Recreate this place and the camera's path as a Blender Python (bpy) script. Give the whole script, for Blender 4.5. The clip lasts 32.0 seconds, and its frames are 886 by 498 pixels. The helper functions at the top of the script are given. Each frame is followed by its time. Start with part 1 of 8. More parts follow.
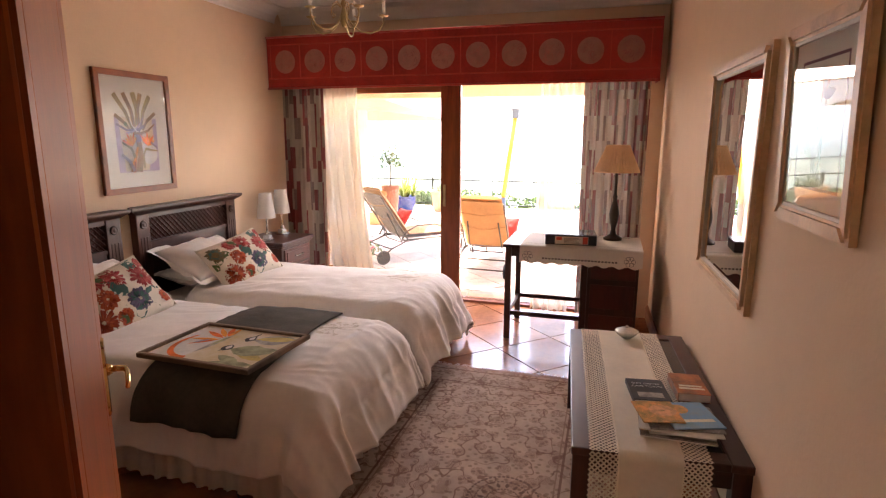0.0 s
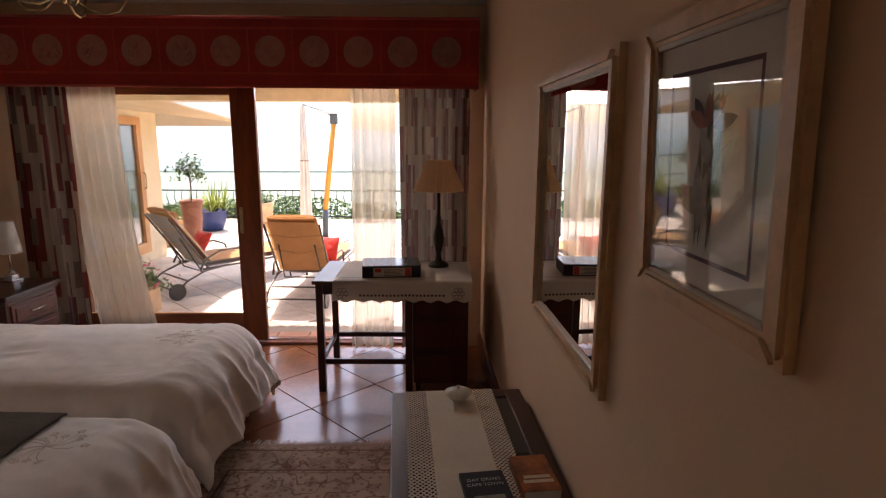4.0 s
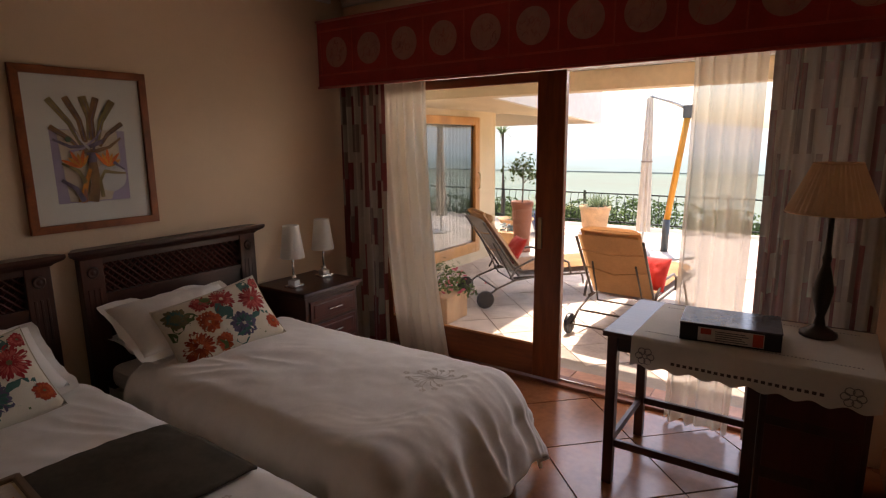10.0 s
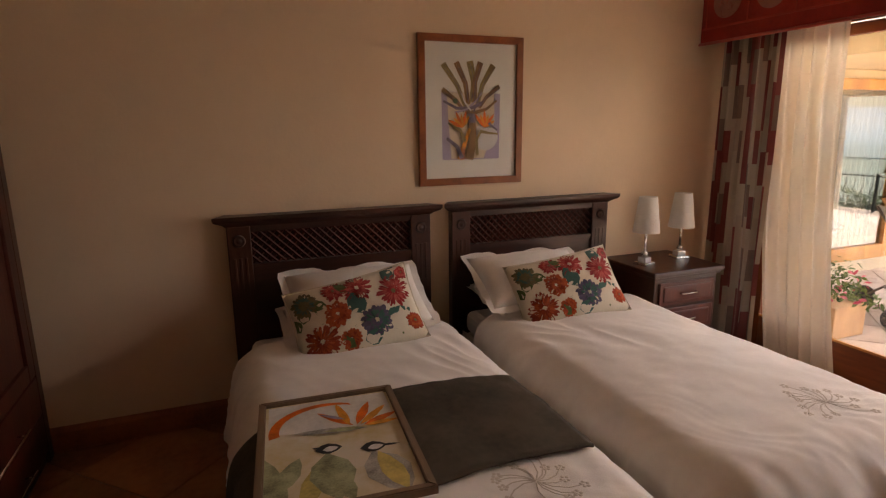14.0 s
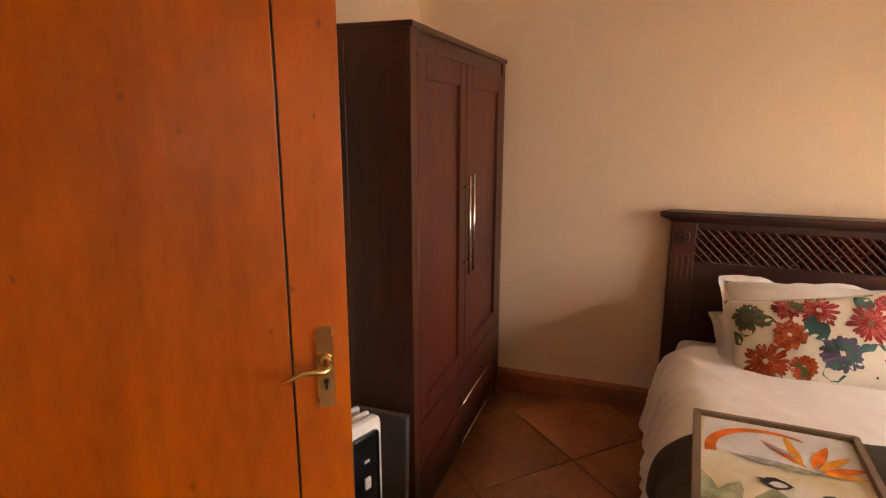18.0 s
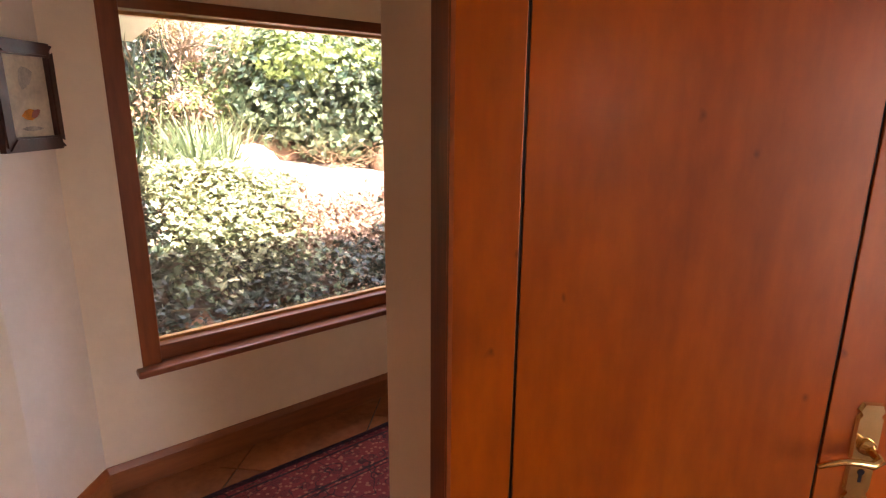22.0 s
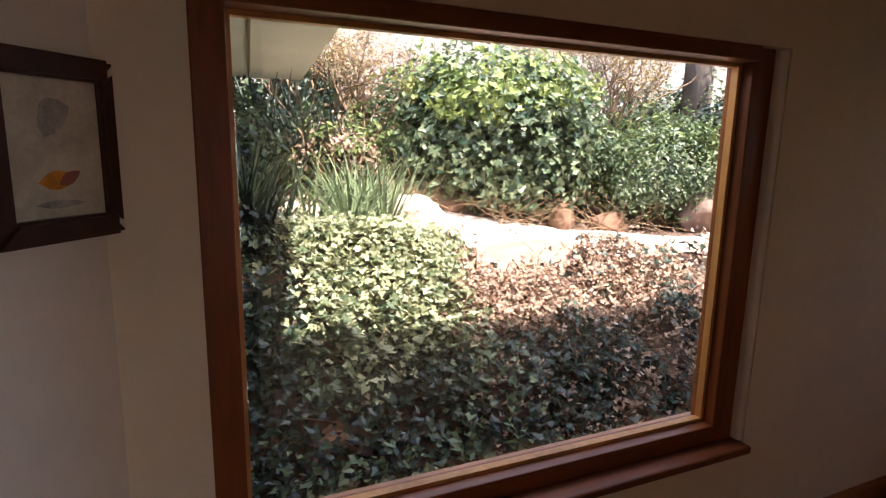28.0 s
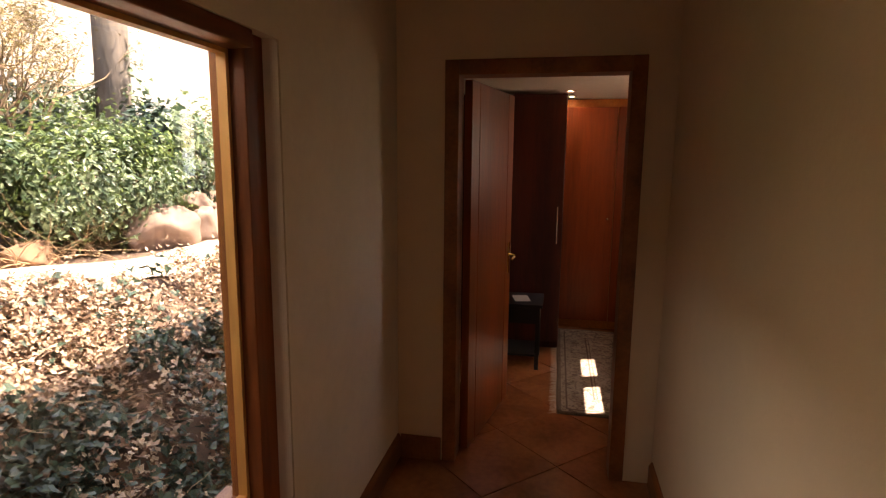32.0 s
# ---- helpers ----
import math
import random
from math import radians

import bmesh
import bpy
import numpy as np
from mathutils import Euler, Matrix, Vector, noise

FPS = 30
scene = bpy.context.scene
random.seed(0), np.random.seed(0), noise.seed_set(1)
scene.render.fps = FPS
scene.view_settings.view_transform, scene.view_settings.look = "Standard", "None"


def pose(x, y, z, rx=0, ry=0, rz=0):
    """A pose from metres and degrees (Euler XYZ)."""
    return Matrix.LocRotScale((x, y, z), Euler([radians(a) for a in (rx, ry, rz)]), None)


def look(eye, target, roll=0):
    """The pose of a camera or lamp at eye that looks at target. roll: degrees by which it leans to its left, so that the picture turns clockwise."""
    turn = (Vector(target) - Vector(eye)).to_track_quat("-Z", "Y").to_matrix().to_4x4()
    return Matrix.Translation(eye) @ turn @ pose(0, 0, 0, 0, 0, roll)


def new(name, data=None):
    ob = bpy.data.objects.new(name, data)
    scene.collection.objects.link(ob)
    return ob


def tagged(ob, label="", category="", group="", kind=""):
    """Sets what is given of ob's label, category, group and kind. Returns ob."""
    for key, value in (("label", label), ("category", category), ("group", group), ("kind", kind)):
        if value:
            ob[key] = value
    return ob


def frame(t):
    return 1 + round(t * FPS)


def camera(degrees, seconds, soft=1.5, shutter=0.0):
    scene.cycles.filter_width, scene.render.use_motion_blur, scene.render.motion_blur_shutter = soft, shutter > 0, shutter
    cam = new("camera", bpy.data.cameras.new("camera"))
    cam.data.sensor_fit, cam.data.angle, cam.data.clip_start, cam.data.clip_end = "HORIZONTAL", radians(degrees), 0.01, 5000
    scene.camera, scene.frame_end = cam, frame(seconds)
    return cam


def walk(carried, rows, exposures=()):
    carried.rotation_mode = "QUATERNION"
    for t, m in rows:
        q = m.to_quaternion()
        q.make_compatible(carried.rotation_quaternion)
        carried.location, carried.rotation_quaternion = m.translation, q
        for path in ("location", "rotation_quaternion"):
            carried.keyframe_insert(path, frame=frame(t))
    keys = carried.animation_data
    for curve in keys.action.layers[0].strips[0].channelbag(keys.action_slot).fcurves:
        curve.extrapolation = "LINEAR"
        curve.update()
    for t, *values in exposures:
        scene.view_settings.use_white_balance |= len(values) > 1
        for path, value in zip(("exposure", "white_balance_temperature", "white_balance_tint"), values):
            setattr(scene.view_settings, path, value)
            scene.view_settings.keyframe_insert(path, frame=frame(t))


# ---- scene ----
cam = camera(76.6, 32.0, soft=1.2)
PATH = [
    (0, (0.866, 0.865, 1.534), (0.311, 2.746, 1.141), 0.2),
    (0.5, (0.878, 0.942, 1.554), (0.458, 2.859, 1.165), 0.1),
    (1, (0.896, 1.01, 1.574), (0.558, 2.942, 1.185), 0.1),
    (1.5, (0.871, 1.069, 1.594), (0.608, 3.013, 1.207), -0.0),
    (2, (0.841, 1.136, 1.605), (0.673, 3.091, 1.219), -0.0),
    (2.5, (0.841, 1.208, 1.611), (0.737, 3.168, 1.227), 0.0),
    (3, (0.859, 1.31, 1.618), (0.812, 3.273, 1.236), 0.0),
    (3.5, (0.884, 1.419, 1.622), (0.873, 3.382, 1.239), 0.1),
    (4, (0.909, 1.574, 1.61), (0.928, 3.538, 1.228), 0.3),
    (4.5, (0.931, 1.751, 1.594), (0.973, 3.714, 1.212), 0.4),
    (6.5, (1.033, 2.308, 1.6), (0.961, 4.271, 1.225), 0.1),
    (7, (1.05, 2.406, 1.61), (0.888, 4.363, 1.234), 0.1),
    (7.5, (1.062, 2.474, 1.613), (0.777, 4.417, 1.236), -0.1),
    (8, (1.033, 2.495, 1.611), (0.554, 4.4, 1.232), -0.2),
    (8.5, (0.967, 2.501, 1.586), (0.301, 4.35, 1.216), 0.0),
    (9, (0.946, 2.552, 1.595), (0.107, 4.327, 1.212), -0.4),
    (9.5, (0.913, 2.566, 1.579), (-0.046, 4.279, 1.201), -0.5),
    (10, (0.895, 2.602, 1.577), (-0.22, 4.219, 1.2), -0.6),
    (10.5, (0.855, 2.625, 1.581), (-0.405, 4.131, 1.197), -0.4),
    (11, (0.865, 2.66, 1.57), (-0.557, 4.013, 1.188), -0.5),
    (11.5, (0.861, 2.664, 1.569), (-0.668, 3.893, 1.181), -0.4),
    (12, (0.845, 2.658, 1.561), (-0.757, 3.787, 1.163), -0.4),
    (12.5, (0.812, 2.652, 1.574), (-0.844, 3.689, 1.147), -0.4),
    (13, (0.751, 2.641, 1.567), (-0.942, 3.606, 1.119), -0.3),
    (13.5, (0.698, 2.669, 1.513), (-1.049, 3.539, 1.075), -0.6),
    (14, (0.689, 2.668, 1.466), (-1.133, 3.375, 1.044), -0.6),
    (14.5, (0.700, 2.680, 1.452), (-1.198, 3.176, 1.052), -0.5),
    (16.5, (0.69, 2.637, 1.476), (-1.255, 2.47, 1.038), -0.3),
    (17, (0.692, 2.594, 1.472), (-1.231, 2.257, 1.038), -0.3),
    (17.5, (0.69, 2.557, 1.48), (-1.196, 2.062, 1.035), 0.0),
    (18, (0.694, 2.501, 1.479), (-1.144, 1.855, 1.03), 0.1),
    (18.5, (0.709, 2.449, 1.485), (-1.079, 1.677, 1.028), 0.3),
    (19, (0.723, 2.381, 1.485), (-1.008, 1.493, 1.024), 0.7),
    (19.5, (0.731, 2.343, 1.476), (-0.932, 1.329, 1.021), 0.5),
    (20, (0.745, 2.288, 1.48), (-0.844, 1.164, 1.019), 0.5),
    (20.5, (0.758, 2.231, 1.481), (-0.749, 1.001, 1.017), 0.9),
    (21, (0.782, 2.179, 1.491), (-0.629, 0.841, 1.022), 0.6),
    (21.5, (0.802, 2.132, 1.508), (-0.521, 0.71, 1.03), 0.6),
    (22, (0.805, 2.075, 1.525), (-0.425, 0.576, 1.036), 0.4),
    (22.5, (0.801, 2.029, 1.539), (-0.34, 0.463, 1.047), 0.4),
    (23, (0.766, 1.997, 1.568), (-0.26, 0.352, 1.075), 0.4),
    (23.5, (0.729, 1.985, 1.602), (-0.188, 0.277, 1.109), 0.5),
    (24, (0.705, 1.947, 1.62), (-0.112, 0.184, 1.146), 0.5),
    (24.5, (0.709, 1.878, 1.626), (-0.059, 0.088, 1.174), 0.6),
    (25, (0.723, 1.808, 1.601), (-0.027, 0.003, 1.175), 0.5),
    (25.5, (0.71, 1.722, 1.596), (-0.04, -0.083, 1.173), 0.7),
    (27.5, (0.494, 1.186, 1.584), (-0.263, -0.627, 1.21), 1.1),
    (28, (0.429, 1.038, 1.57), (-0.368, -0.759, 1.207), 1.1),
    (28.5, (0.341, 0.92, 1.569), (-0.542, -0.838, 1.21), 1.1),
    (29, (0.272, 0.828, 1.564), (-0.75, -0.854, 1.211), 1.2),
    (29.5, (0.261, 0.723, 1.575), (-0.983, -0.804, 1.227), 1.2),
    (30, (0.263, 0.674, 1.563), (-1.22, -0.625, 1.227), 1.1),
    (30.5, (0.205, 0.654, 1.572), (-1.446, -0.426, 1.241), 0.9),
    (31, (0.147, 0.636, 1.57), (-1.633, -0.216, 1.248), 0.9),
    (31.5, (0.13, 0.579, 1.575), (-1.742, -0.049, 1.257), 0.7),
    (32, (0.127, 0.511, 1.576), (-1.809, 0.12, 1.26), 0.5),
]
EXPOSURE = [
    (0.0, 3.75, 7100, 25), (1.0, 3.35, 7200, 25), (2.0, 2.85, 7200, 25), (3.0, 2.4, 7100, 24), (4.0, 2.1, 7000, 23), (7.0, 1.6, 7000, 21), (8.0, 1.4, 7000, 19), (9.0, 1.55, 7000, 21), (10.0, 1.6, 7200, 21), (11.0, 1.5, 7200, 20), (12.0, 1.6, 7300, 20), (13.0, 2.15, 7400, 21),
    (14.0, 2.75, 8100, 23), (16.5, 3.95, 8700, 23), (17.0, 4.15, 8700, 23), (18.0, 4.45, 8500, 22), (19.0, 4.85, 8200, 22), (20.0, 4.85, 8100, 23), (21.0, 4.3, 8000, 28), (22.0, 4.05, 7400, 29), (23.0, 3.9, 7000, 27), (25.0, 3.65, 6900, 24), (27.5, 2.8, 6800, 21), (28.0, 2.6, 6800, 21), (29.0, 2.25, 7000, 19), (30.0, 1.85, 7200, 17), (31.0, 2.4, 7700, 18), (32.0, 3.05, 8400, 20),
]
walk(cam, [(t, look(eye, target, roll)) for t, eye, target, roll in PATH], EXPOSURE)

# ---- world and lights ----
world = bpy.data.worlds.new("sky")
scene.world = world
world.use_nodes = True
wn = world.node_tree
sky = wn.nodes.new("ShaderNodeTexSky")
sky.sky_type, sky.sun_disc = "NISHITA", False
SUN_EL, SUN_AZ = 64.0, -20.0
sky.sun_elevation, sky.sun_rotation = radians(SUN_EL), radians(SUN_AZ)
sky.dust_density = 2.5
wn.links.new(sky.outputs[0], wn.nodes["Background"].inputs[0])
wn.nodes["Background"].inputs[1].default_value = 0.15
sun = new("sun", bpy.data.lights.new("sun", "SUN"))
sun.data.energy, sun.data.angle, sun.data.color = 3.2, radians(0.53), (1.0, 0.95, 0.88)
away = Vector((math.sin(radians(SUN_AZ)) * math.cos(radians(SUN_EL)), math.cos(radians(SUN_AZ)) * math.cos(radians(SUN_EL)), math.sin(radians(SUN_EL))))
sun.matrix_world = look(away * 30, (0, 0, 0))
# added lamp under the eaves, standing in for sky light through the terrace door's opening
glow = new("door_daylight", bpy.data.lights.new("door_daylight", "AREA"))
glow.data.shape, glow.data.size, glow.data.size_y = "RECTANGLE", 2.8, 0.30
glow.data.energy, glow.data.color = 8.0, (0.96, 0.98, 1.0)
glow.matrix_world = look((-0.75, 6.40, 2.08), (0.35, 3.3, 0.75))


# unseen lamp added outside, standing in for sky light through the garden window's opening
glow = new("window_daylight", bpy.data.lights.new("window_daylight", "AREA"))
glow.data.shape, glow.data.size, glow.data.size_y = "RECTANGLE", 1.5, 0.25
glow.data.energy, glow.data.color = 2.6, (0.97, 1.0, 0.92)
glow.matrix_world = look((-0.45, -1.25, 2.38), (-0.40, 0.9, 0.85))


# ---- materials ----
def mat(name, colour, rough=0.6, metal=0.0, vary=0.12, scale=6.0, bump=0.0, bump_scale=40.0, stretch=(1, 1, 1), second=None, spec=0.5, rnd=0.0, coords="Object", detail=6.0):
    """A surface with a base colour, two scales of variation, and fine relief."""
    m = bpy.data.materials.new(name)
    m.use_nodes = True
    nt = m.node_tree
    b = nt.nodes["Principled BSDF"]
    b.inputs["Roughness"].default_value, b.inputs["Metallic"].default_value = rough, metal
    b.inputs["Specular IOR Level"].default_value = spec
    co = nt.nodes.new("ShaderNodeTexCoord")
    mp = nt.nodes.new("ShaderNodeMapping")
    mp.inputs["Scale"].default_value = stretch
    nt.links.new(co.outputs[coords], mp.inputs[0])
    n1 = nt.nodes.new("ShaderNodeTexNoise")
    n1.inputs["Scale"].default_value, n1.inputs["Detail"].default_value = scale, detail
    nt.links.new(mp.outputs[0], n1.inputs[0])
    n2 = nt.nodes.new("ShaderNodeTexNoise")
    n2.inputs["Scale"].default_value, n2.inputs["Detail"].default_value = scale * 9, 4.0
    nt.links.new(mp.outputs[0], n2.inputs[0])
    mixn = nt.nodes.new("ShaderNodeMath")
    mixn.operation = "MULTIPLY_ADD"
    nt.links.new(n2.outputs[0], mixn.inputs[0])
    mixn.inputs[1].default_value = 0.4
    nt.links.new(n1.outputs[0], mixn.inputs[2])
    ramp = nt.nodes.new("ShaderNodeValToRGB")
    low = second or tuple(c * (1 - vary * 2) for c in colour)
    high = tuple(min(1, c * (1 + vary)) for c in colour)
    ramp.color_ramp.elements[0].color, ramp.color_ramp.elements[1].color = (*low, 1), (*high, 1)
    ramp.color_ramp.elements[0].position, ramp.color_ramp.elements[1].position = 0.45, 0.85
    nt.links.new(mixn.outputs[0], ramp.inputs[0])
    out = ramp.outputs[0]
    if rnd:
        info = nt.nodes.new("ShaderNodeObjectInfo")
        hsv = nt.nodes.new("ShaderNodeHueSaturation")
        mr = nt.nodes.new("ShaderNodeMapRange")
        mr.inputs[3].default_value, mr.inputs[4].default_value = 1 - rnd, 1 + rnd
        nt.links.new(info.outputs["Random"], mr.inputs[0])
        nt.links.new(mr.outputs[0], hsv.inputs["Value"])
        nt.links.new(out, hsv.inputs["Color"])
        out = hsv.outputs[0]
    nt.links.new(out, b.inputs["Base Color"])
    if bump:
        n3 = nt.nodes.new("ShaderNodeTexNoise")
        n3.inputs["Scale"].default_value, n3.inputs["Detail"].default_value = bump_scale, 5.0
        nt.links.new(mp.outputs[0], n3.inputs[0])
        bp = nt.nodes.new("ShaderNodeBump")
        bp.inputs["Strength"].default_value, bp.inputs["Distance"].default_value = bump, 0.01
        nt.links.new(n3.outputs[0], bp.inputs["Height"])
        nt.links.new(bp.outputs[0], b.inputs["Normal"])
    return m


def leaf_mat(name, low, high, through_light=0.35, rough=0.45, spec=0.5):
    """Leaves: colour differs from leaf to leaf, light shines through."""
    m = bpy.data.materials.new(name)
    m.use_nodes = True
    nt = m.node_tree
    b = nt.nodes["Principled BSDF"]
    b.inputs["Roughness"].default_value, b.inputs["Specular IOR Level"].default_value = rough, spec
    geo = nt.nodes.new("ShaderNodeNewGeometry")
    ramp = nt.nodes.new("ShaderNodeValToRGB")
    ramp.color_ramp.elements[0].color, ramp.color_ramp.elements[1].color = (*low, 1), (*high, 1)
    nt.links.new(geo.outputs["Random Per Island"], ramp.inputs[0])
    nt.links.new(ramp.outputs[0], b.inputs["Base Color"])
    tr = nt.nodes.new("ShaderNodeBsdfTranslucent")
    nt.links.new(ramp.outputs[0], tr.inputs[0])
    mx = nt.nodes.new("ShaderNodeMixShader")
    mx.inputs[0].default_value = through_light
    nt.links.new(b.outputs[0], mx.inputs[1])
    nt.links.new(tr.outputs[0], mx.inputs[2])
    nt.links.new(mx.outputs[0], nt.nodes["Material Output"].inputs[0])
    return m


def cloth_mat(name, colour, through_light=0.0, clear=0.0, rough=0.9, vary=0.06, bump=0.15, scale=5.0, weave=350.0):
    m = mat(name, colour, rough, vary=vary, scale=scale, bump=bump, bump_scale=weave, spec=0.2)
    nt = m.node_tree
    b = nt.nodes["Principled BSDF"]
    b.inputs["Sheen Weight"].default_value = 0.2
    last = b.outputs[0]
    if through_light:
        tr = nt.nodes.new("ShaderNodeBsdfTranslucent")
        tr.inputs[0].default_value = (*colour, 1)
        mx = nt.nodes.new("ShaderNodeMixShader")
        mx.inputs[0].default_value = through_light
        nt.links.new(last, mx.inputs[1])
        nt.links.new(tr.outputs[0], mx.inputs[2])
        last = mx.outputs[0]
    if clear:
        tp = nt.nodes.new("ShaderNodeBsdfTransparent")
        mx = nt.nodes.new("ShaderNodeMixShader")
        mx.inputs[0].default_value = clear
        nt.links.new(last, mx.inputs[1])
        nt.links.new(tp.outputs[0], mx.inputs[2])
        last = mx.outputs[0]
    nt.links.new(last, nt.nodes["Material Output"].inputs[0])
    return m


def wood_mat(name, colour, dark, rough=0.35, grain=9.0, along="z", rnd=0.0, coat=0.0):
    """Wood with long grain along one axis, streaks and a varnished gloss."""
    st = {"x": (0.12, 1, 1), "y": (1, 0.12, 1), "z": (1, 1, 0.12)}[along]
    m = mat(name, colour, rough, vary=0.2, scale=grain, bump=0.08, bump_scale=grain * 12, stretch=st, second=dark, rnd=rnd)
    m.node_tree.nodes["Principled BSDF"].inputs["Coat Weight"].default_value = coat
    m.node_tree.nodes["Principled BSDF"].inputs["Coat Roughness"].default_value = 0.15
    return m


def glass_mat(name, tint=(1, 1, 1), gloss=0.045, edge=0.65):
    """Clear flat glass: see-through with a faint mirror."""
    m = bpy.data.materials.new(name)
    m.use_nodes = True
    nt = m.node_tree
    tp = nt.nodes.new("ShaderNodeBsdfTransparent")
    tp.inputs[0].default_value = (*tint, 1)
    gl = nt.nodes.new("ShaderNodeBsdfGlossy")
    gl.inputs["Roughness"].default_value = 0.0
    lw = nt.nodes.new("ShaderNodeLayerWeight")
    pw = nt.nodes.new("ShaderNodeMath")
    pw.operation = "POWER"
    pw.inputs[1].default_value = 5.0
    nt.links.new(lw.outputs["Facing"], pw.inputs[0])
    ad = nt.nodes.new("ShaderNodeMath")
    ad.operation = "MULTIPLY_ADD"
    ad.inputs[1].default_value, ad.inputs[2].default_value = edge, gloss
    nt.links.new(pw.outputs[0], ad.inputs[0])
    mx = nt.nodes.new("ShaderNodeMixShader")
    nt.links.new(ad.outputs[0], mx.inputs[0])
    nt.links.new(tp.outputs[0], mx.inputs[1])
    nt.links.new(gl.outputs[0], mx.inputs[2])
    nt.links.new(mx.outputs[0], nt.nodes["Material Output"].inputs[0])
    return m


def glow_mat(name, colour, power):
    m = bpy.data.materials.new(name)
    m.use_nodes = True
    b = m.node_tree.nodes["Principled BSDF"]
    b.inputs["Base Color"].default_value = (*colour, 1)
    b.inputs["Emission Color"].default_value = (*colour, 1)
    b.inputs["Emission Strength"].default_value = power
    return m


M_WALL = mat("plaster_cream", (0.77, 0.578, 0.405), 0.85, vary=0.022, scale=1.2, bump=0.12, bump_scale=60)
M_WALLW = mat("plaster_white", (0.86, 0.79, 0.71), 0.85, vary=0.04, scale=2.0, bump=0.12, bump_scale=60)
M_WALLM = mat("plaster_warm_white", (0.83, 0.72, 0.58), 0.85, vary=0.04, scale=2.0, bump=0.12, bump_scale=60)
M_CEIL = mat("ceiling_paint", (0.84, 0.80, 0.75), 0.9, vary=0.03, scale=2.0)
M_GROUT = mat("grout", (0.13, 0.075, 0.05), 0.9, vary=0.1)
M_TILE = mat("floor_tile", (0.32, 0.122, 0.052), 0.20, vary=0.2, scale=3.0, bump=0.05, bump_scale=12, second=(0.20, 0.072, 0.031), rnd=0.10, spec=0.85)
M_TTILE = mat("terrace_tile", (0.55, 0.46, 0.37), 0.6, vary=0.15, scale=4.0, bump=0.1, bump_scale=40, rnd=0.08)
M_TGROUT = mat("terrace_grout", (0.30, 0.25, 0.20), 0.9, vary=0.1)
M_SILLT = mat("terracotta_tile", (0.45, 0.21, 0.12), 0.5, vary=0.15, scale=4.0, rnd=0.1)
def board_mat(name, colour, dark):
    """Varnished cherry-like boards: cloudy figure, faint grain and small knots."""
    m = mat(name, colour, 0.36, vary=0.10, scale=4.4, bump=0.03, bump_scale=60, stretch=(1, 1, 0.30), second=dark, spec=0.35, detail=4.0)
    nt = m.node_tree
    b = nt.nodes["Principled BSDF"]
    for n in nt.nodes:
        if n.type == "TEX_NOISE" and n.inputs["Scale"].default_value < 5:
            n.inputs["Distortion"].default_value = 0.7
    base = b.inputs["Base Color"].links[0].from_socket
    co = nt.nodes.new("ShaderNodeTexCoord")
    mp = nt.nodes.new("ShaderNodeMapping")
    mp.inputs["Scale"].default_value = (1, 1, 0.035)
    nt.links.new(co.outputs["Object"], mp.inputs[0])
    fine = nt.nodes.new("ShaderNodeTexNoise")
    fine.inputs["Scale"].default_value, fine.inputs["Detail"].default_value = 55.0, 3.0
    nt.links.new(mp.outputs[0], fine.inputs[0])
    mr = nt.nodes.new("ShaderNodeMapRange")
    mr.inputs[3].default_value, mr.inputs[4].default_value = 0.90, 1.08
    nt.links.new(fine.outputs[0], mr.inputs[0])
    hsv = nt.nodes.new("ShaderNodeHueSaturation")
    nt.links.new(base, hsv.inputs["Color"])
    nt.links.new(mr.outputs[0], hsv.inputs["Value"])
    kp = nt.nodes.new("ShaderNodeMapping")
    kp.inputs["Scale"].default_value, kp.inputs["Rotation"].default_value = (1, 1, 0.7), (radians(90), 0, 0)
    wob = nt.nodes.new("ShaderNodeTexNoise")
    wob.inputs["Scale"].default_value = 14.0
    nt.links.new(co.outputs["Object"], wob.inputs[0])
    ad = nt.nodes.new("ShaderNodeMix")
    ad.data_type = "RGBA"
    ad.blend_type = "ADD"
    ad.inputs[0].default_value = 0.06
    nt.links.new(co.outputs["Object"], ad.inputs[6])
    nt.links.new(wob.outputs["Color"], ad.inputs[7])
    nt.links.new(ad.outputs[2], kp.inputs[0])
    vo = nt.nodes.new("ShaderNodeTexVoronoi")
    vo.voronoi_dimensions = "2D"
    vo.inputs["Scale"].default_value = 4.4
    nt.links.new(kp.outputs[0], vo.inputs["Vector"])
    kr = nt.nodes.new("ShaderNodeMapRange")
    kr.inputs[1].default_value, kr.inputs[2].default_value = 0.004, 0.035
    kr.inputs[3].default_value, kr.inputs[4].default_value = 0.75, 0.0
    nt.links.new(vo.outputs["Distance"], kr.inputs[0])
    mx = nt.nodes.new("ShaderNodeMix")
    mx.data_type = "RGBA"
    nt.links.new(kr.outputs[0], mx.inputs[0])
    nt.links.new(hsv.outputs[0], mx.inputs[6])
    mx.inputs[7].default_value = (dark[0] * 0.5, dark[1] * 0.45, dark[2] * 0.5, 1)
    nt.links.new(mx.outputs[2], b.inputs["Base Color"])
    b.inputs["Coat Weight"].default_value = 0.28
    b.inputs["Coat Roughness"].default_value = 0.28
    return m


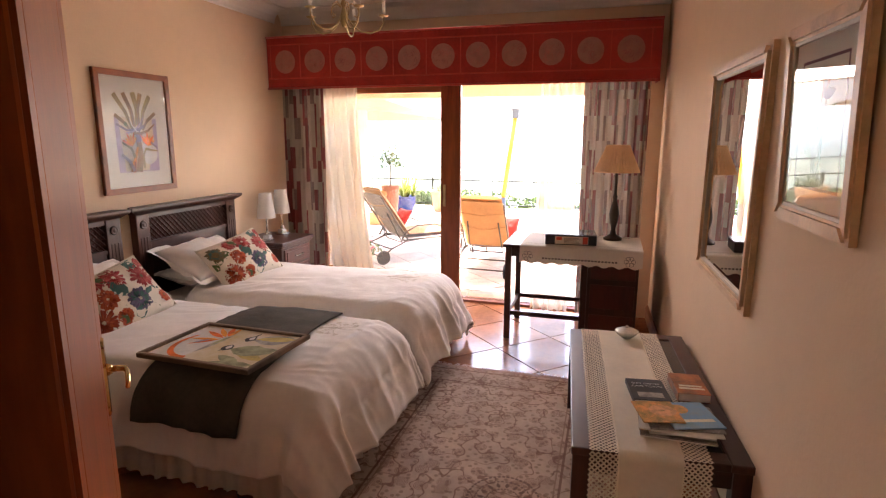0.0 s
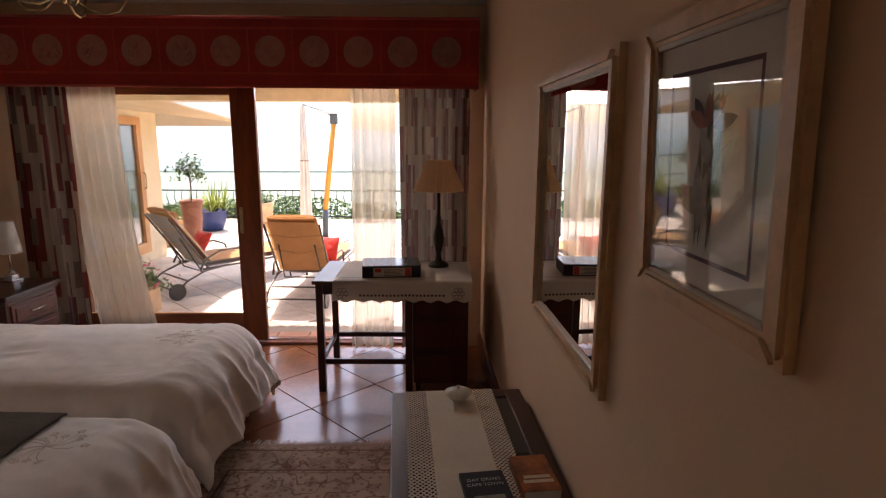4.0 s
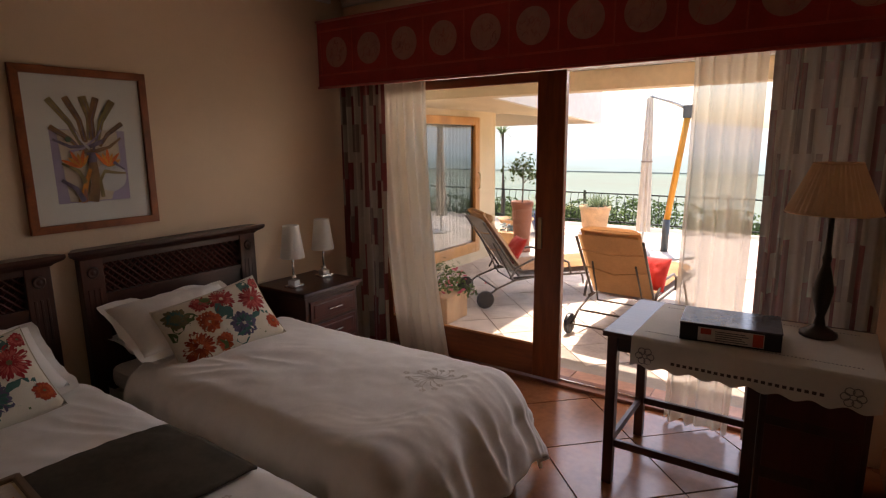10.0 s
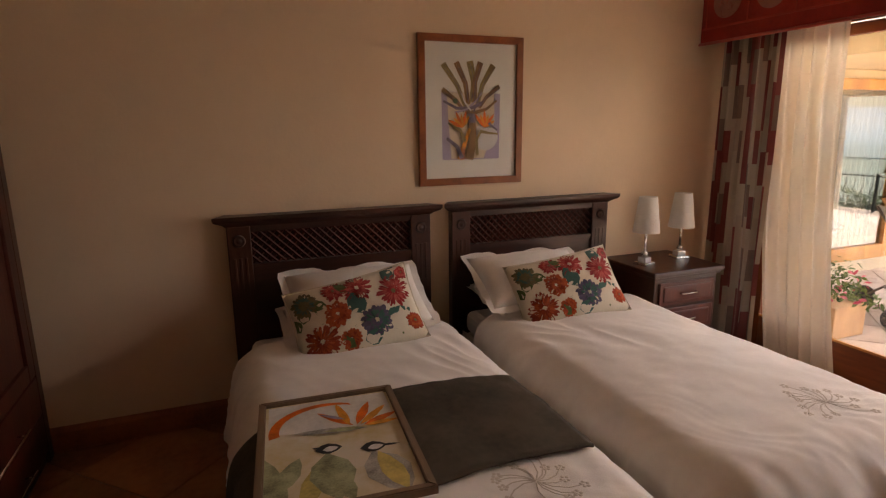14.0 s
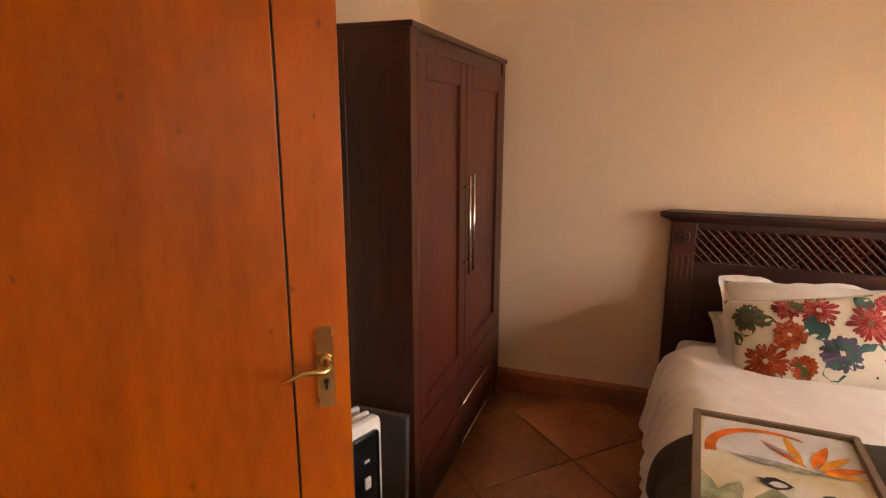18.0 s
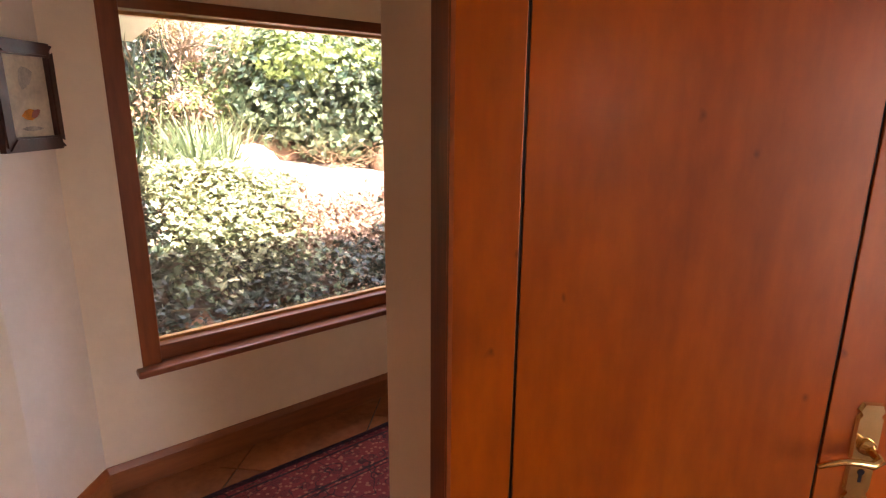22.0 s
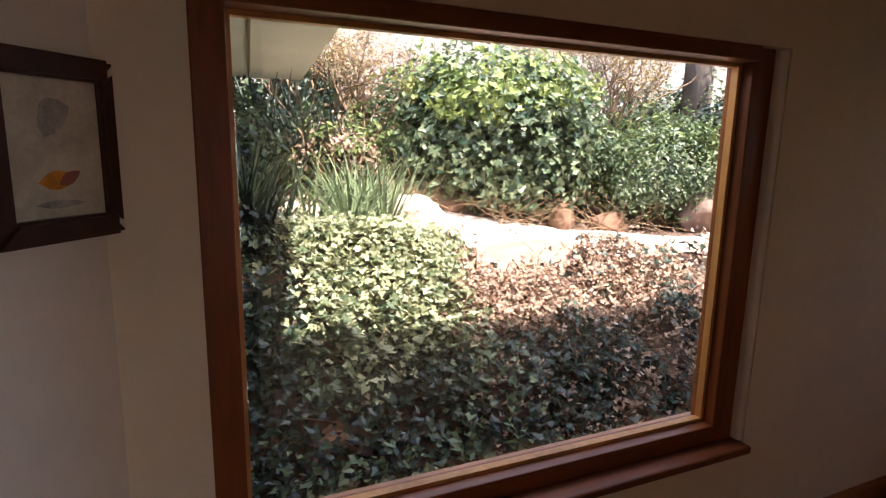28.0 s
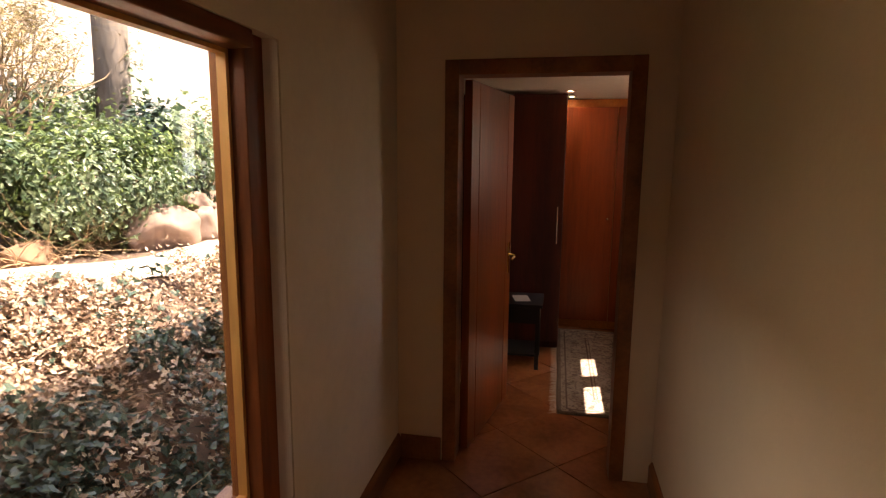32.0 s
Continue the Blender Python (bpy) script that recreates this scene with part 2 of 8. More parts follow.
M_DOOR = board_mat("honey_door_wood", (0.44, 0.090, 0.0028), (0.28, 0.050, 0.0015))
M_FARW = wood_mat("far_room_wood", (0.30, 0.055, 0.012), (0.16, 0.028, 0.007), 0.35, 4.0, "z")
M_FARD = wood_mat("far_door_wood", (0.30, 0.065, 0.012), (0.18, 0.035, 0.007), 0.35, 4.0, "z")
M_SPOT = glow_mat("spot_glow", (1.0, 0.86, 0.66), 12.0)
M_DOORX = wood_mat("honey_wood_crosswise", (0.48, 0.17, 0.03), (0.30, 0.09, 0.014), 0.35, 5.0, "x", coat=0.2)
M_FRAME = wood_mat("brown_frame_wood", (0.24, 0.066, 0.019), (0.11, 0.028, 0.009), 0.4, 6.0, "z")
M_FRAME.node_tree.nodes["Principled BSDF"].inputs["Specular IOR Level"].default_value = 0.25
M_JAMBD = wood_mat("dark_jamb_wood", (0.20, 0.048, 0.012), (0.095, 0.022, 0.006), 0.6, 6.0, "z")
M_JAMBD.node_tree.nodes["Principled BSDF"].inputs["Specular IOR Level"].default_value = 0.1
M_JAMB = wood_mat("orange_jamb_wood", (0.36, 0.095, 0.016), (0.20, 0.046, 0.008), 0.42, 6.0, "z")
M_FRAMEX = wood_mat("brown_frame_wood_flat", (0.24, 0.066, 0.019), (0.11, 0.028, 0.009), 0.4, 6.0, "x")
M_SKIRT = wood_mat("skirting_wood", (0.29, 0.095, 0.030), (0.15, 0.046, 0.015), 0.4, 6.0, "x")
M_OPEN = wood_mat("terrace_door_wood", (0.62, 0.30, 0.09), (0.42, 0.17, 0.04), 0.4, 5.0, "z")
M_DARK = wood_mat("dark_mahogany", (0.060, 0.016, 0.008), (0.024, 0.0068, 0.0045), 0.36, 7.0, "z", coat=0.05)
M_DARKX = wood_mat("dark_mahogany_flat", (0.060, 0.016, 0.008), (0.024, 0.0068, 0.0045), 0.36, 7.0, "x", coat=0.05)
M_DARKY = wood_mat("dark_mahogany_deep", (0.060, 0.016, 0.008), (0.024, 0.0068, 0.0045), 0.36, 7.0, "y", coat=0.05)
M_WARD = wood_mat("wardrobe_wood", (0.085, 0.0145, 0.007), (0.040, 0.0072, 0.0042), 0.42, 6.0, "z", coat=0.05)
M_PICW = wood_mat("picture_frame_wood", (0.27, 0.075, 0.018), (0.15, 0.040, 0.010), 0.38, 8.0, "z")
M_PALEF = mat("pale_champagne_frame", (0.70, 0.47, 0.27), 0.42, 0.0, vary=0.10, scale=10, spec=0.5)
M_SILVER = mat("silver_slip", (0.50, 0.43, 0.34), 0.5, 0.3, vary=0.05)
M_CHROME = mat("brushed_chrome", (0.72, 0.72, 0.70), 0.25, 1.0, vary=0.05, scale=30)
M_BRASS = mat("polished_brass", (0.80, 0.58, 0.26), 0.16, 1.0, vary=0.08, scale=20)
M_ABRASS = mat("antique_brass", (0.45, 0.34, 0.17), 0.35, 0.9, vary=0.15, scale=20)
M_BLACK = mat("black_plastic", (0.015, 0.015, 0.018), 0.4, vary=0.1)
M_WHITEP = mat("white_enamel", (0.80, 0.79, 0.76), 0.35, vary=0.03)
M_LINEN = cloth_mat("white_linen", (0.87, 0.82, 0.765), vary=0.03, bump=0.1)
M_VALANCE = cloth_mat("bed_valance_cotton", (0.74, 0.66, 0.58), vary=0.05)
M_THROW = cloth_mat("charcoal_throw", (0.082, 0.066, 0.047), vary=0.18, bump=0.2, weave=420)
M_THROW.node_tree.nodes["Principled BSDF"].inputs["Sheen Weight"].default_value = 0.0
M_RED = cloth_mat("red_pelmet_fabric", (0.34, 0.031, 0.020), vary=0.14, bump=0.3, scale=4.0)
M_REDL = cloth_mat("light_red_pelmet_grid", (0.45, 0.055, 0.036), vary=0.12, bump=0.3)
M_SCROLL = cloth_mat("medallion_scroll_print", (0.36, 0.10, 0.075), vary=0.2)
M_MOTIF = cloth_mat("cream_motif_print", (0.36, 0.155, 0.115), vary=0.07, bump=0.2, scale=20.0)
M_SHEER = cloth_mat("sheer_voile", (0.76, 0.67, 0.54), through_light=0.20, clear=0.14, vary=0.04, bump=0.05)
M_SHEERT = cloth_mat("thin_sheer_voile", (0.72, 0.63, 0.50), through_light=0.40, clear=0.26, vary=0.05, bump=0.05)
M_SHADE = cloth_mat("white_lampshade_cloth", (0.80, 0.77, 0.72), through_light=0.35, vary=0.03)
M_SHADEC = cloth_mat("cream_pleated_shade", (0.78, 0.52, 0.30), through_light=0.3, vary=0.06)
M_GLASS = glass_mat("window_glass", (0.97, 0.98, 0.97))
M_GLAZE = glass_mat("picture_glass", (0.97, 0.97, 0.97), 0.015, 0.25)
M_GLASSG = glass_mat("garden_window_glass", (0.96, 0.98, 0.98), 0.085)
M_MIRROR = mat("mirror_silver", (0.90, 0.91, 0.90), 0.0, 1.0, vary=0.0)
M_LACE = cloth_mat("cream_lace", (0.80, 0.72, 0.59), vary=0.08, bump=0.4, weave=120)
M_RUNNER = cloth_mat("ivory_runner_cloth", (0.74, 0.67, 0.55), vary=0.05)
M_PAPER = mat("mount_paper", (0.80, 0.78, 0.72), 0.8, vary=0.03)
M_CONC = mat("pale_plaster_outside", (0.72, 0.58, 0.38), 0.9, vary=0.08, scale=2.0, bump=0.1)
M_WHITEW = mat("whitewashed_wall", (0.80, 0.76, 0.70), 0.9, vary=0.06, scale=1.5, bump=0.1)
M_TERRA = mat("terracotta_clay", (0.28, 0.105, 0.06), 0.8, vary=0.15, scale=6, bump=0.2, bump_scale=30)
M_TERRAP = mat("pale_terracotta", (0.62, 0.38, 0.20), 0.8, vary=0.12, scale=6, bump=0.2, bump_scale=30)
M_BLUEPOT = mat("cobalt_glaze", (0.02, 0.04, 0.16), 0.2, vary=0.15)
M_SOIL = mat("dry_soil", (0.11, 0.066, 0.045), 0.95, vary=0.3, scale=8, bump=0.6, bump_scale=25, second=(0.05, 0.030, 0.022))
M_EARTH = mat("bare_earth", (0.25, 0.155, 0.11), 0.95, vary=0.3, scale=10, bump=0.6, bump_scale=40, second=(0.20, 0.12, 0.09))
M_PATH = mat("pale_gravel_path", (0.50, 0.43, 0.36), 0.95, vary=0.2, scale=5, bump=0.5, bump_scale=60, second=(0.36, 0.26, 0.20))
M_ROCK = mat("sandstone_rock", (0.21, 0.115, 0.068), 0.9, vary=0.3, scale=5, bump=0.9, bump_scale=14, second=(0.10, 0.055, 0.036))
M_ROCKG = mat("pinkish_weathered_rock", (0.21, 0.14, 0.11), 0.9, vary=0.25, scale=4, bump=0.8, bump_scale=12, second=(0.12, 0.08, 0.065))
M_ROCKP = mat("pale_rock", (0.56, 0.45, 0.34), 0.9, vary=0.2, scale=5, bump=0.6, bump_scale=14)
M_BOUND = mat("boundary_plaster", (0.33, 0.30, 0.27), 0.9, vary=0.16, scale=1.0, bump=0.15, stretch=(1, 1, 0.25))
M_BARK = mat("bark", (0.13, 0.10, 0.08), 0.95, vary=0.3, scale=10, bump=0.8, bump_scale=30, stretch=(1, 1, 0.25))
M_TWIG = mat("dry_twig", (0.26, 0.17, 0.10), 0.9, vary=0.3, scale=12)
M_IRON = mat("wrought_iron", (0.02, 0.025, 0.02), 0.5, 0.4, vary=0.2)
M_SLING = cloth_mat("orange_tan_sling", (0.50, 0.265, 0.11), through_light=0.25, vary=0.1, weave=200)
M_SLINGG = cloth_mat("grey_sling_back", (0.30, 0.25, 0.20), vary=0.1, weave=200)
M_LFRAME = mat("bronze_lounger_frame", (0.11, 0.085, 0.065), 0.4, 0.5, vary=0.1)
M_YELLOW = mat("yellow_wood_mast", (0.65, 0.27, 0.02), 0.45, vary=0.15, scale=6, stretch=(1, 1, 0.2))
M_UMB = cloth_mat("folded_cream_canvas", (0.78, 0.72, 0.62), through_light=0.2, vary=0.08)
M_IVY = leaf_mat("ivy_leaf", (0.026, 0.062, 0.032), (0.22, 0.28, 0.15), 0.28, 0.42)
# Yellow-green tone that paints sunlight onto the mound's top.
M_IVYT = leaf_mat("lit_top_ivy_leaf", (0.085, 0.14, 0.035), (0.42, 0.48, 0.15), 0.35, 0.45)
# Sunlight is put into this pale leaf colour.
M_IVYL = leaf_mat("sun_toned_ivy_leaf", (0.08, 0.12, 0.05), (0.55, 0.56, 0.34), 0.32, 0.5)
M_HEDGE = leaf_mat("hedge_leaf", (0.025, 0.050, 0.014), (0.10, 0.145, 0.045), 0.2, 0.7, 0.1)
M_GOLD = leaf_mat("golden_dry_leaf", (0.10, 0.062, 0.020), (0.46, 0.33, 0.13), 0.3, 0.5)
# Shade is put into this dark leaf colour.
M_IVYD = leaf_mat("shade_toned_leaf", (0.006, 0.018, 0.011), (0.040, 0.070, 0.044), 0.12, 0.42)
M_DRYL = leaf_mat("dry_bronze_leaf", (0.14, 0.070, 0.045), (0.56, 0.41, 0.29), 0.25, 0.5)
M_GREEN = leaf_mat("shrub_leaf", (0.050, 0.095, 0.025), (0.20, 0.26, 0.085), 0.32, 0.55, 0.25)
M_STRAP = leaf_mat("strap_leaf", (0.06, 0.11, 0.05), (0.27, 0.33, 0.18), 0.3, 0.5, 0.25)
M_YSTRAP = leaf_mat("yellow_strap_leaf", (0.09, 0.15, 0.02), (0.32, 0.34, 0.07), 0.3, 0.5, 0.2)
M_FLOWER = leaf_mat("pink_petal", (0.55, 0.06, 0.10), (0.75, 0.20, 0.25), 0.3)


# ---- building helpers ----
def part(name, bm, material, parent=None, label="", smooth=False, m=None, kind=""):
    """Links a bmesh as one mesh object, under a thing or a part."""
    me = bpy.data.meshes.new(name)
    if smooth:
        for f in bm.faces:
            f.smooth = True
    bm.to_mesh(me)
    bm.free()
    mats = material if isinstance(material, (list, tuple)) else [material]
    for one in mats:
        me.materials.append(one)
    ob = new(name, me)
    if parent is not None:
        ob.parent = parent
    if m is not None:
        ob.matrix_basis = m
    return tagged(ob, label=label, kind=kind)


def shared(name, me, parent, m, label=""):
    ob = new(name, me)
    ob.parent = parent
    ob.matrix_basis = m
    return tagged(ob, label=label)


def thing(name, label, category, m, group=""):
    ob = new(name)
    ob.empty_display_size = 0.1
    ob.matrix_basis = m
    return tagged(ob, label=label, category=category, group=group)


def box(x0, x1, y0, y1, z0, z1, bevel=0.0, bm=None, seg=2):
    bm = bm or bmesh.new()
    vs = [bm.verts.new((x, y, z)) for x in (x0, x1) for y in (y0, y1) for z in (z0, z1)]
    fs = [bm.faces.new([vs[i] for i in q]) for q in ((0, 1, 3, 2), (4, 6, 7, 5), (0, 4, 5, 1), (2, 3, 7, 6), (0, 2, 6, 4), (1, 5, 7, 3))]
    if bevel:
        es = list({e for f in fs for e in f.edges})
        bmesh.ops.bevel(bm, geom=es, offset=bevel, segments=seg, affect="EDGES", profile=0.5)
    return bm


def slab(points, z0, z1, bm=None):
    """An upright prism over a polygon of x, y points, counter-clockwise."""
    bm = bm or bmesh.new()
    lo = [bm.verts.new((x, y, z0)) for x, y in points]
    hi = [bm.verts.new((x, y, z1)) for x, y in points]
    n = len(points)
    bm.faces.new(lo[::-1])
    bm.faces.new(hi)
    for i in range(n):
        j = (i + 1) % n
        bm.faces.new((lo[i], lo[j], hi[j], hi[i]))
    return bm


def lathe(profile, seg=24, bm=None, at=(0, 0, 0), wobble=None):
    """A turned shape from (radius, height) pairs."""
    bm = bm or bmesh.new()
    rings = []
    for r, z in profile:
        rings.append([bm.verts.new((at[0] + r * math.cos(2 * math.pi * k / seg) * (wobble(k) if wobble else 1), at[1] + r * math.sin(2 * math.pi * k / seg) * (wobble(k) if wobble else 1), at[2] + z)) for k in range(seg)])
    for a, b in zip(rings, rings[1:]):
        for k in range(seg):
            l = (k + 1) % seg
            bm.faces.new((a[k], a[l], b[l], b[k]))
    if profile[0][0] > 1e-5:
        bm.faces.new(rings[0][::-1])
    if profile[-1][0] > 1e-5:
        bm.faces.new(rings[-1])
    return bm


def tube(points, radius, seg=8, bm=None, taper=1.0, flat=1.0):
    """A round bar along points."""
    bm = bm or bmesh.new()
    pts = [Vector(q) for q in points]
    rings = []
    n = len(pts)
    for i, q in enumerate(pts):
        way = (pts[min(i + 1, n - 1)] - pts[max(i - 1, 0)]).normalized()
        side = way.cross(Vector((0, 0, 1)))
        if side.length < 1e-3:
            side = way.cross(Vector((0, 1, 0)))
        side.normalize()
        up = side.cross(way)
        r = radius * (1 + (taper - 1) * i / max(1, n - 1))
        rings.append([bm.verts.new(q + side * (r * math.cos(2 * math.pi * k / seg)) + up * (r * flat * math.sin(2 * math.pi * k / seg))) for k in range(seg)])
    for a, b in zip(rings, rings[1:]):
        for k in range(seg):
            l = (k + 1) % seg
            bm.faces.new((a[k], a[l], b[l], b[k]))
    bm.faces.new(rings[0][::-1])
    bm.faces.new(rings[-1])
    return bm


def sheet(fn, nu, nv, bm=None, close_u=False):
    """A surface from fn(u, v) with u, v in 0..1."""
    bm = bm or bmesh.new()
    g = [[bm.verts.new(fn(i / nu, j / nv)) for j in range(nv + 1)] for i in range(nu if close_u else nu + 1)]
    for i in range(nu):
        k = (i + 1) % len(g)
        for j in range(nv):
            bm.faces.new((g[i][j], g[k][j], g[k][j + 1], g[i][j + 1]))
    return bm


def disc(x, y, z, r, seg=24, axis="y", bm=None, thick=0.0, squash=1.0):
    bm = bm or bmesh.new()
    def at(a, d):
        c, s = r * math.cos(a), r * math.sin(a) * squash
        return {"y": (x + c, y + d, z + s), "x": (x + d, y + c, z + s), "z": (x + c, y + s, z + d)}[axis]
    front = [bm.verts.new(at(2 * math.pi * k / seg, 0)) for k in range(seg)]
    bm.faces.new(front)
    if thick:
        back = [bm.verts.new(at(2 * math.pi * k / seg, thick)) for k in range(seg)]
        bm.faces.new(back[::-1])
        for k in range(seg):
            l = (k + 1) % seg
            bm.faces.new((front[k], back[k], back[l], front[l]))
    bmesh.ops.recalc_face_normals(bm, faces=bm.faces)
    return bm


def structure(name, bm, material, label, smooth=False):
    return tagged(part(name, bm, material, smooth=smooth), label=label, category=name.split("_")[0], kind="structure")


# ---- plan, in metres ----
XL, YW, YD, ZC = -2.19, 5.81, 1.36, 2.68        # bed wall, terrace-door wall, door wall's room face, ceiling
YC, YK = -0.275, 1.02                            # corridor: garden-window wall, door wall's corridor face
CX = -2.585                                      # corridor's end wall


def xr(y):
    """The right-hand wall's face, which runs slightly askew."""
    return 1.445 - 0.045 * (y - 1.36)


# bedroom walls
structure("wall_bed", slab([(XL, YD), (XL, YW), (XL - 0.25, YW + 0.28), (XL - 0.25, YD)], -0.1, ZC + 0.1), M_WALL, "cream plastered wall behind the bed heads")
structure("wall_art", slab([(xr(YK - 0.9), YK - 0.9), (xr(YK - 0.9) + 0.25, YK - 0.9), (xr(YW) + 0.25, YW + 0.28), (xr(YW), YW)], -0.1, ZC + 0.1), M_WALL, "cream plastered wall hung with mirror and pictures")
DX0, DX1, DZ = -2.00, 1.06, 2.03                 # terrace door's opening
bm = box(XL - 0.25, DX0, YW + 0.002, YW + 0.28, -0.1, ZC + 0.1)
box(DX1, xr(YW) + 0.25, YW + 0.002, YW + 0.28, -0.1, ZC + 0.1, bm=bm)
box(DX0, DX1, YW + 0.002, YW + 0.28, DZ, ZC + 0.1, bm=bm)
structure("wall_terrace", bm, M_WALL, "cream plastered wall round the terrace doors")
# wall between bedroom and corridor, with the doorway's splayed reveal
OX0, OX1, OZ = 0.200, 0.950, 2.08
bm = slab([(CX - 0.1, YK), (0.112, YK), (0.155, 1.248), (0.155, YD - 0.002), (CX - 0.1, YD - 0.002)], -0.1, ZC + 0.1)
slab([(0.955, 0.70), (xr(0.7) - 0.002, 0.70), (xr(0.93) - 0.002, 0.93), (0.955, 0.93)], -0.1, ZC + 0.1, bm=bm)
slab([(0.112, YK), (0.955, 0.70), (0.955, 0.93), (0.20, YD - 0.002), (0.155, YD - 0.002), (0.155, 1.248)], OZ + 0.002, ZC + 0.1, bm=bm)
structure("wall_doorway", bm, M_WALL, "cream plastered wall with the bedroom doorway")

# corridor walls
GX0, GX1, GZ0, GZ1 = -1.40, 0.425, 0.50, 1.905   # garden window's opening
bm = box(CX - 0.2, GX0, YC - 0.21, YC, -0.1, ZC + 0.1)
slab([(GX1, YC - 0.21), (0.715, YC - 0.21), (0.60, YC), (GX1, YC)], -0.1, ZC + 0.1, bm=bm)
box(GX0, GX1, YC - 0.21, YC, -0.1, GZ0, bm=bm)
box(GX0, GX1, YC - 0.21, YC, GZ1, ZC + 0.1, bm=bm)
structure("wall_garden", bm, M_WALLM, "cream-white plastered corridor wall with the garden window")
structure("wall_chamfer", slab([(0.600, YC), (0.76, YC - 0.28), (1.05, -0.03), (0.82, -0.03)], -0.1, ZC + 0.1), M_WALLW, "white plastered slanting corridor wall")
structure("wall_lobby", slab([(0.822, -0.026), (1.05, -0.28), (xr(0) + 0.25, -0.28), (xr(0) + 0.25, -0.026)], -0.1, ZC + 0.1), M_WALLW, "white plastered wall beside the slanting corner")
structure("wall_lobby_end", box(xr(0) + 0.03, xr(0) + 0.25, -0.024, YK - 0.902, -0.1, ZC + 0.1), M_WALLW, "white plastered end of the lobby")
EY0, EY1, EZ = 0.025, 0.830, 1.985               # corridor's end doorway
bm = box(CX - 0.2, CX, YC + 0.002, EY0, -0.1, ZC + 0.1)
box(CX - 0.2, CX, EY1, YK - 0.002, -0.1, ZC + 0.1, bm=bm)
box(CX - 0.2, CX, EY0, EY1, EZ, ZC + 0.1, bm=bm)
structure("wall_corridor_end", bm, M_WALL, "cream plastered corridor end wall with a doorway")

# room beyond the corridor
bm = box(-5.55, -5.30, -0.58, 1.70, -0.1, ZC + 0.1)
structure("wall_far_room_end", bm, M_WALL, "plastered end wall of the far room")
structure("wall_far_room_side", box(-5.30, CX - 0.202, -0.58, -0.38, -0.1, ZC + 0.1), M_WALL, "plastered side wall of the far room")
FZ = 2.13                                        # far room's low ceiling
FWX, FWZ0, FWZ1 = ((-4.60, -4.19), (-4.03, -3.57)), 1.42, 1.94
bm = box(-5.30, FWX[0][0], 1.50, 1.60, -0.1, ZC + 0.1)
box(FWX[0][1], FWX[1][0], 1.50, 1.60, -0.1, ZC + 0.1, bm=bm)
box(FWX[1][1], CX - 0.202, 1.50, 1.60, -0.1, ZC + 0.1, bm=bm)
for a, b in FWX:
    box(a, b, 1.50, 1.60, -0.1, FWZ0, bm=bm)
    box(a, b, 1.50, 1.60, FWZ1, ZC + 0.1, bm=bm)
structure("wall_far_room_window", bm, M_WALL, "plastered wall of the far room with two small windows")
structure("wall_far_room_near", box(CX - 0.2, CX - 0.002, YK, 1.70, -0.1, ZC + 0.1), M_WALL, "plastered wall of the far room")

# ceilings and floor slab
structure("ceiling_bedroom", box(XL - 0.2, xr(YD) + 0.2, YD - 0.05, YW + 0.2, ZC, ZC + 0.08), M_CEIL, "white painted bedroom ceiling")
structure("ceiling_corridor", box(CX - 0.1, xr(0) + 0.2, YC - 0.2, YD - 0.06, ZC - 0.02, ZC + 0.08), M_CEIL, "white painted corridor ceiling")
structure("ceiling_far_room", box(-5.4, CX - 0.11, -0.45, 1.55, FZ, ZC + 0.08), M_CEIL, "white painted far room ceiling")
structure("roof", slab([(-5.6, -0.60), (xr(0) + 0.4, -0.60), (xr(0) + 0.4, YW + 0.27), (XL - 0.28, YW + 0.27), (XL - 0.28, 1.86), (-5.6, 1.86)], ZC + 0.102, ZC + 0.16), M_CONC, "flat plastered roof slab")
floor = structure("floor", slab([(-5.4, -0.45), (xr(0) + 0.2, -0.45), (xr(0) + 0.2, YW + 0.27), (XL - 0.25, YW + 0.27), (XL - 0.25, 1.65), (-5.4, 1.65)], -0.12, -0.006), M_GROUT, "floor of diagonal brown glazed tiles with thin dark joints")


# cove cornice of the bedroom
def cove(x0, y0, x1, y1, nx, ny):
    prof = [(0.0, -0.13), (0.012, -0.125), (0.015, -0.10), (0.03, -0.07), (0.06, -0.035), (0.10, -0.015), (0.125, -0.012), (0.13, 0.0), (0.0, 0.0)]
    bm = bmesh.new()
    rings = [[bm.verts.new((x + nx * d, y + ny * d, ZC - 0.001 + h)) for d, h in prof] for x, y in ((x0, y0), (x1, y1))]
    for k in range(len(prof)):
        l = (k + 1) % len(prof)
        bm.faces.new((rings[0][k], rings[0][l], rings[1][l], rings[1][k]))
    bm.faces.new(rings[0])
    bm.faces.new(rings[1][::-1])
    bmesh.ops.recalc_face_normals(bm, faces=bm.faces)
    return bm


structure("trim_cornice_terrace", cove(XL, YW, xr(YW), YW, 0, -1), M_CEIL, "white coved plaster cornice")
structure("trim_cornice_bed", cove(XL, YD, XL, YW - 0.135, 1, 0), M_CEIL, "white coved plaster cornice")
structure("trim_cornice_art", cove(xr(YD), YD, xr(YW - 0.135), YW - 0.135, -1, 0), M_CEIL, "white coved plaster cornice")
structure("trim_cornice_doorway", cove(XL + 0.135, YD, 0.20, YD, 0, 1), M_CEIL, "white coved plaster cornice")


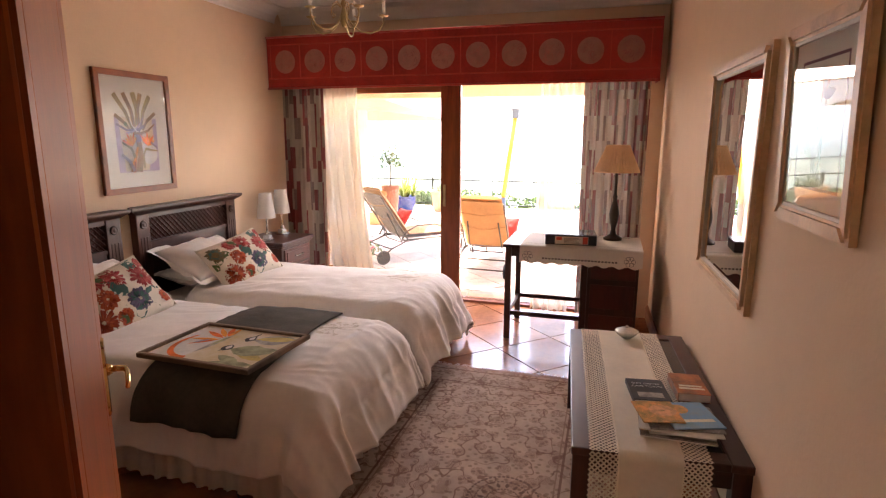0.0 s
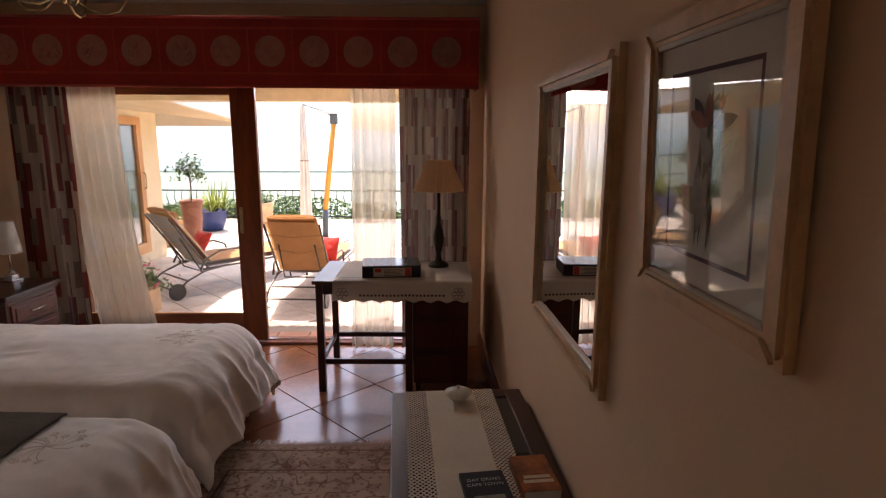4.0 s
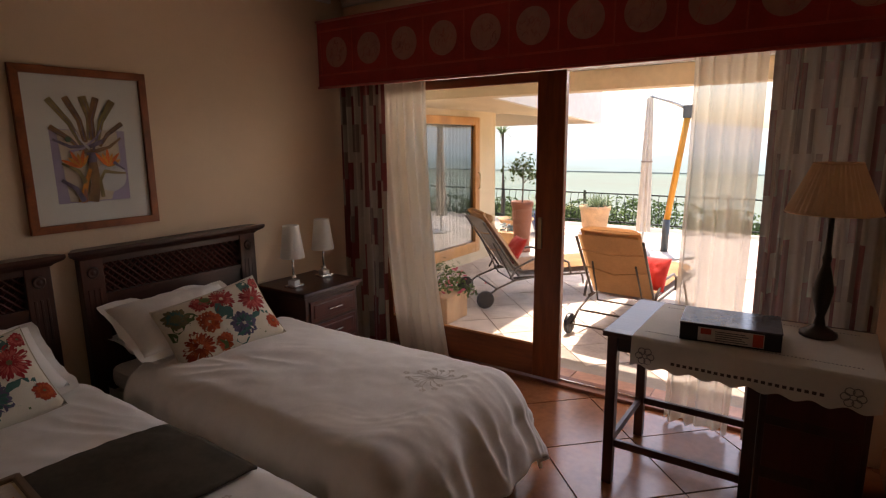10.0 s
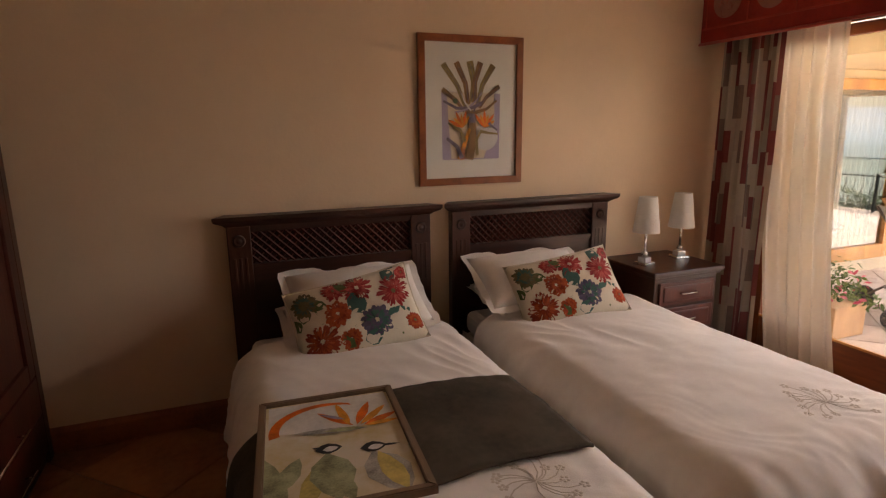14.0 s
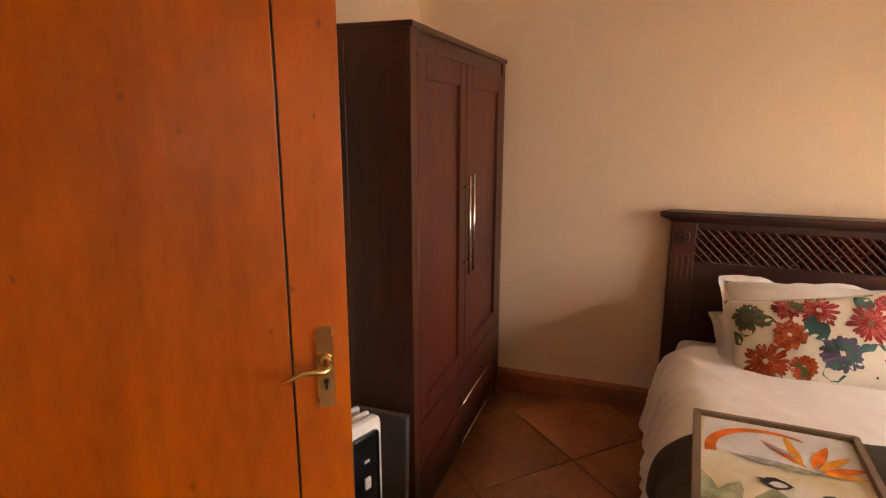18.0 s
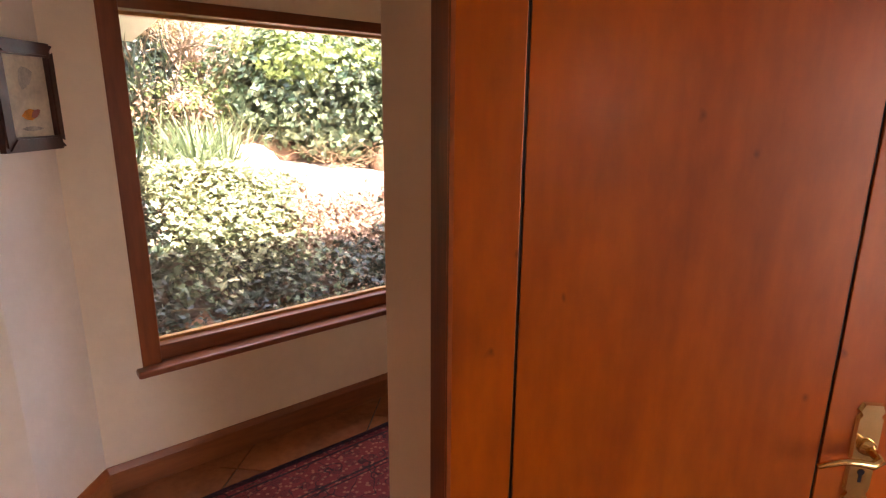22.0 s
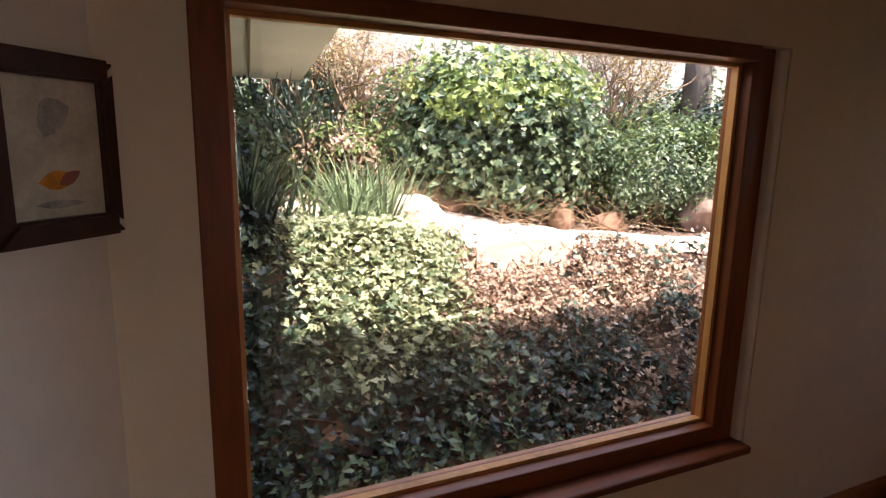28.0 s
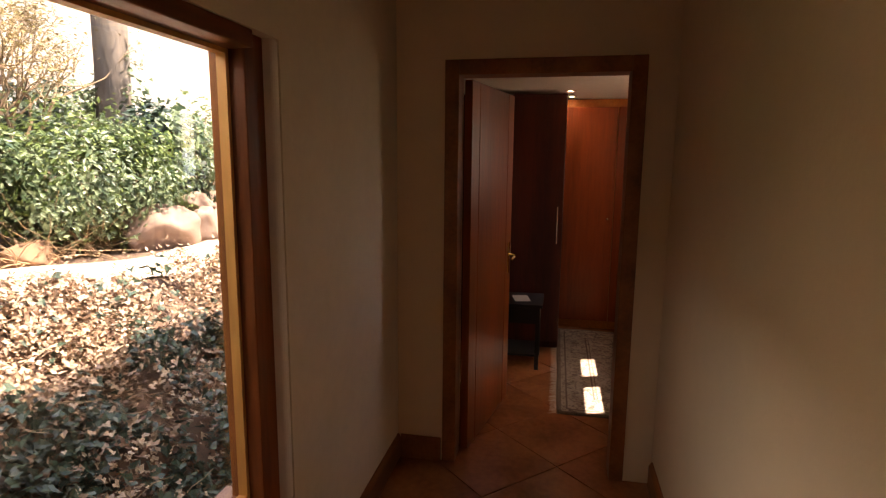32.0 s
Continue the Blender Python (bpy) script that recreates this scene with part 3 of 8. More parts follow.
# skirting boards
def skirting(name, x0, y0, x1, y1, nx, ny, h=0.12, t=0.018):
    prof = [(0, 0.001), (t, 0.001), (t, h - 0.025), (t * 0.7, h - 0.012), (t * 0.35, h), (0, h)]
    bm = bmesh.new()
    rings = [[bm.verts.new((x + nx * d, y + ny * d, z)) for d, z in prof] for x, y in ((x0, y0), (x1, y1))]
    for k in range(len(prof)):
        l = (k + 1) % len(prof)
        bm.faces.new((rings[0][k], rings[0][l], rings[1][l], rings[1][k]))
    bm.faces.new(rings[0])
    bm.faces.new(rings[1][::-1])
    bmesh.ops.recalc_face_normals(bm, faces=bm.faces)
    return structure(name, bm, M_SKIRT, "brown varnished wooden skirting board")


skirting("baseboard_bed", XL, YD, XL, YW, 1, 0)
skirting("baseboard_art", xr(YD), YD, xr(YW), YW, -1, 0)
skirting("baseboard_doorway", XL + 0.02, YD, 0.12, YD, 0, 1)
skirting("baseboard_terrace_corner", XL + 0.02, YW, DX0 - 0.06, YW, 0, -1)
skirting("baseboard_garden", CX, YC, 0.600, YC, 0, 1, h=0.125)
skirting("baseboard_chamfer", 0.605, YC + 0.004, 0.818, -0.03, -0.76, 0.65, h=0.125)
skirting("baseboard_lobby", 0.822, -0.024, 1.40, -0.024, 0, 1, h=0.125)
skirting("baseboard_corridor", CX + 0.02, YK, 0.125, YK, 0, -1, h=0.125)
skirting("baseboard_corridor_end", CX, YC + 0.02, CX, -0.04, 1, 0, h=0.125)


# ---- bedroom door ----
HINGE, LEAF, ANGLE = (0.214, 1.364), 0.783, 135.4
bd = tagged(new("door_bedroom"), label="open honey-stained wooden door with two dark grooves and brass handles", category="door", kind="structure")
bd.matrix_basis = pose(HINGE[0], HINGE[1], 0, 0, 0, ANGLE)
for a, b in ((0.0, 0.122), (0.127, 0.655), (0.660, LEAF)):
    part("board", box(a, b, 0.0, 0.040, 0.012, 2.03, 0.0015), M_DOOR, bd)
part("core", box(0.004, LEAF - 0.004, 0.004, 0.036, 0.014, 2.028), M_BLACK, bd, "dark groove between the boards")
for k, yy in enumerate((0.0, 0.040)):
    s = -1 if k == 0 else 1
    pr = [(-0.020, -0.098), (0.020, -0.098), (0.022, -0.085), (0.017, -0.078), (0.022, -0.070), (0.022, 0.070), (0.017, 0.078), (0.022, 0.085), (0.016, 0.098), (-0.016, 0.098), (-0.022, 0.085), (-0.017, 0.078), (-0.022, 0.070), (-0.022, -0.070), (-0.017, -0.078), (-0.022, -0.085)]
    bm = bmesh.new()
    lo = [bm.verts.new((0.727 + x, yy, 0.948 + z)) for x, z in pr]
    hi = [bm.verts.new((0.727 + x * 0.86, yy + s * 0.006, 0.948 + z * 0.97)) for x, z in pr]
    bm.faces.new(hi)
    for i in range(len(pr)):
        j = (i + 1) % len(pr)
        bm.faces.new((lo[i], lo[j], hi[j], hi[i]))
    bmesh.ops.recalc_face_normals(bm, faces=bm.faces)
    plate = part("handle_plate", bm, M_BRASS, bd, "polished brass handle plate")
    bm = tube([(0.727, yy + s * 0.004, 0.965), (0.727, yy + s * 0.030, 0.965), (0.726, yy + s * 0.045, 0.962), (0.712, yy + s * 0.050, 0.957), (0.69, yy + s * 0.051, 0.962), (0.665, yy + s * 0.051, 0.963), (0.645, yy + s * 0.051, 0.957), (0.628, yy + s * 0.050, 0.950)], 0.0085, 10, taper=0.6)
    part("lever", bm, M_BRASS, plate, smooth=True)
    part("rose", lathe([(0.0, 0.0), (0.016, 0.001), (0.014, 0.008), (0.010, 0.014), (0.0, 0.016)], 16), M_BRASS, plate, smooth=True, m=pose(0.727, yy + s * 0.004, 0.965, 90 if s < 0 else -90, 0, 0))
    bm = disc(0.727, yy + s * 0.0068, 0.915, 0.006, 12)
    box(0.7245, 0.7295, yy + s * 0.0068 - 0.0003, yy + s * 0.0068 + 0.0003, 0.895, 0.913, bm=bm)
    part("keyhole", bm, M_BLACK, plate)
part("lock_plate", box(LEAF - 0.0005, LEAF + 0.0015, 0.010, 0.030, 0.85, 1.04), M_BRASS, bd, "brass lock plate on the door's edge")
for z in (0.25, 1.05, 1.72):
    hn = part("hinge", lathe([(0.007, 0.0), (0.007, 0.10)], 10), M_ABRASS, bd, m=pose(-0.004, 0.046, z))
    part("hinge_leaf", box(0.004, 0.034, -0.006, -0.004, 0.0, 0.10), M_ABRASS, hn)
fr = tagged(new("door_frame_bedroom"), label="dark brown varnished door frame of the bedroom doorway", category="door frame", kind="structure")
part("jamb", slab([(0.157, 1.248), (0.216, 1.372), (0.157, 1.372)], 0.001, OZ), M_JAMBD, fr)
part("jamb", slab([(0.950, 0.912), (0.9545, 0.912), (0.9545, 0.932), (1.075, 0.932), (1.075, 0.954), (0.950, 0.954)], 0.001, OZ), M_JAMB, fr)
part("architrave", box(0.085, 0.155, YD - 0.001, YD + 0.012, 0.001, OZ + 0.06, 0.003), M_FRAME, fr)
part("head", slab([(0.170, 1.262), (0.949, 0.914), (0.949, 0.954), (0.216, 1.368)], OZ - 0.035, OZ), M_FRAMEX, fr)

# ---- terrace sliding door ----
sd = tagged(new("door_terrace"), label="brown varnished timber sliding door, slid half open onto the terrace", category="sliding door", kind="structure")
FY = 5.835
part("jamb", box(DX0, DX0 + 0.06, FY, FY + 0.14, 0.0, DZ), M_FRAME, sd)
part("jamb", box(DX1 - 0.06, DX1, FY, FY + 0.14, 0.0, DZ), M_FRAME, sd)
part("head", box(DX0 + 0.06, DX1 - 0.06, FY, FY + 0.14, 1.992, DZ), M_FRAMEX, sd)
part("sill_track", box(DX0 + 0.06, DX1 - 0.06, FY - 0.005, FY + 0.14, -0.02, 0.022, 0.004), M_FRAMEX, sd)
part("rail_strip", box(DX0 + 0.06, DX1 - 0.06, FY + 0.050, FY + 0.060, 0.022, 0.034), M_CHROME, sd, "aluminium sliding rail")
PX0, PX1 = DX0 + 0.05, -0.442
pn = part("panel_stile", box(-0.626, PX1, FY + 0.004, FY + 0.050, 0.036, 1.985, 0.005), M_FRAME, sd)
part("panel_stile", box(PX0, PX0 + 0.14, FY + 0.004, FY + 0.050, 0.036, 1.985, 0.005), M_FRAME, sd)
part("panel_rail", box(PX0 + 0.14, -0.626, FY + 0.006, FY + 0.048, 0.036, 0.250, 0.004), M_FRAMEX, sd)
part("panel_rail", box(PX0 + 0.14, -0.626, FY + 0.006, FY + 0.048, 1.925, 1.985, 0.004), M_FRAMEX, sd)
part("bead", box(PX0 + 0.14, -0.626, FY + 0.002, FY + 0.014, 0.250, 0.262), M_OPEN, sd)
gl = part("pane", box(PX0 + 0.13, -0.620, FY + 0.024, FY + 0.029, 0.245, 1.93), M_GLASS, sd)
gl.visible_shadow = False
part("pull_handle", box(-0.60, -0.575, FY - 0.012, FY + 0.005, 0.90, 1.10, 0.004), M_ABRASS, sd, "brass pull handle")
# terracotta threshold tiles
th = tagged(part("threshold", box(DX0, DX1, FY + 0.145, 6.16, -0.10, -0.012), M_TGROUT), label="terracotta-tiled door threshold", category="threshold", kind="structure")
me_b = box(-0.128, 0.128, -0.085, 0.085, 0.0, 0.012, 0.002)
me = bpy.data.meshes.new("threshold_tile")
me_b.to_mesh(me)
me_b.free()
me.materials.append(M_SILLT)
for i in range(12):
    shared("tile", me, th, pose(DX0 + 0.13 + i * 0.262, 6.065, -0.012))

# ---- pelmet ----
pel = thing("pelmet", "red fabric-covered pelmet with a row of cream medallions", "pelmet", pose(0, 0, 0))
part("front", box(-2.185, 1.185, 5.531, 5.548, 1.962, 2.405, 0.004), M_RED, pel)
part("return", box(1.168, 1.185, 5.549, YW, 1.962, 2.405), M_RED, pel)
part("top", box(-2.185, 1.167, 5.549, YW, 2.385, 2.403), M_RED, pel)
for z in (1.958, 2.402):
    part("piping", tube([(-2.188, 5.529, z), (1.187, 5.529, z)], 0.009, 8), M_REDL, pel, smooth=True)
for z in (2.045, 2.335):
    part("band", box(-2.18, 1.18, 5.5275, 5.532, z - 0.006, z + 0.006), M_REDL, pel)
rng = random.Random(3)
for i in range(11):
    x = -2.0 + 0.2965 * i
    bm = disc(x, 5.5285, 2.188, 0.100, 32, thick=0.003)
    md = part("medallion", bm, M_MOTIF, pel, "cream printed medallion")
    bm = bmesh.new()
    for k in range(14):
        a, r = rng.uniform(0, 6.28), rng.uniform(0.02, 0.075)
        c = Vector((x + r * math.cos(a), 5.5275, 2.188 + r * math.sin(a)))
        b0 = rng.uniform(0, 6.28)
        tube([c + Vector((0.022 * math.cos(b0 + q * 0.7), 0, 0.022 * math.sin(b0 + q * 0.9))) for q in range(4)], 0.0022, 4, bm=bm)
    part("scroll", bm, M_SCROLL, md, kind="stuff")
    for s in (-0.146, 0.146):
        if s < 0 or i == 10:
            part("divider", box(x + s - 0.004, x + s + 0.004, 5.5275, 5.532, 2.051, 2.329), M_REDL, pel)


# ---- curtains ----
def curtain_pattern():
    m = cloth_mat("patterned_curtain", (0.6, 0.5, 0.42), through_light=0.06, vary=0.05)
    nt = m.node_tree
    b = nt.nodes["Principled BSDF"]
    uv = nt.nodes.new("ShaderNodeUVMap")
    mp = nt.nodes.new("ShaderNodeMapping")
    mp.inputs["Rotation"].default_value = (0, 0, radians(90))
    nt.links.new(uv.outputs[0], mp.inputs[0])
    br = nt.nodes.new("ShaderNodeTexBrick")
    br.offset, br.squash = 0.37, 1.0
    br.inputs["Color1"].default_value, br.inputs["Color2"].default_value = (0, 0, 0, 1), (1, 1, 1, 1)
    br.inputs["Mortar"].default_value = (0.5, 0.5, 0.5, 1)
    br.inputs["Scale"].default_value, br.inputs["Mortar Size"].default_value = 1.0, 0.0
    br.inputs["Mortar Smooth"].default_value = 0.0
    br.inputs["Brick Width"].default_value, br.inputs["Row Height"].default_value = 0.20, 0.040
    nt.links.new(mp.outputs[0], br.inputs[0])
    rp = nt.nodes.new("ShaderNodeValToRGB")
    rp.color_ramp.interpolation = "CONSTANT"
    cols = [(0.0, (0.20, 0.028, 0.028)), (0.24, (0.42, 0.34, 0.27)), (0.48, (0.21, 0.14, 0.115)), (0.62, (0.47, 0.39, 0.31)), (0.88, (0.25, 0.05, 0.045))]
    el = rp.color_ramp.elements
    el[0].position, el[0].color = cols[0][0], (*cols[0][1], 1)
    el[1].position, el[1].color = cols[1][0], (*cols[1][1], 1)
    for q, c in cols[2:]:
        e = el.new(q)
        e.color = (*c, 1)
    nt.links.new(br.outputs[0], rp.inputs[0])
    nt.links.new(rp.outputs[0], b.inputs["Base Color"])
    return m


M_CURT = curtain_pattern()


def drape(name, x0, x1, y, z0, z1, folds, depth, seed, material, label, category, group, width=1.6, lean=0.0):
    rg = random.Random(seed)
    ph = [rg.uniform(0, 6.28) for _ in range(6)]
    nu, nv = folds * 10, 16
    pos = []
    def fn(u, v):
        z = z1 + (z0 - z1) * v
        w = u * folds * 2 * math.pi
        uu = u + 0.012 * math.sin(w * 0.37 + ph[0] + v * 2) + 0.35 / folds / 6.28 * math.sin(w)
        amp = depth * (0.75 + 0.35 * math.sin(w * 0.21 + ph[1])) * (0.8 + 0.3 * v)
        x = x0 + (x1 - x0) * uu + lean * v * v + 0.008 * v * math.sin(w * 0.5 + ph[2])
        return (x, y + amp * math.sin(w + 0.5 * math.sin(v * 3 + ph[3])) + 0.008 * v * math.sin(7 * v + ph[4] + u * 9), z)
    bm = sheet(fn, nu, nv)
    uvl = bm.loops.layers.uv.new("UVMap")
    for f in bm.faces:
        for l in f.loops:
            i = l.vert.index
            l[uvl].uv = (0, 0)
    bm.verts.index_update()
    for f in bm.faces:
        for l in f.loops:
            i, j = divmod(l.vert.index, nv + 1)
            l[uvl].uv = (i / nu * abs(x1 - x0) * width, (1 - j / nv) * (z1 - z0))
    ob = part(name, bm, material, smooth=True)
    return tagged(ob, label=label, category=category, group=group)


drape("curtain", -2.15, -1.72, 5.690, 0.03, 2.02, 7, 0.030, 1, M_CURT, "burgundy and cream block-patterned curtain drawn aside", "curtain", "terrace curtains", 2.0)
drape("curtain", 0.63, 1.14, 5.690, 0.03, 2.02, 7, 0.030, 2, M_CURT, "burgundy and cream block-patterned curtain drawn aside", "curtain", "terrace curtains", 2.0)
drape("sheer_curtain", -1.84, -1.40, 5.745, 0.02, 2.02, 6, 0.036, 3, M_SHEER, "sheer ivory voile curtain gathered to one side", "curtain", "sheer curtains", 2.0, 0.17)
drape("sheer_curtain", 0.27, 0.60, 5.745, 0.02, 2.02, 5, 0.045, 4, M_SHEERT, "sheer ivory voile curtain gathered to one side", "curtain", "sheer curtains", 2.0, -0.03)
rail = thing("curtain_rail", "slim curtain rail under the pelmet", "curtain rail", pose(0, 0, 0))
part("rod", tube([(-2.18, 5.70, 2.03), (1.13, 5.70, 2.03)], 0.010, 8), M_ABRASS, rail)
part("bracket", box(-0.55, -0.53, 5.69, YW, 2.02, 2.05), M_ABRASS, rail)


# ---- beds ----
def droop(e, r, flare):
    """How far cloth goes out and down, e metres past an edge of radius r."""
    if e <= 0:
        return 0.0, 0.0
    if e < r * math.pi / 2:
        return r * math.sin(e / r), r * (1 - math.cos(e / r))
    return r + flare * (e - r * math.pi / 2), r + (e - r * math.pi / 2)


def headboard(bed, w):
    """Carved headboard: cornice, posts, lattice band, lower panel; it stands at x = 0, centred on y = 0."""
    hb = part("headboard", box(0.012, 0.040, -w / 2 + 0.10, w / 2 - 0.10, 0.30, 0.80, 0.003), M_DARKY, bed, "dark carved headboard with a lattice band")
    for s in (-1, 1):
        y0 = s * (w / 2 - 0.055)
        post = part("post", box(0.0, 0.058, y0 - 0.055, y0 + 0.055, 0.01, 1.015, 0.005), M_DARK, bed)
        part("rosette", lathe([(0.0, 0.010), (0.010, 0.010), (0.014, 0.004), (0.020, 0.009), (0.026, 0.009), (0.030, 0.0)], 20), M_DARK, post, m=pose(0.058, y0, 0.945, 0, 90, 0), smooth=True)
        for k in (-1, 0, 1):
            part("flute", box(0.056, 0.061, y0 + k * 0.026 - 0.006, y0 + k * 0.026 + 0.006, 0.66, 0.86, 0.002), M_DARK, post)
    prof = [(0.0, 1.015), (0.062, 1.015), (0.066, 1.022), (0.075, 1.030), (0.088, 1.040), (0.092, 1.050), (0.092, 1.066), (0.0, 1.066)]
    bm = bmesh.new()
    def ring(y, e):
        return [bm.verts.new((x + (0.0 if x == 0 else 0), y + e * (x - 0.062 if x > 0.062 else 0), z)) for x, z in prof]
    a, b = ring(-w / 2 - 0.004, -1.8), ring(w / 2 + 0.004, 1.8)
    for i in range(len(prof)):
        j = (i + 1) % len(prof)
        bm.faces.new((a[i], a[j], b[j], b[i]))
    bm.faces.new(a)
    bm.faces.new(b[::-1])
    bmesh.ops.recalc_face_normals(bm, faces=bm.faces)
    part("cornice", bm, M_DARKY, bed)
    part("rail", box(0.004, 0.050, -w / 2 + 0.11, w / 2 - 0.11, 0.985, 1.015), M_DARKY, bed)
    part("rail", box(0.004, 0.050, -w / 2 + 0.11, w / 2 - 0.11, 0.80, 0.825), M_DARKY, bed)
    # lattice of crossed slats between y0..y1, z0..z1
    y0, y1, z0, z1 = -w / 2 + 0.11, w / 2 - 0.11, 0.825, 0.985
    pitch = 0.040
    part("lattice_back", box(0.004, 0.012, y0, y1, z0, z1), M_DARKY, hb, "dark backing behind the lattice")
    for d in (1, -1):
        k = y0 - (z1 - z0)
        while k < y1:
            a0, a1 = max(k, y0), min(k + (z1 - z0), y1)
            if a1 - a0 > 0.012:
                za, zb = (z0 + (a0 - k), z0 + (a1 - k)) if d > 0 else (z1 - (a0 - k), z1 - (a1 - k))
                xx = 0.030 if d > 0 else 0.036
                part("lattice_slat", tube([(xx, a0, za), (xx, a1, zb)], 0.0065, 4), M_WARD, hb)
            k += pitch


def make_bed(y, label, seed):
    w = 1.03
    bed = thing("bed", label, "bed", pose(XL + 0.012, y, 0), "twin beds")
    headboard(bed, w)
    part("base", box(0.065, 1.93, -0.44, 0.44, 0.10, 0.32, 0.02), M_VALANCE, bed)
    part("mattress", box(0.065, 1.95, -0.45, 0.45, 0.322, 0.455, 0.05, seg=3), M_LINEN, bed)
    for lx in (0.25, 1.80):
        for ly in (-0.36, 0.36):
            part("leg", box(lx - 0.03, lx + 0.03, ly - 0.03, ly + 0.03, 0.0, 0.10), M_DARK, bed)
    rg = random.Random(seed)
    # pleated valance round three sides
    runs = [((0.08, -0.462), (1.955, -0.462)), ((1.962, -0.455), (1.962, 0.455)), ((1.955, 0.462), (0.08, 0.462))]
    for (xa, ya), (xb, yb) in runs:
        ln = math.hypot(xb - xa, yb - ya)
        nx, ny = (yb - ya) / ln, -(xb - xa) / ln
        n = int(ln / 0.012)
        jit = [rg.uniform(0.6, 1.2) for _ in range(n + 2)]
        def fn(u, v):
            k = u * ln / 0.075
            sq = math.sin(2 * math.pi * k)
            off = (0.004 + 0.016 * v) * (0.5 + 0.5 * max(-1, min(1, 2.2 * sq))) * jit[int(u * n)]
            return (xa + (xb - xa) * u + nx * off, ya + (yb - ya) * u + ny * off, 0.34 - 0.325 * v + 0.006 * math.sin(k * 1.7) * v)
        part("valance", sheet(fn, n, 4), M_VALANCE, bed, "pleated cream valance", smooth=True)
    return bed


BED1, BED2 = 3.172, 4.328
make_bed(BED1, "dark-stained single bed with carved lattice headboard and cream valance", 11)
make_bed(BED2, "dark-stained single bed with carved lattice headboard, beside the nightstand", 12)


DX_HEAD, DX_FOOT, D_HALF, D_RAD = -1.78, -0.335, 0.40, 0.125


def make_duvet(y, near, far, label, seed, foot):
    """A puffy duvet draped over a bed: it hangs near and far metres over the sides and foot metres over the end."""
    L = DX_FOOT - DX_HEAD
    W0, W1, LE = D_HALF + near, D_HALF + far, L + foot

    def ridge(x, yy, zz):
        return 1 - 2.6 * abs(noise.noise(Vector((x, yy, zz))))

    def at(s, w):
        sg = 1 if w > 0 else -1
        es, ew = max(0.0, s - L), max(0.0, abs(w) - D_HALF)
        e = math.hypot(es, ew)
        kx, ky = (es / e, ew / e) if e > 0 else (0.0, 0.0)
        o, d = droop(e, D_RAD + 0.05 * kx * kx, 0.14 + 0.30 * kx * kx)
        x = DX_HEAD + min(s, L) + o * kx
        yy = y + (min(abs(w), D_HALF) + o * ky) * sg
        flat = 1 / (1 + 16 * d)
        z = 0.530 - d + 0.034 * flat * (1 - 0.6 * (w / D_HALF) ** 2) * min(1, 0.35 + s * 0.9)
        hang = min(1.0, d * 5)
        # soft swells, creases that fan out to the foot, and loose folds where it hangs
        swell = noise.fractal(Vector((s * 2.4 + seed, w * 2.4, seed * 1.7)), 1.0, 2.0, 3)
        near_foot = max(0.0, min(1.0, (s - 0.90) / 0.6))
        warp = 0.25 * noise.noise(Vector((s * 3, w * 3, seed + 9.0)))
        fan = ridge((s * 0.75 - w * 0.9 + warp) * 15.0, (s + w) * 1.3, seed * 1.0) * near_foot + 0.6 * ridge(s * 2.0 + warp, w * 13.0 + warp * 3, seed + 3.0) * near_foot
        head = ridge(w * 10.0 - s * 4.0 + warp * 2, s * 2.4, seed + 5.0) * max(0.0, min(1.0, (1.15 - s) * 2.0))
        fold = (ridge(w * 6.5 + warp, es * 1.2, seed + 11.0) * kx + ridge(s * 6.0 + warp, ew * 1.2, seed + 13.0) * ky) * hang
        small = noise.noise(Vector((s * 17, w * 17, seed + 2.0)))
        rim = max(0.0, min(1.0, (abs(w) - D_HALF + 0.20) / 0.25), min(1.0, (s - L + 0.16) / 0.22))
        patchy = max(0.0, min(1.0, 0.45 + 1.3 * noise.noise(Vector((s * 2.1, w * 2.1, seed + 21.0)))))
        up = 0.012 * swell + 0.0040 * fan * rim + 0.0006 * fan * patchy + 0.008 * head * patchy + 0.0018 * small
        z += up * (0.35 + 0.65 * flat) + 0.020 * hang * noise.noise(Vector((s * 5, w * 5, seed)))
        push = 0.036 * fold + 0.020 * swell * hang + 0.004 * small * hang
        return (x + push * kx, yy + push * ky * sg, z)

    bm = sheet(lambda u, v: at(u * LE, -W0 + v * (W0 + W1)), 150, 140)
    ob = part("duvet", bm, M_LINEN, smooth=True)
    md = ob.modifiers.new("thickness", "SOLIDIFY")
    md.thickness, md.offset = 0.018, -1
    tagged(ob, label=label, category="duvet", group="duvets")
    return at, ob


D1 = make_duvet(BED1, 0.40, 0.23, "rumpled white duvet spread over the bed under a charcoal throw", 3, 0.45)
D2 = make_duvet(BED2, 0.27, 0.36, "rumpled white duvet spread over the bed by the window", 5, 0.46)


# embroidered sprays near the foot of each duvet
M_THREAD = cloth_mat("taupe_thread", (0.68, 0.60, 0.51), vary=0.1)


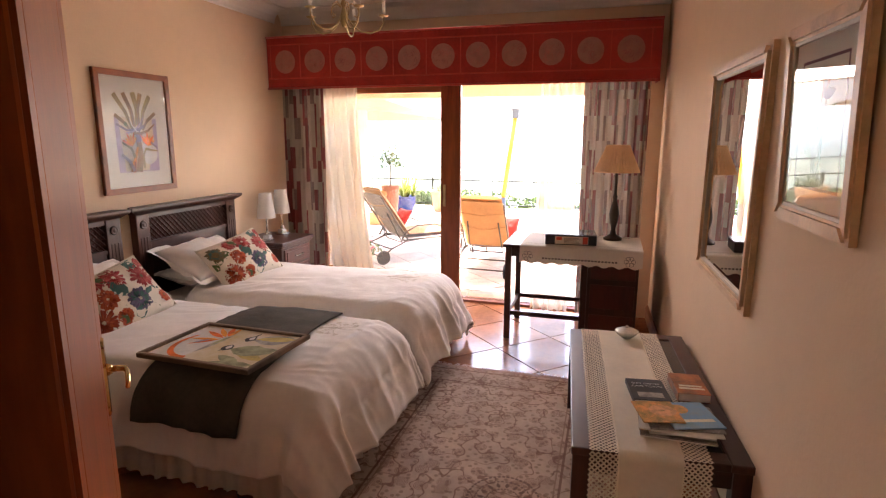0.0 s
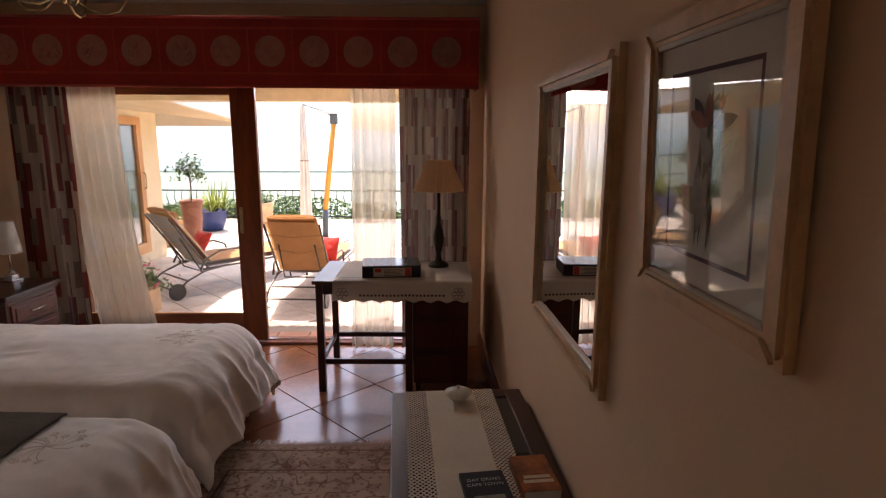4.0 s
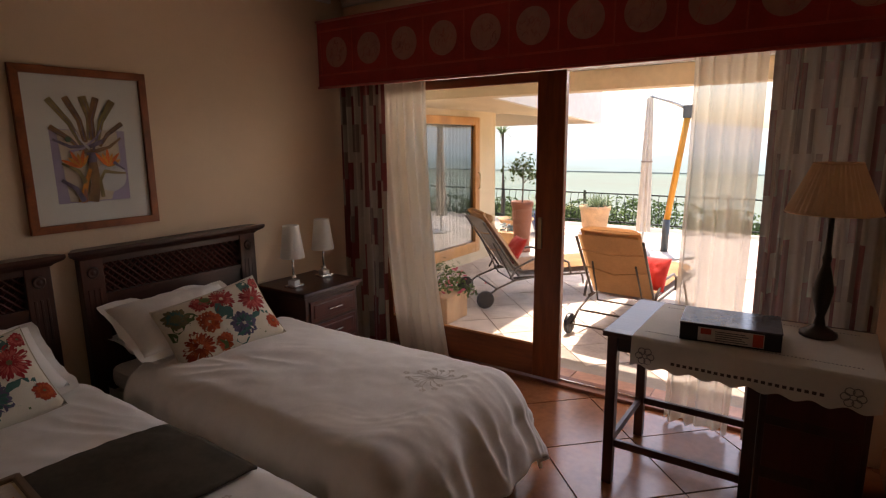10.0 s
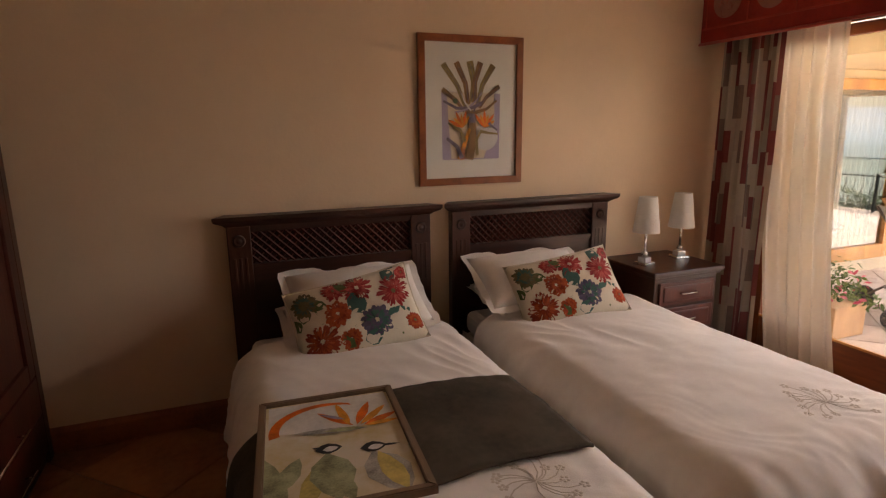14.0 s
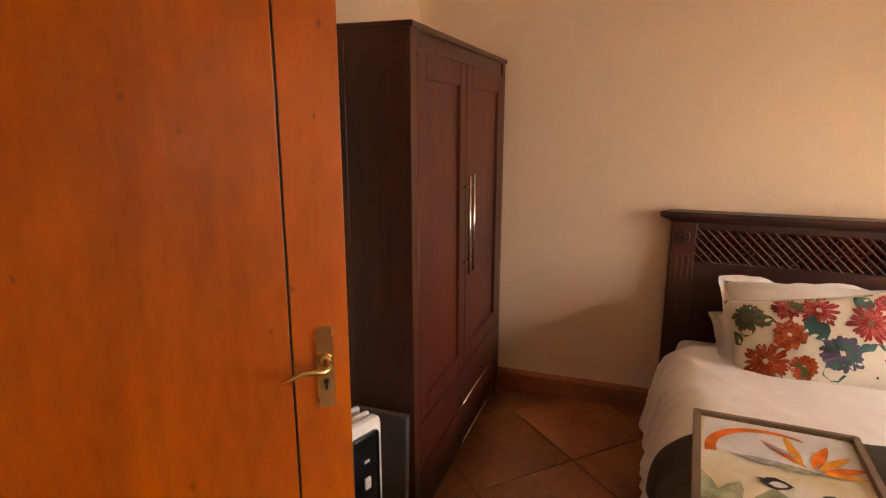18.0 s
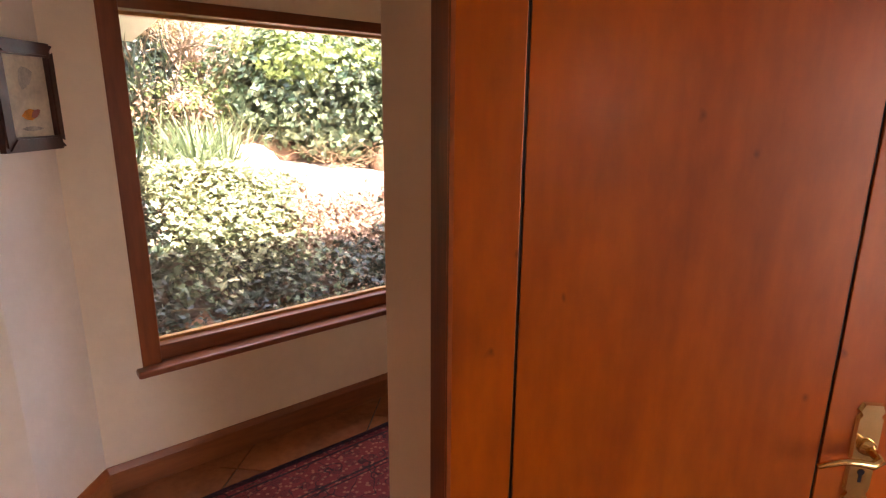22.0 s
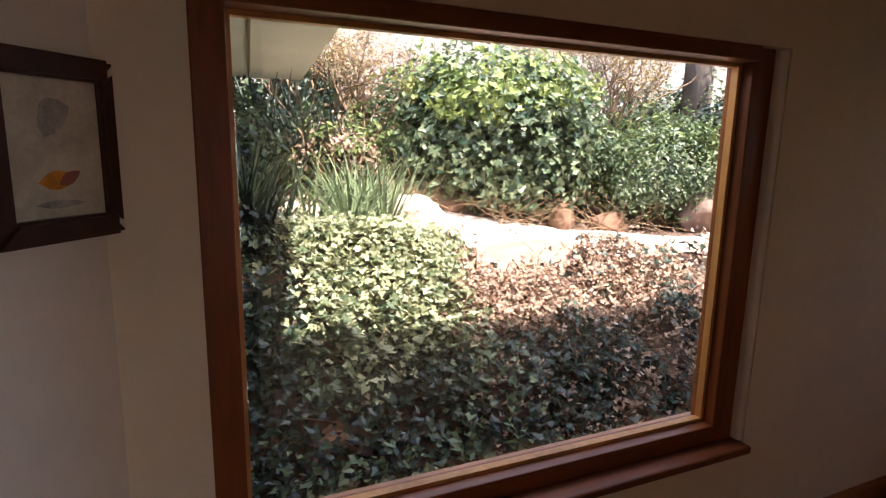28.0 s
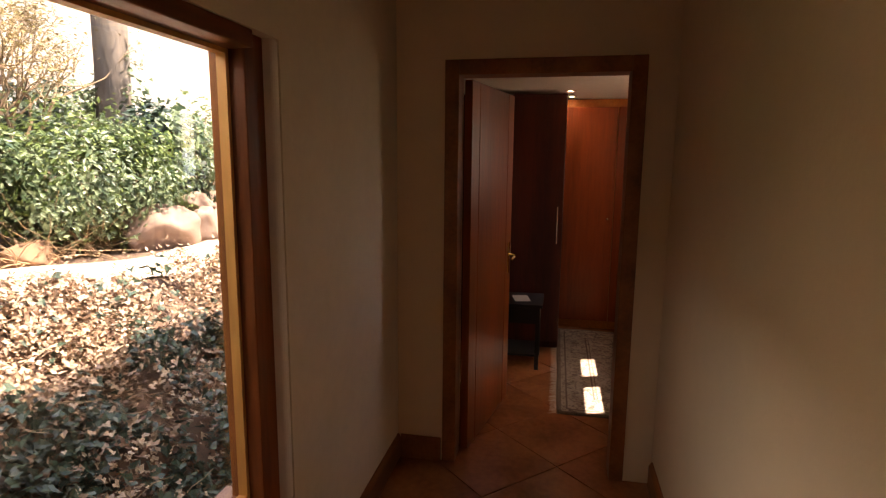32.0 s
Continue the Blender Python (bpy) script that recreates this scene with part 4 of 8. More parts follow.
def spray(cx, cy, rot, duvet, y, seed):
    at, ob = duvet
    rg = random.Random(seed)

    def lay(px, py, up=0.0015):
        q = Vector(at(px - DX_HEAD, py - y))
        return q + Vector((0, 0, up))

    bm = bmesh.new()
    for k in range(15):
        a = rot + (k - 7) * 0.36 + rg.uniform(-0.1, 0.1)
        ln = rg.uniform(0.08, 0.14)
        pts = [lay(cx + math.cos(a + 0.2 * q) * ln * q / 3, cy + math.sin(a + 0.2 * q) * ln * q / 3) for q in range(4)]
        tube(pts, 0.0022, 4, bm=bm, flat=0.3)
        for n in range(5):
            c = (a + n * 1.2566, 0.010)
            e = (cx + math.cos(a + 0.6) * ln + c[1] * math.cos(c[0]), cy + math.sin(a + 0.6) * ln + c[1] * math.sin(c[0]))
            lathe([(0.0, -0.0005), (0.006, 0.0), (0.0, 0.001)], 6, bm=bm, at=lay(*e))
    part("embroidery", bm, M_THREAD, ob, "taupe embroidered flower spray", kind="stuff")


spray(-0.44, 3.36, 2.0, D1, BED1, 1)
spray(-0.45, 4.47, 2.6, D2, BED2, 2)


# ---- pillows and floral cushions ----
def pillow_at(w, h, t, puff=2.4):
    """Front and back surface of a stuffed pillow, as fn(u, v, side)."""
    def fn(u, v, side):
        a, b = 2 * u - 1, 2 * v - 1
        k = max(0.0, (1 - abs(a) ** puff)) ** 0.55 * max(0.0, (1 - abs(b) ** puff)) ** 0.55
        pinch = 1 - 0.06 * (abs(a) ** 2) * (1 - abs(b)) - 0.0
        wr = 0.010 * noise.noise(Vector((a * 3.2 + w * 9, b * 3.2, side * 2.0 + t * 30))) + 0.005 * (1 - 3 * abs(noise.noise(Vector((a * 5 + b * 2, b * 3 - a, t * 50)))))
        return Vector((a * w / 2 * (1 - 0.05 * (1 - b * b)), b * h / 2 * (1 - 0.07 * (1 - a * a)), side * (t / 2 * k) + wr * k))
    return fn


def pillow_mesh(w, h, t, flange=0.0):
    fn = pillow_at(w, h, t)
    bm = bmesh.new()
    n, m2 = 26, 20
    rows = []
    for side in (1, -1):
        sheet(lambda u, v: fn(u, v, side), n, m2, bm=bm)
    bmesh.ops.remove_doubles(bm, verts=bm.verts, dist=0.0008)
    if flange:
        rim = []
        for q in range(72):
            a = q / 72 * 4
            u, v = [(a, 0), (1, a - 1), (3 - a, 1), (0, 4 - a)][int(a)]
            c = fn(u, v, 1)
            o = Vector(((2 * u - 1), (2 * v - 1), 0))
            o = Vector((o.x if abs(o.x) > 0.98 else 0, o.y if abs(o.y) > 0.98 else 0, 0)).normalized()
            rim.append((c, c + o * flange + Vector((0, 0, 0.026 * noise.noise(Vector((q * 0.45, w, 1.0)))))))
        vs = [(bm.verts.new(p), bm.verts.new(q)) for p, q in rim]
        for q in range(72):
            l = (q + 1) % 72
            bm.faces.new((vs[q][0], vs[l][0], vs[l][1], vs[q][1]))
    bmesh.ops.recalc_face_normals(bm, faces=bm.faces)
    return bm


def white_pillow(m, label, flange=0.035):
    ob = part("pillow", pillow_mesh(0.64, 0.42, 0.185, flange), M_LINEN, smooth=True, m=m)
    return tagged(ob, label=label, category="pillow", group="white pillows")


C_CREAM = cloth_mat("cushion_ivory", (0.72, 0.64, 0.51), vary=0.04)
C_RED = cloth_mat("print_red", (0.33, 0.024, 0.024), vary=0.15)
C_ORANGE = cloth_mat("print_orange", (0.45, 0.085, 0.022), vary=0.15)
C_RUST = cloth_mat("print_rust", (0.33, 0.045, 0.016), vary=0.2)
C_TEAL = cloth_mat("print_teal", (0.055, 0.13, 0.11), vary=0.15)
C_GREENP = cloth_mat("print_green", (0.09, 0.13, 0.04), vary=0.2)
C_PURPLE = cloth_mat("print_violet", (0.11, 0.09, 0.14), vary=0.2)
C_ROSE = cloth_mat("print_rose", (0.50, 0.10, 0.08), vary=0.2)
C_OLIVE = cloth_mat("print_olive", (0.16, 0.13, 0.06), vary=0.2)


def print_on(fn, w, h, bm, polys, lift):
    """Lays flat outlines, in metres from the cushion's centre, onto its swollen face."""
    for poly in polys:
        vs = []
        for x, y in poly:
            u, v = min(0.985, max(0.015, x / w + 0.5)), min(0.985, max(0.015, y / h + 0.5))
            p = fn(u, v, 1)
            vs.append(bm.verts.new((p.x, p.y, p.z + lift)))
        try:
            bm.faces.new(vs)
        except ValueError:
            pass


def petals(cx, cy, r, n, wide, inner=0.25, rg=None, rough_edge=0.0):
    out = []
    for k in range(n):
        a = 2 * math.pi * k / n + (rg.uniform(-0.1, 0.1) if rg else 0)
        rr = r * (1 + (rg.uniform(-0.15, 0.1) if rg else 0))
        pts = []
        for t, s in ((inner, -0.3), (0.55, -0.9), (0.85, -1.0), (1.0, -0.35), (1.0, 0.35), (0.85, 1.0), (0.55, 0.9), (inner, 0.3)):
            b = a + s * wide / max(0.35, t)
            pts.append((cx + rr * t * math.cos(b), cy + rr * t * math.sin(b)))
        out.append(pts)
    return out


def leaf_poly(cx, cy, ln, wd, a):
    pts = []
    for t, s in ((0, 0), (0.25, 0.8), (0.5, 1.0), (0.8, 0.6), (1.0, 0), (0.8, -0.6), (0.5, -1.0), (0.25, -0.8)):
        x, y = t * ln, s * wd
        pts.append((cx + x * math.cos(a) - y * math.sin(a), cy + x * math.sin(a) + y * math.cos(a)))
    return pts


def floral_cushion(m, label, seed):
    w, h, t = 0.57, 0.375, 0.16
    cu = thing("floral_cushion", label, "cushion", m, "floral cushions")
    body = part("cover", pillow_mesh(w, h, t), C_CREAM, cu, smooth=True)
    part("piping", tube([pillow_at(w, h, t)(min(1, max(0, u)), min(1, max(0, v)), 1) for u, v in [(a, 0) for a in (0, 0.25, 0.5, 0.75, 1)] + [(1, a) for a in (0.25, 0.5, 0.75, 1)] + [(a, 1) for a in (0.75, 0.5, 0.25, 0)] + [(0, a) for a in (0.75, 0.5, 0.25, 0)]], 0.003, 5), C_CREAM, cu)
    fn = pillow_at(w, h, t)
    rg = random.Random(seed)
    for k, (x0, y0, x1, y1) in enumerate(((-0.16, -0.02, -0.19, 0.09), (-0.08, -0.16, -0.06, -0.02), (0.17, -0.16, 0.19, 0.03), (0.24, -0.15, 0.22, 0.0), (0.05, -0.12, 0.02, 0.08), (-0.02, -0.17, -0.03, 0.0))):
        bm = bmesh.new()
        print_on(fn, w, h, bm, [[(x0 - 0.004, y0), (x0 + 0.004, y0), ((x0 + x1) / 2 + 0.008, (y0 + y1) / 2), (x1 + 0.003, y1), (x1 - 0.003, y1), ((x0 + x1) / 2, (y0 + y1) / 2)]], 0.0005)
        part("stem", bm, C_GREENP, body, "printed green stem")
    for col, leaves in ((C_TEAL, ((0.03, -0.03, 0.13, 0.045, 1.9), (0.11, -0.12, 0.15, 0.055, 0.5), (0.07, 0.05, 0.10, 0.04, 2.6), (0.16, 0.10, 0.10, 0.034, 0.9), (0.21, 0.11, 0.08, 0.030, 2.3), (0.0, -0.15, 0.09, 0.035, 0.2))), (C_GREENP, ((-0.10, -0.15, 0.08, 0.030, 0.6), (-0.04, -0.16, 0.08, 0.030, 2.2), (-0.12, 0.06, 0.09, 0.028, 2.8), (-0.24, 0.01, 0.08, 0.030, 1.2), (-0.26, -0.02, 0.07, 0.025, 1.9), (-0.02, 0.10, 0.08, 0.028, 2.2)))):
        for k, l in enumerate(leaves):
            bm = bmesh.new()
            print_on(fn, w, h, bm, [leaf_poly(*l)], 0.0007 + 0.0001 * k)
            part("leaf", bm, col, body, "printed leaf")
    flowers = [(-0.18, -0.095, 0.088, 19, C_RUST, 0.13), (-0.215, 0.095, 0.066, 13, C_OLIVE, 0.20), (-0.085, 0.005, 0.068, 12, C_ORANGE, 0.24), (-0.075, 0.125, 0.058, 15, C_RED, 0.16), (0.03, 0.105, 0.080, 19, C_RED, 0.13), (0.19, 0.045, 0.086, 19, C_RED, 0.13), (0.075, -0.075, 0.078, 10, C_PURPLE, 0.24), (0.245, -0.11, 0.045, 10, C_RUST, 0.24), (-0.055, -0.125, 0.050, 12, C_ORANGE, 0.22), (0.255, 0.135, 0.040, 10, C_RED, 0.24)]
    for k, (x, y, r, n, col, wd) in enumerate(flowers):
        bm = bmesh.new()
        r, n, wd = r * 0.92, n + 6, wd * 0.78
        print_on(fn, w, h, bm, petals(x, y, r, n, wd, 0.3, rg), 0.0014 + 0.0002 * (k % 3))
        fl = part("flower", bm, col, body, "printed flower")
        bm = bmesh.new()
        print_on(fn, w, h, bm, petals(x, y, r * 0.72, n, wd * 0.8, 0.2, rg), 0.0022)
        part("inner_petals", bm, {C_RUST: C_ORANGE, C_ORANGE: C_RUST, C_RED: C_ROSE, C_PURPLE: C_TEAL, C_OLIVE: C_TEAL}[col], fl)
        bm = bmesh.new()
        print_on(fn, w, h, bm, petals(x, y, r * 0.42, n, wd * 1.1, 0.1, rg), 0.0026)
        part("heart_petals", bm, col, fl)
        bm = bmesh.new()
        print_on(fn, w, h, bm, petals(x, y, r * 0.16, 6, 0.35, 0.0, rg), 0.0030)
        part("flower_centre", bm, C_OLIVE if k % 2 else C_CREAM, fl)
    return cu


white_pillow(pose(-1.90, 3.20, 0.567, 4, 0, 90), "plump white pillow lying against the headboard")
white_pillow(pose(-1.870, 3.22, 0.672, 27, 0, 90), "plump white flanged pillow propped behind the cushion")
white_pillow(pose(-1.90, 4.24, 0.567, 4, 0, 90), "plump white pillow lying against the headboard")
white_pillow(pose(-1.875, 4.19, 0.672, 24, 0, 88), "plump white flanged pillow propped behind the cushion")
floral_cushion(pose(-1.665, 3.165, 0.655, 52, 0, 90 - 10) @ pose(0, 0, 0, 0, 0, 13), "ivory cushion printed with red, orange and teal flowers", 21)
floral_cushion(pose(-1.650, 4.25, 0.660, 52, 0, 90 - 14) @ pose(0, 0, 0, 0, 0, 11), "ivory cushion printed with red, orange and teal flowers, by the window", 22)

# ---- charcoal throw across the first bed ----
def throw_fn(u, v):
    w = -0.655 + v * 1.085
    s = -1.03 + u * 0.52 + 0.02 * math.sin(v * 5) - DX_HEAD
    p, q = Vector(D1[0](s, w)), Vector(D1[0](s, w * 0.97))
    lift = 0.013 + 0.004 * noise.noise(Vector((s * 9, w * 9, 3.3)))
    hang = max(0.0, min(1.0, (abs(w) - D_HALF) / 0.15))
    return (p.x, p.y + (1 if w > 0 else -1) * 1.3 * lift * hang, p.z + lift * (1 - 0.7 * hang))


ob = part("throw_blanket", sheet(throw_fn, 26, 60), M_THROW, smooth=True)
md = ob.modifiers.new("thickness", "SOLIDIFY")
md.thickness, md.offset = 0.010, 1
tagged(ob, label="charcoal woollen throw laid across the white duvet", category="blanket")


# ---- framed painting lying on the bed ----
def flat_poly(bm, pts, z):
    bm.faces.new([bm.verts.new((x, y, z)) for x, y in pts])


def frame_bars(parent, x0, x1, y0, y1, w, t, material, name="frame_bar", bevel=0.003):
    """Four mitred bars of a picture frame lying in the xy plane, t high."""
    for q in (((x0, y0), (x1, y0), (x1 - w, y0 + w), (x0 + w, y0 + w)), ((x1, y0), (x1, y1), (x1 - w, y1 - w), (x1 - w, y0 + w)), ((x1, y1), (x0, y1), (x0 + w, y1 - w), (x1 - w, y1 - w)), ((x0, y1), (x0, y0), (x0 + w, y0 + w), (x0 + w, y1 - w))):
        bm = slab(q, 0, t)
        top = [e for e in bm.edges if all(v.co.z > t - 1e-6 for v in e.verts)]
        bmesh.ops.bevel(bm, geom=top, offset=bevel, segments=2, affect="EDGES")
        part(name, bm, material, parent)


pt = thing("framed_painting", "framed bird-of-paradise flower painting lying on the charcoal throw", "painting", pose(-0.760, 2.900, 0.590, -1.5, -1.0, 90 - 5))
# local x across (0.43), local y up the picture (0.61)
frame_bars(pt, -0.215, 0.215, -0.305, 0.305, 0.022, 0.022, wood_mat("weathered_frame_wood", (0.20, 0.13, 0.08), (0.11, 0.07, 0.04), 0.5, 10, "y"))
pic = part("canvas", box(-0.195, 0.195, -0.285, 0.285, 0.0, 0.010), mat("watercolour_ground", (0.66, 0.60, 0.50), 0.6, vary=0.15, scale=5, second=(0.62, 0.50, 0.22)), pt, "watercolour paper with yellow washes")
A_OR = mat("paint_orange", (0.80, 0.16, 0.010), 0.6, vary=0.2, scale=20)
A_AMB = mat("paint_amber", (0.80, 0.32, 0.03), 0.6, vary=0.2, scale=20)
A_GRN = mat("paint_sage", (0.36, 0.38, 0.22), 0.6, vary=0.3, scale=20)
A_GRY = mat("paint_grey", (0.42, 0.40, 0.36), 0.6, vary=0.3, scale=20)
A_BLK = mat("paint_black", (0.02, 0.02, 0.02), 0.6)
A_LIL = mat("paint_lilac", (0.36, 0.32, 0.42), 0.6, vary=0.2, scale=12)
A_SKY = mat("paint_pale", (0.72, 0.70, 0.68), 0.6, vary=0.1, scale=8)
A_YEL = mat("paint_yellow", (0.62, 0.50, 0.16), 0.6, vary=0.2, scale=12)
bm = bmesh.new()
flat_poly(bm, [(-0.185, 0.275), (0.185, 0.275), (0.185, 0.10), (0.05, 0.06), (-0.185, 0.10)], 0.0106)
part("wash", bm, A_SKY, pic)
bm = bmesh.new()
arc = [(-0.02 + 0.165 * math.cos(a), 0.10 + 0.155 * math.sin(a)) for a in [radians(60 + 10 * k) for k in range(14)]]
inn = [(-0.005 + 0.150 * math.cos(a), 0.105 + 0.130 * math.sin(a)) for a in [radians(60 + 10 * k) for k in range(14)]]
flat_poly(bm, arc + inn[::-1], 0.0112)
part("brushstroke", bm, A_OR, pic, "orange crescent")
for k, (x, y, ln, wd, a, c) in enumerate(((0.06, 0.08, 0.15, 0.014, 2.3, A_OR), (0.05, 0.08, 0.16, 0.014, 1.75, A_AMB), (0.07, 0.08, 0.15, 0.016, 1.2, A_OR), (0.08, 0.075, 0.14, 0.014, 0.85, A_AMB), (0.09, 0.07, 0.12, 0.016, 0.45, A_OR), (0.09, 0.065, 0.11, 0.012, 0.1, A_AMB), (0.10, 0.05, 0.22, 0.016, 3.0, A_GRY), (0.09, 0.055, 0.12, 0.012, 3.05, A_GRN), (0.04, 0.12, 0.09, 0.008, 2.5, A_LIL))):
    bm = bmesh.new()
    flat_poly(bm, leaf_poly(x, y, ln, wd, a), 0.0118 + 0.0003 * k)
    part("petal_stroke", bm, c, pic)
for k, (x, y) in enumerate(((-0.03, -0.03), (0.09, -0.06))):
    bm = bmesh.new()
    flat_poly(bm, leaf_poly(x - 0.03, y, 0.075, 0.028, 0.0), 0.0125)
    flat_poly(bm, leaf_poly(x + 0.02, y, 0.06, 0.006, -0.1 if k else 2.9), 0.0128)
    part("dark_stroke", bm, A_BLK, pic)
    bm = bmesh.new()
    flat_poly(bm, leaf_poly(x - 0.01, y - 0.006, 0.045, 0.014, 0.1), 0.0132)
    part("pale_stroke", bm, A_SKY, pic)
    bm = bmesh.new()
    flat_poly(bm, leaf_poly(x, y - 0.02, 0.22, 0.06, -1.5 + 0.2 * k), 0.0116)
    part("feather_stroke", bm, A_GRY if k else A_GRN, pic)
for k, (x, y, ln, wd, a, c) in enumerate(((-0.15, -0.28, 0.26, 0.035, 1.75, A_GRN), (-0.10, -0.28, 0.20, 0.03, 1.3, A_YEL), (-0.16, -0.20, 0.16, 0.03, 1.2, A_GRN), (0.02, -0.28, 0.16, 0.03, 1.9, A_GRN), (0.15, -0.28, 0.2, 0.03, 1.8, A_YEL))):
    bm = bmesh.new()
    flat_poly(bm, leaf_poly(x, y, ln, wd, a), 0.0113 + 0.0002 * k)
    part("leaf_stroke", bm, c, pic)


# ---- nightstand and its lamps ----
ns = thing("nightstand", "dark mahogany nightstand with drawers, beside the bed", "nightstand", pose(0, 0, 0))
nx0, nx1, ny0, ny1 = XL + 0.022, -1.725, 4.885, 5.345
part("top", box(nx0, nx1 + 0.03, ny0 - 0.03, ny1 + 0.03, 0.628, 0.660, 0.008), M_DARKY, ns)
part("moulding", box(nx0, nx1 + 0.015, ny0 - 0.015, ny1 + 0.015, 0.610, 0.628, 0.006), M_DARKY, ns)
part("body", box(nx0, nx1, ny0, ny1, 0.06, 0.610, 0.003), M_DARK, ns)
part("plinth", box(nx0, nx1 + 0.010, ny0 - 0.01, ny1 + 0.01, 0.0, 0.06, 0.005), M_DARKY, ns)
for z0 in (0.455, 0.300, 0.085):
    h = 0.135 if z0 > 0.2 else 0.195
    dr = part("drawer", box(nx1, nx1 + 0.014, ny0 + 0.03, ny1 - 0.03, z0, z0 + h, 0.004), M_WARD, ns)
    part("drawer_panel", box(nx1 + 0.012, nx1 + 0.020, ny0 + 0.055, ny1 - 0.055, z0 + 0.022, z0 + h - 0.022, 0.006), M_WARD, dr)
    part("drawer_handle", tube([(nx1 + 0.018, 5.06, z0 + h / 2), (nx1 + 0.040, 5.065, z0 + h / 2), (nx1 + 0.040, 5.165, z0 + h / 2), (nx1 + 0.018, 5.17, z0 + h / 2)], 0.005, 8), M_CHROME, dr, "slim chrome handle", smooth=True)


def bedside_lamp(x, y, rz, label):
    lp = thing("bedside_lamp", label, "table lamp", pose(x, y, 0.6605, 0, 0, rz) @ Matrix.Scale(1.16, 4), "bedside lamps")
    part("base", box(-0.038, 0.038, -0.038, 0.038, 0.0, 0.014, 0.003), M_CHROME, lp, "square chrome base")
    part("glass_block", box(-0.024, 0.024, -0.024, 0.024, 0.014, 0.040, 0.003), mat("clear_acrylic", (0.75, 0.77, 0.77), 0.08, 0.3), lp)
    part("ball", lathe([(0.0, 0.0), (0.012, 0.004), (0.017, 0.014), (0.012, 0.026), (0.0, 0.030)], 14), M_CHROME, lp, smooth=True, m=pose(0, 0, 0.040))
    part("stem", lathe([(0.006, 0.0), (0.006, 0.12)], 10), M_CHROME, lp, smooth=True, m=pose(0, 0, 0.066))
    bm = sheet(lambda u, v: ((0.067 - 0.023 * v) * math.cos(6.2832 * u), (0.067 - 0.023 * v) * math.sin(6.2832 * u), 0.168 + 0.180 * v), 28, 3, close_u=True)
    part("shade", bm, M_SHADE, lp, "tapered white cloth shade", smooth=True)


bedside_lamp(-1.90, 4.955, 12, "small chrome table lamp with white shade on the nightstand")
bedside_lamp(-1.955, 5.270, -8, "small chrome table lamp with white shade at the nightstand's back")

# ---- flower picture over the beds ----
fp = thing("flower_picture", "bird-of-paradise flower print in a brown wooden frame on the wall", "picture", Matrix.Translation((XL + 0.002, 3.956, 1.5505)) @ Matrix(((0, 0, 1, 0), (1, 0, 0, 0), (0, 1, 0, 0), (0, 0, 0, 1))))
frame_bars(fp, -0.307, 0.307, -0.3925, 0.3925, 0.038, 0.024, M_PICW)
pic = part("mount", box(-0.275, 0.275, -0.36, 0.36, 0.0, 0.008), M_PAPER, fp, "white picture mount")
A_BRN = mat("paint_brown", (0.24, 0.125, 0.045), 0.6, vary=0.35, scale=24, second=(0.11, 0.06, 0.03))
A_OLV = mat("paint_olive", (0.26, 0.19, 0.065), 0.6, vary=0.35, scale=24, second=(0.13, 0.10, 0.04))
A_DUSK = mat("paint_dusk", (0.17, 0.13, 0.19), 0.6, vary=0.35, scale=24, second=(0.07, 0.05, 0.08))
A_ROSEP = mat("paint_terracotta", (0.42, 0.13, 0.06), 0.6, vary=0.3, scale=20)
A_DKLEAF = mat("paint_leaf_green", (0.07, 0.11, 0.05), 0.6, vary=0.3, scale=20)
A_LILD = mat("paint_deep_lilac", (0.33, 0.27, 0.40), 0.6, vary=0.3, scale=12, second=(0.42, 0.36, 0.44))
A_TAN = mat("paint_tan_wash", (0.62, 0.50, 0.36), 0.6, vary=0.2, scale=14, second=(0.66, 0.58, 0.48))


def stroke(pts, w0, w1, z, material, parent, name="brushstroke"):
    """A tapering painted stroke along points."""
    bm = bmesh.new()
    n = len(pts)
    prev = None
    for k, (x, y) in enumerate(pts):
        a, b = pts[max(0, k - 1)], pts[min(n - 1, k + 1)]
        ln = math.hypot(b[0] - a[0], b[1] - a[1]) or 1.0
        wd = w0 + (w1 - w0) * k / (n - 1)
        ox, oy = -(b[1] - a[1]) / ln * wd, (b[0] - a[0]) / ln * wd
        cur = (bm.verts.new((x + ox, y + oy, z)), bm.verts.new((x - ox, y - oy, z)))
        if prev:
            bm.faces.new((prev[0], prev[1], cur[1], cur[0]))
        prev = cur
    return part(name, bm, material, parent)


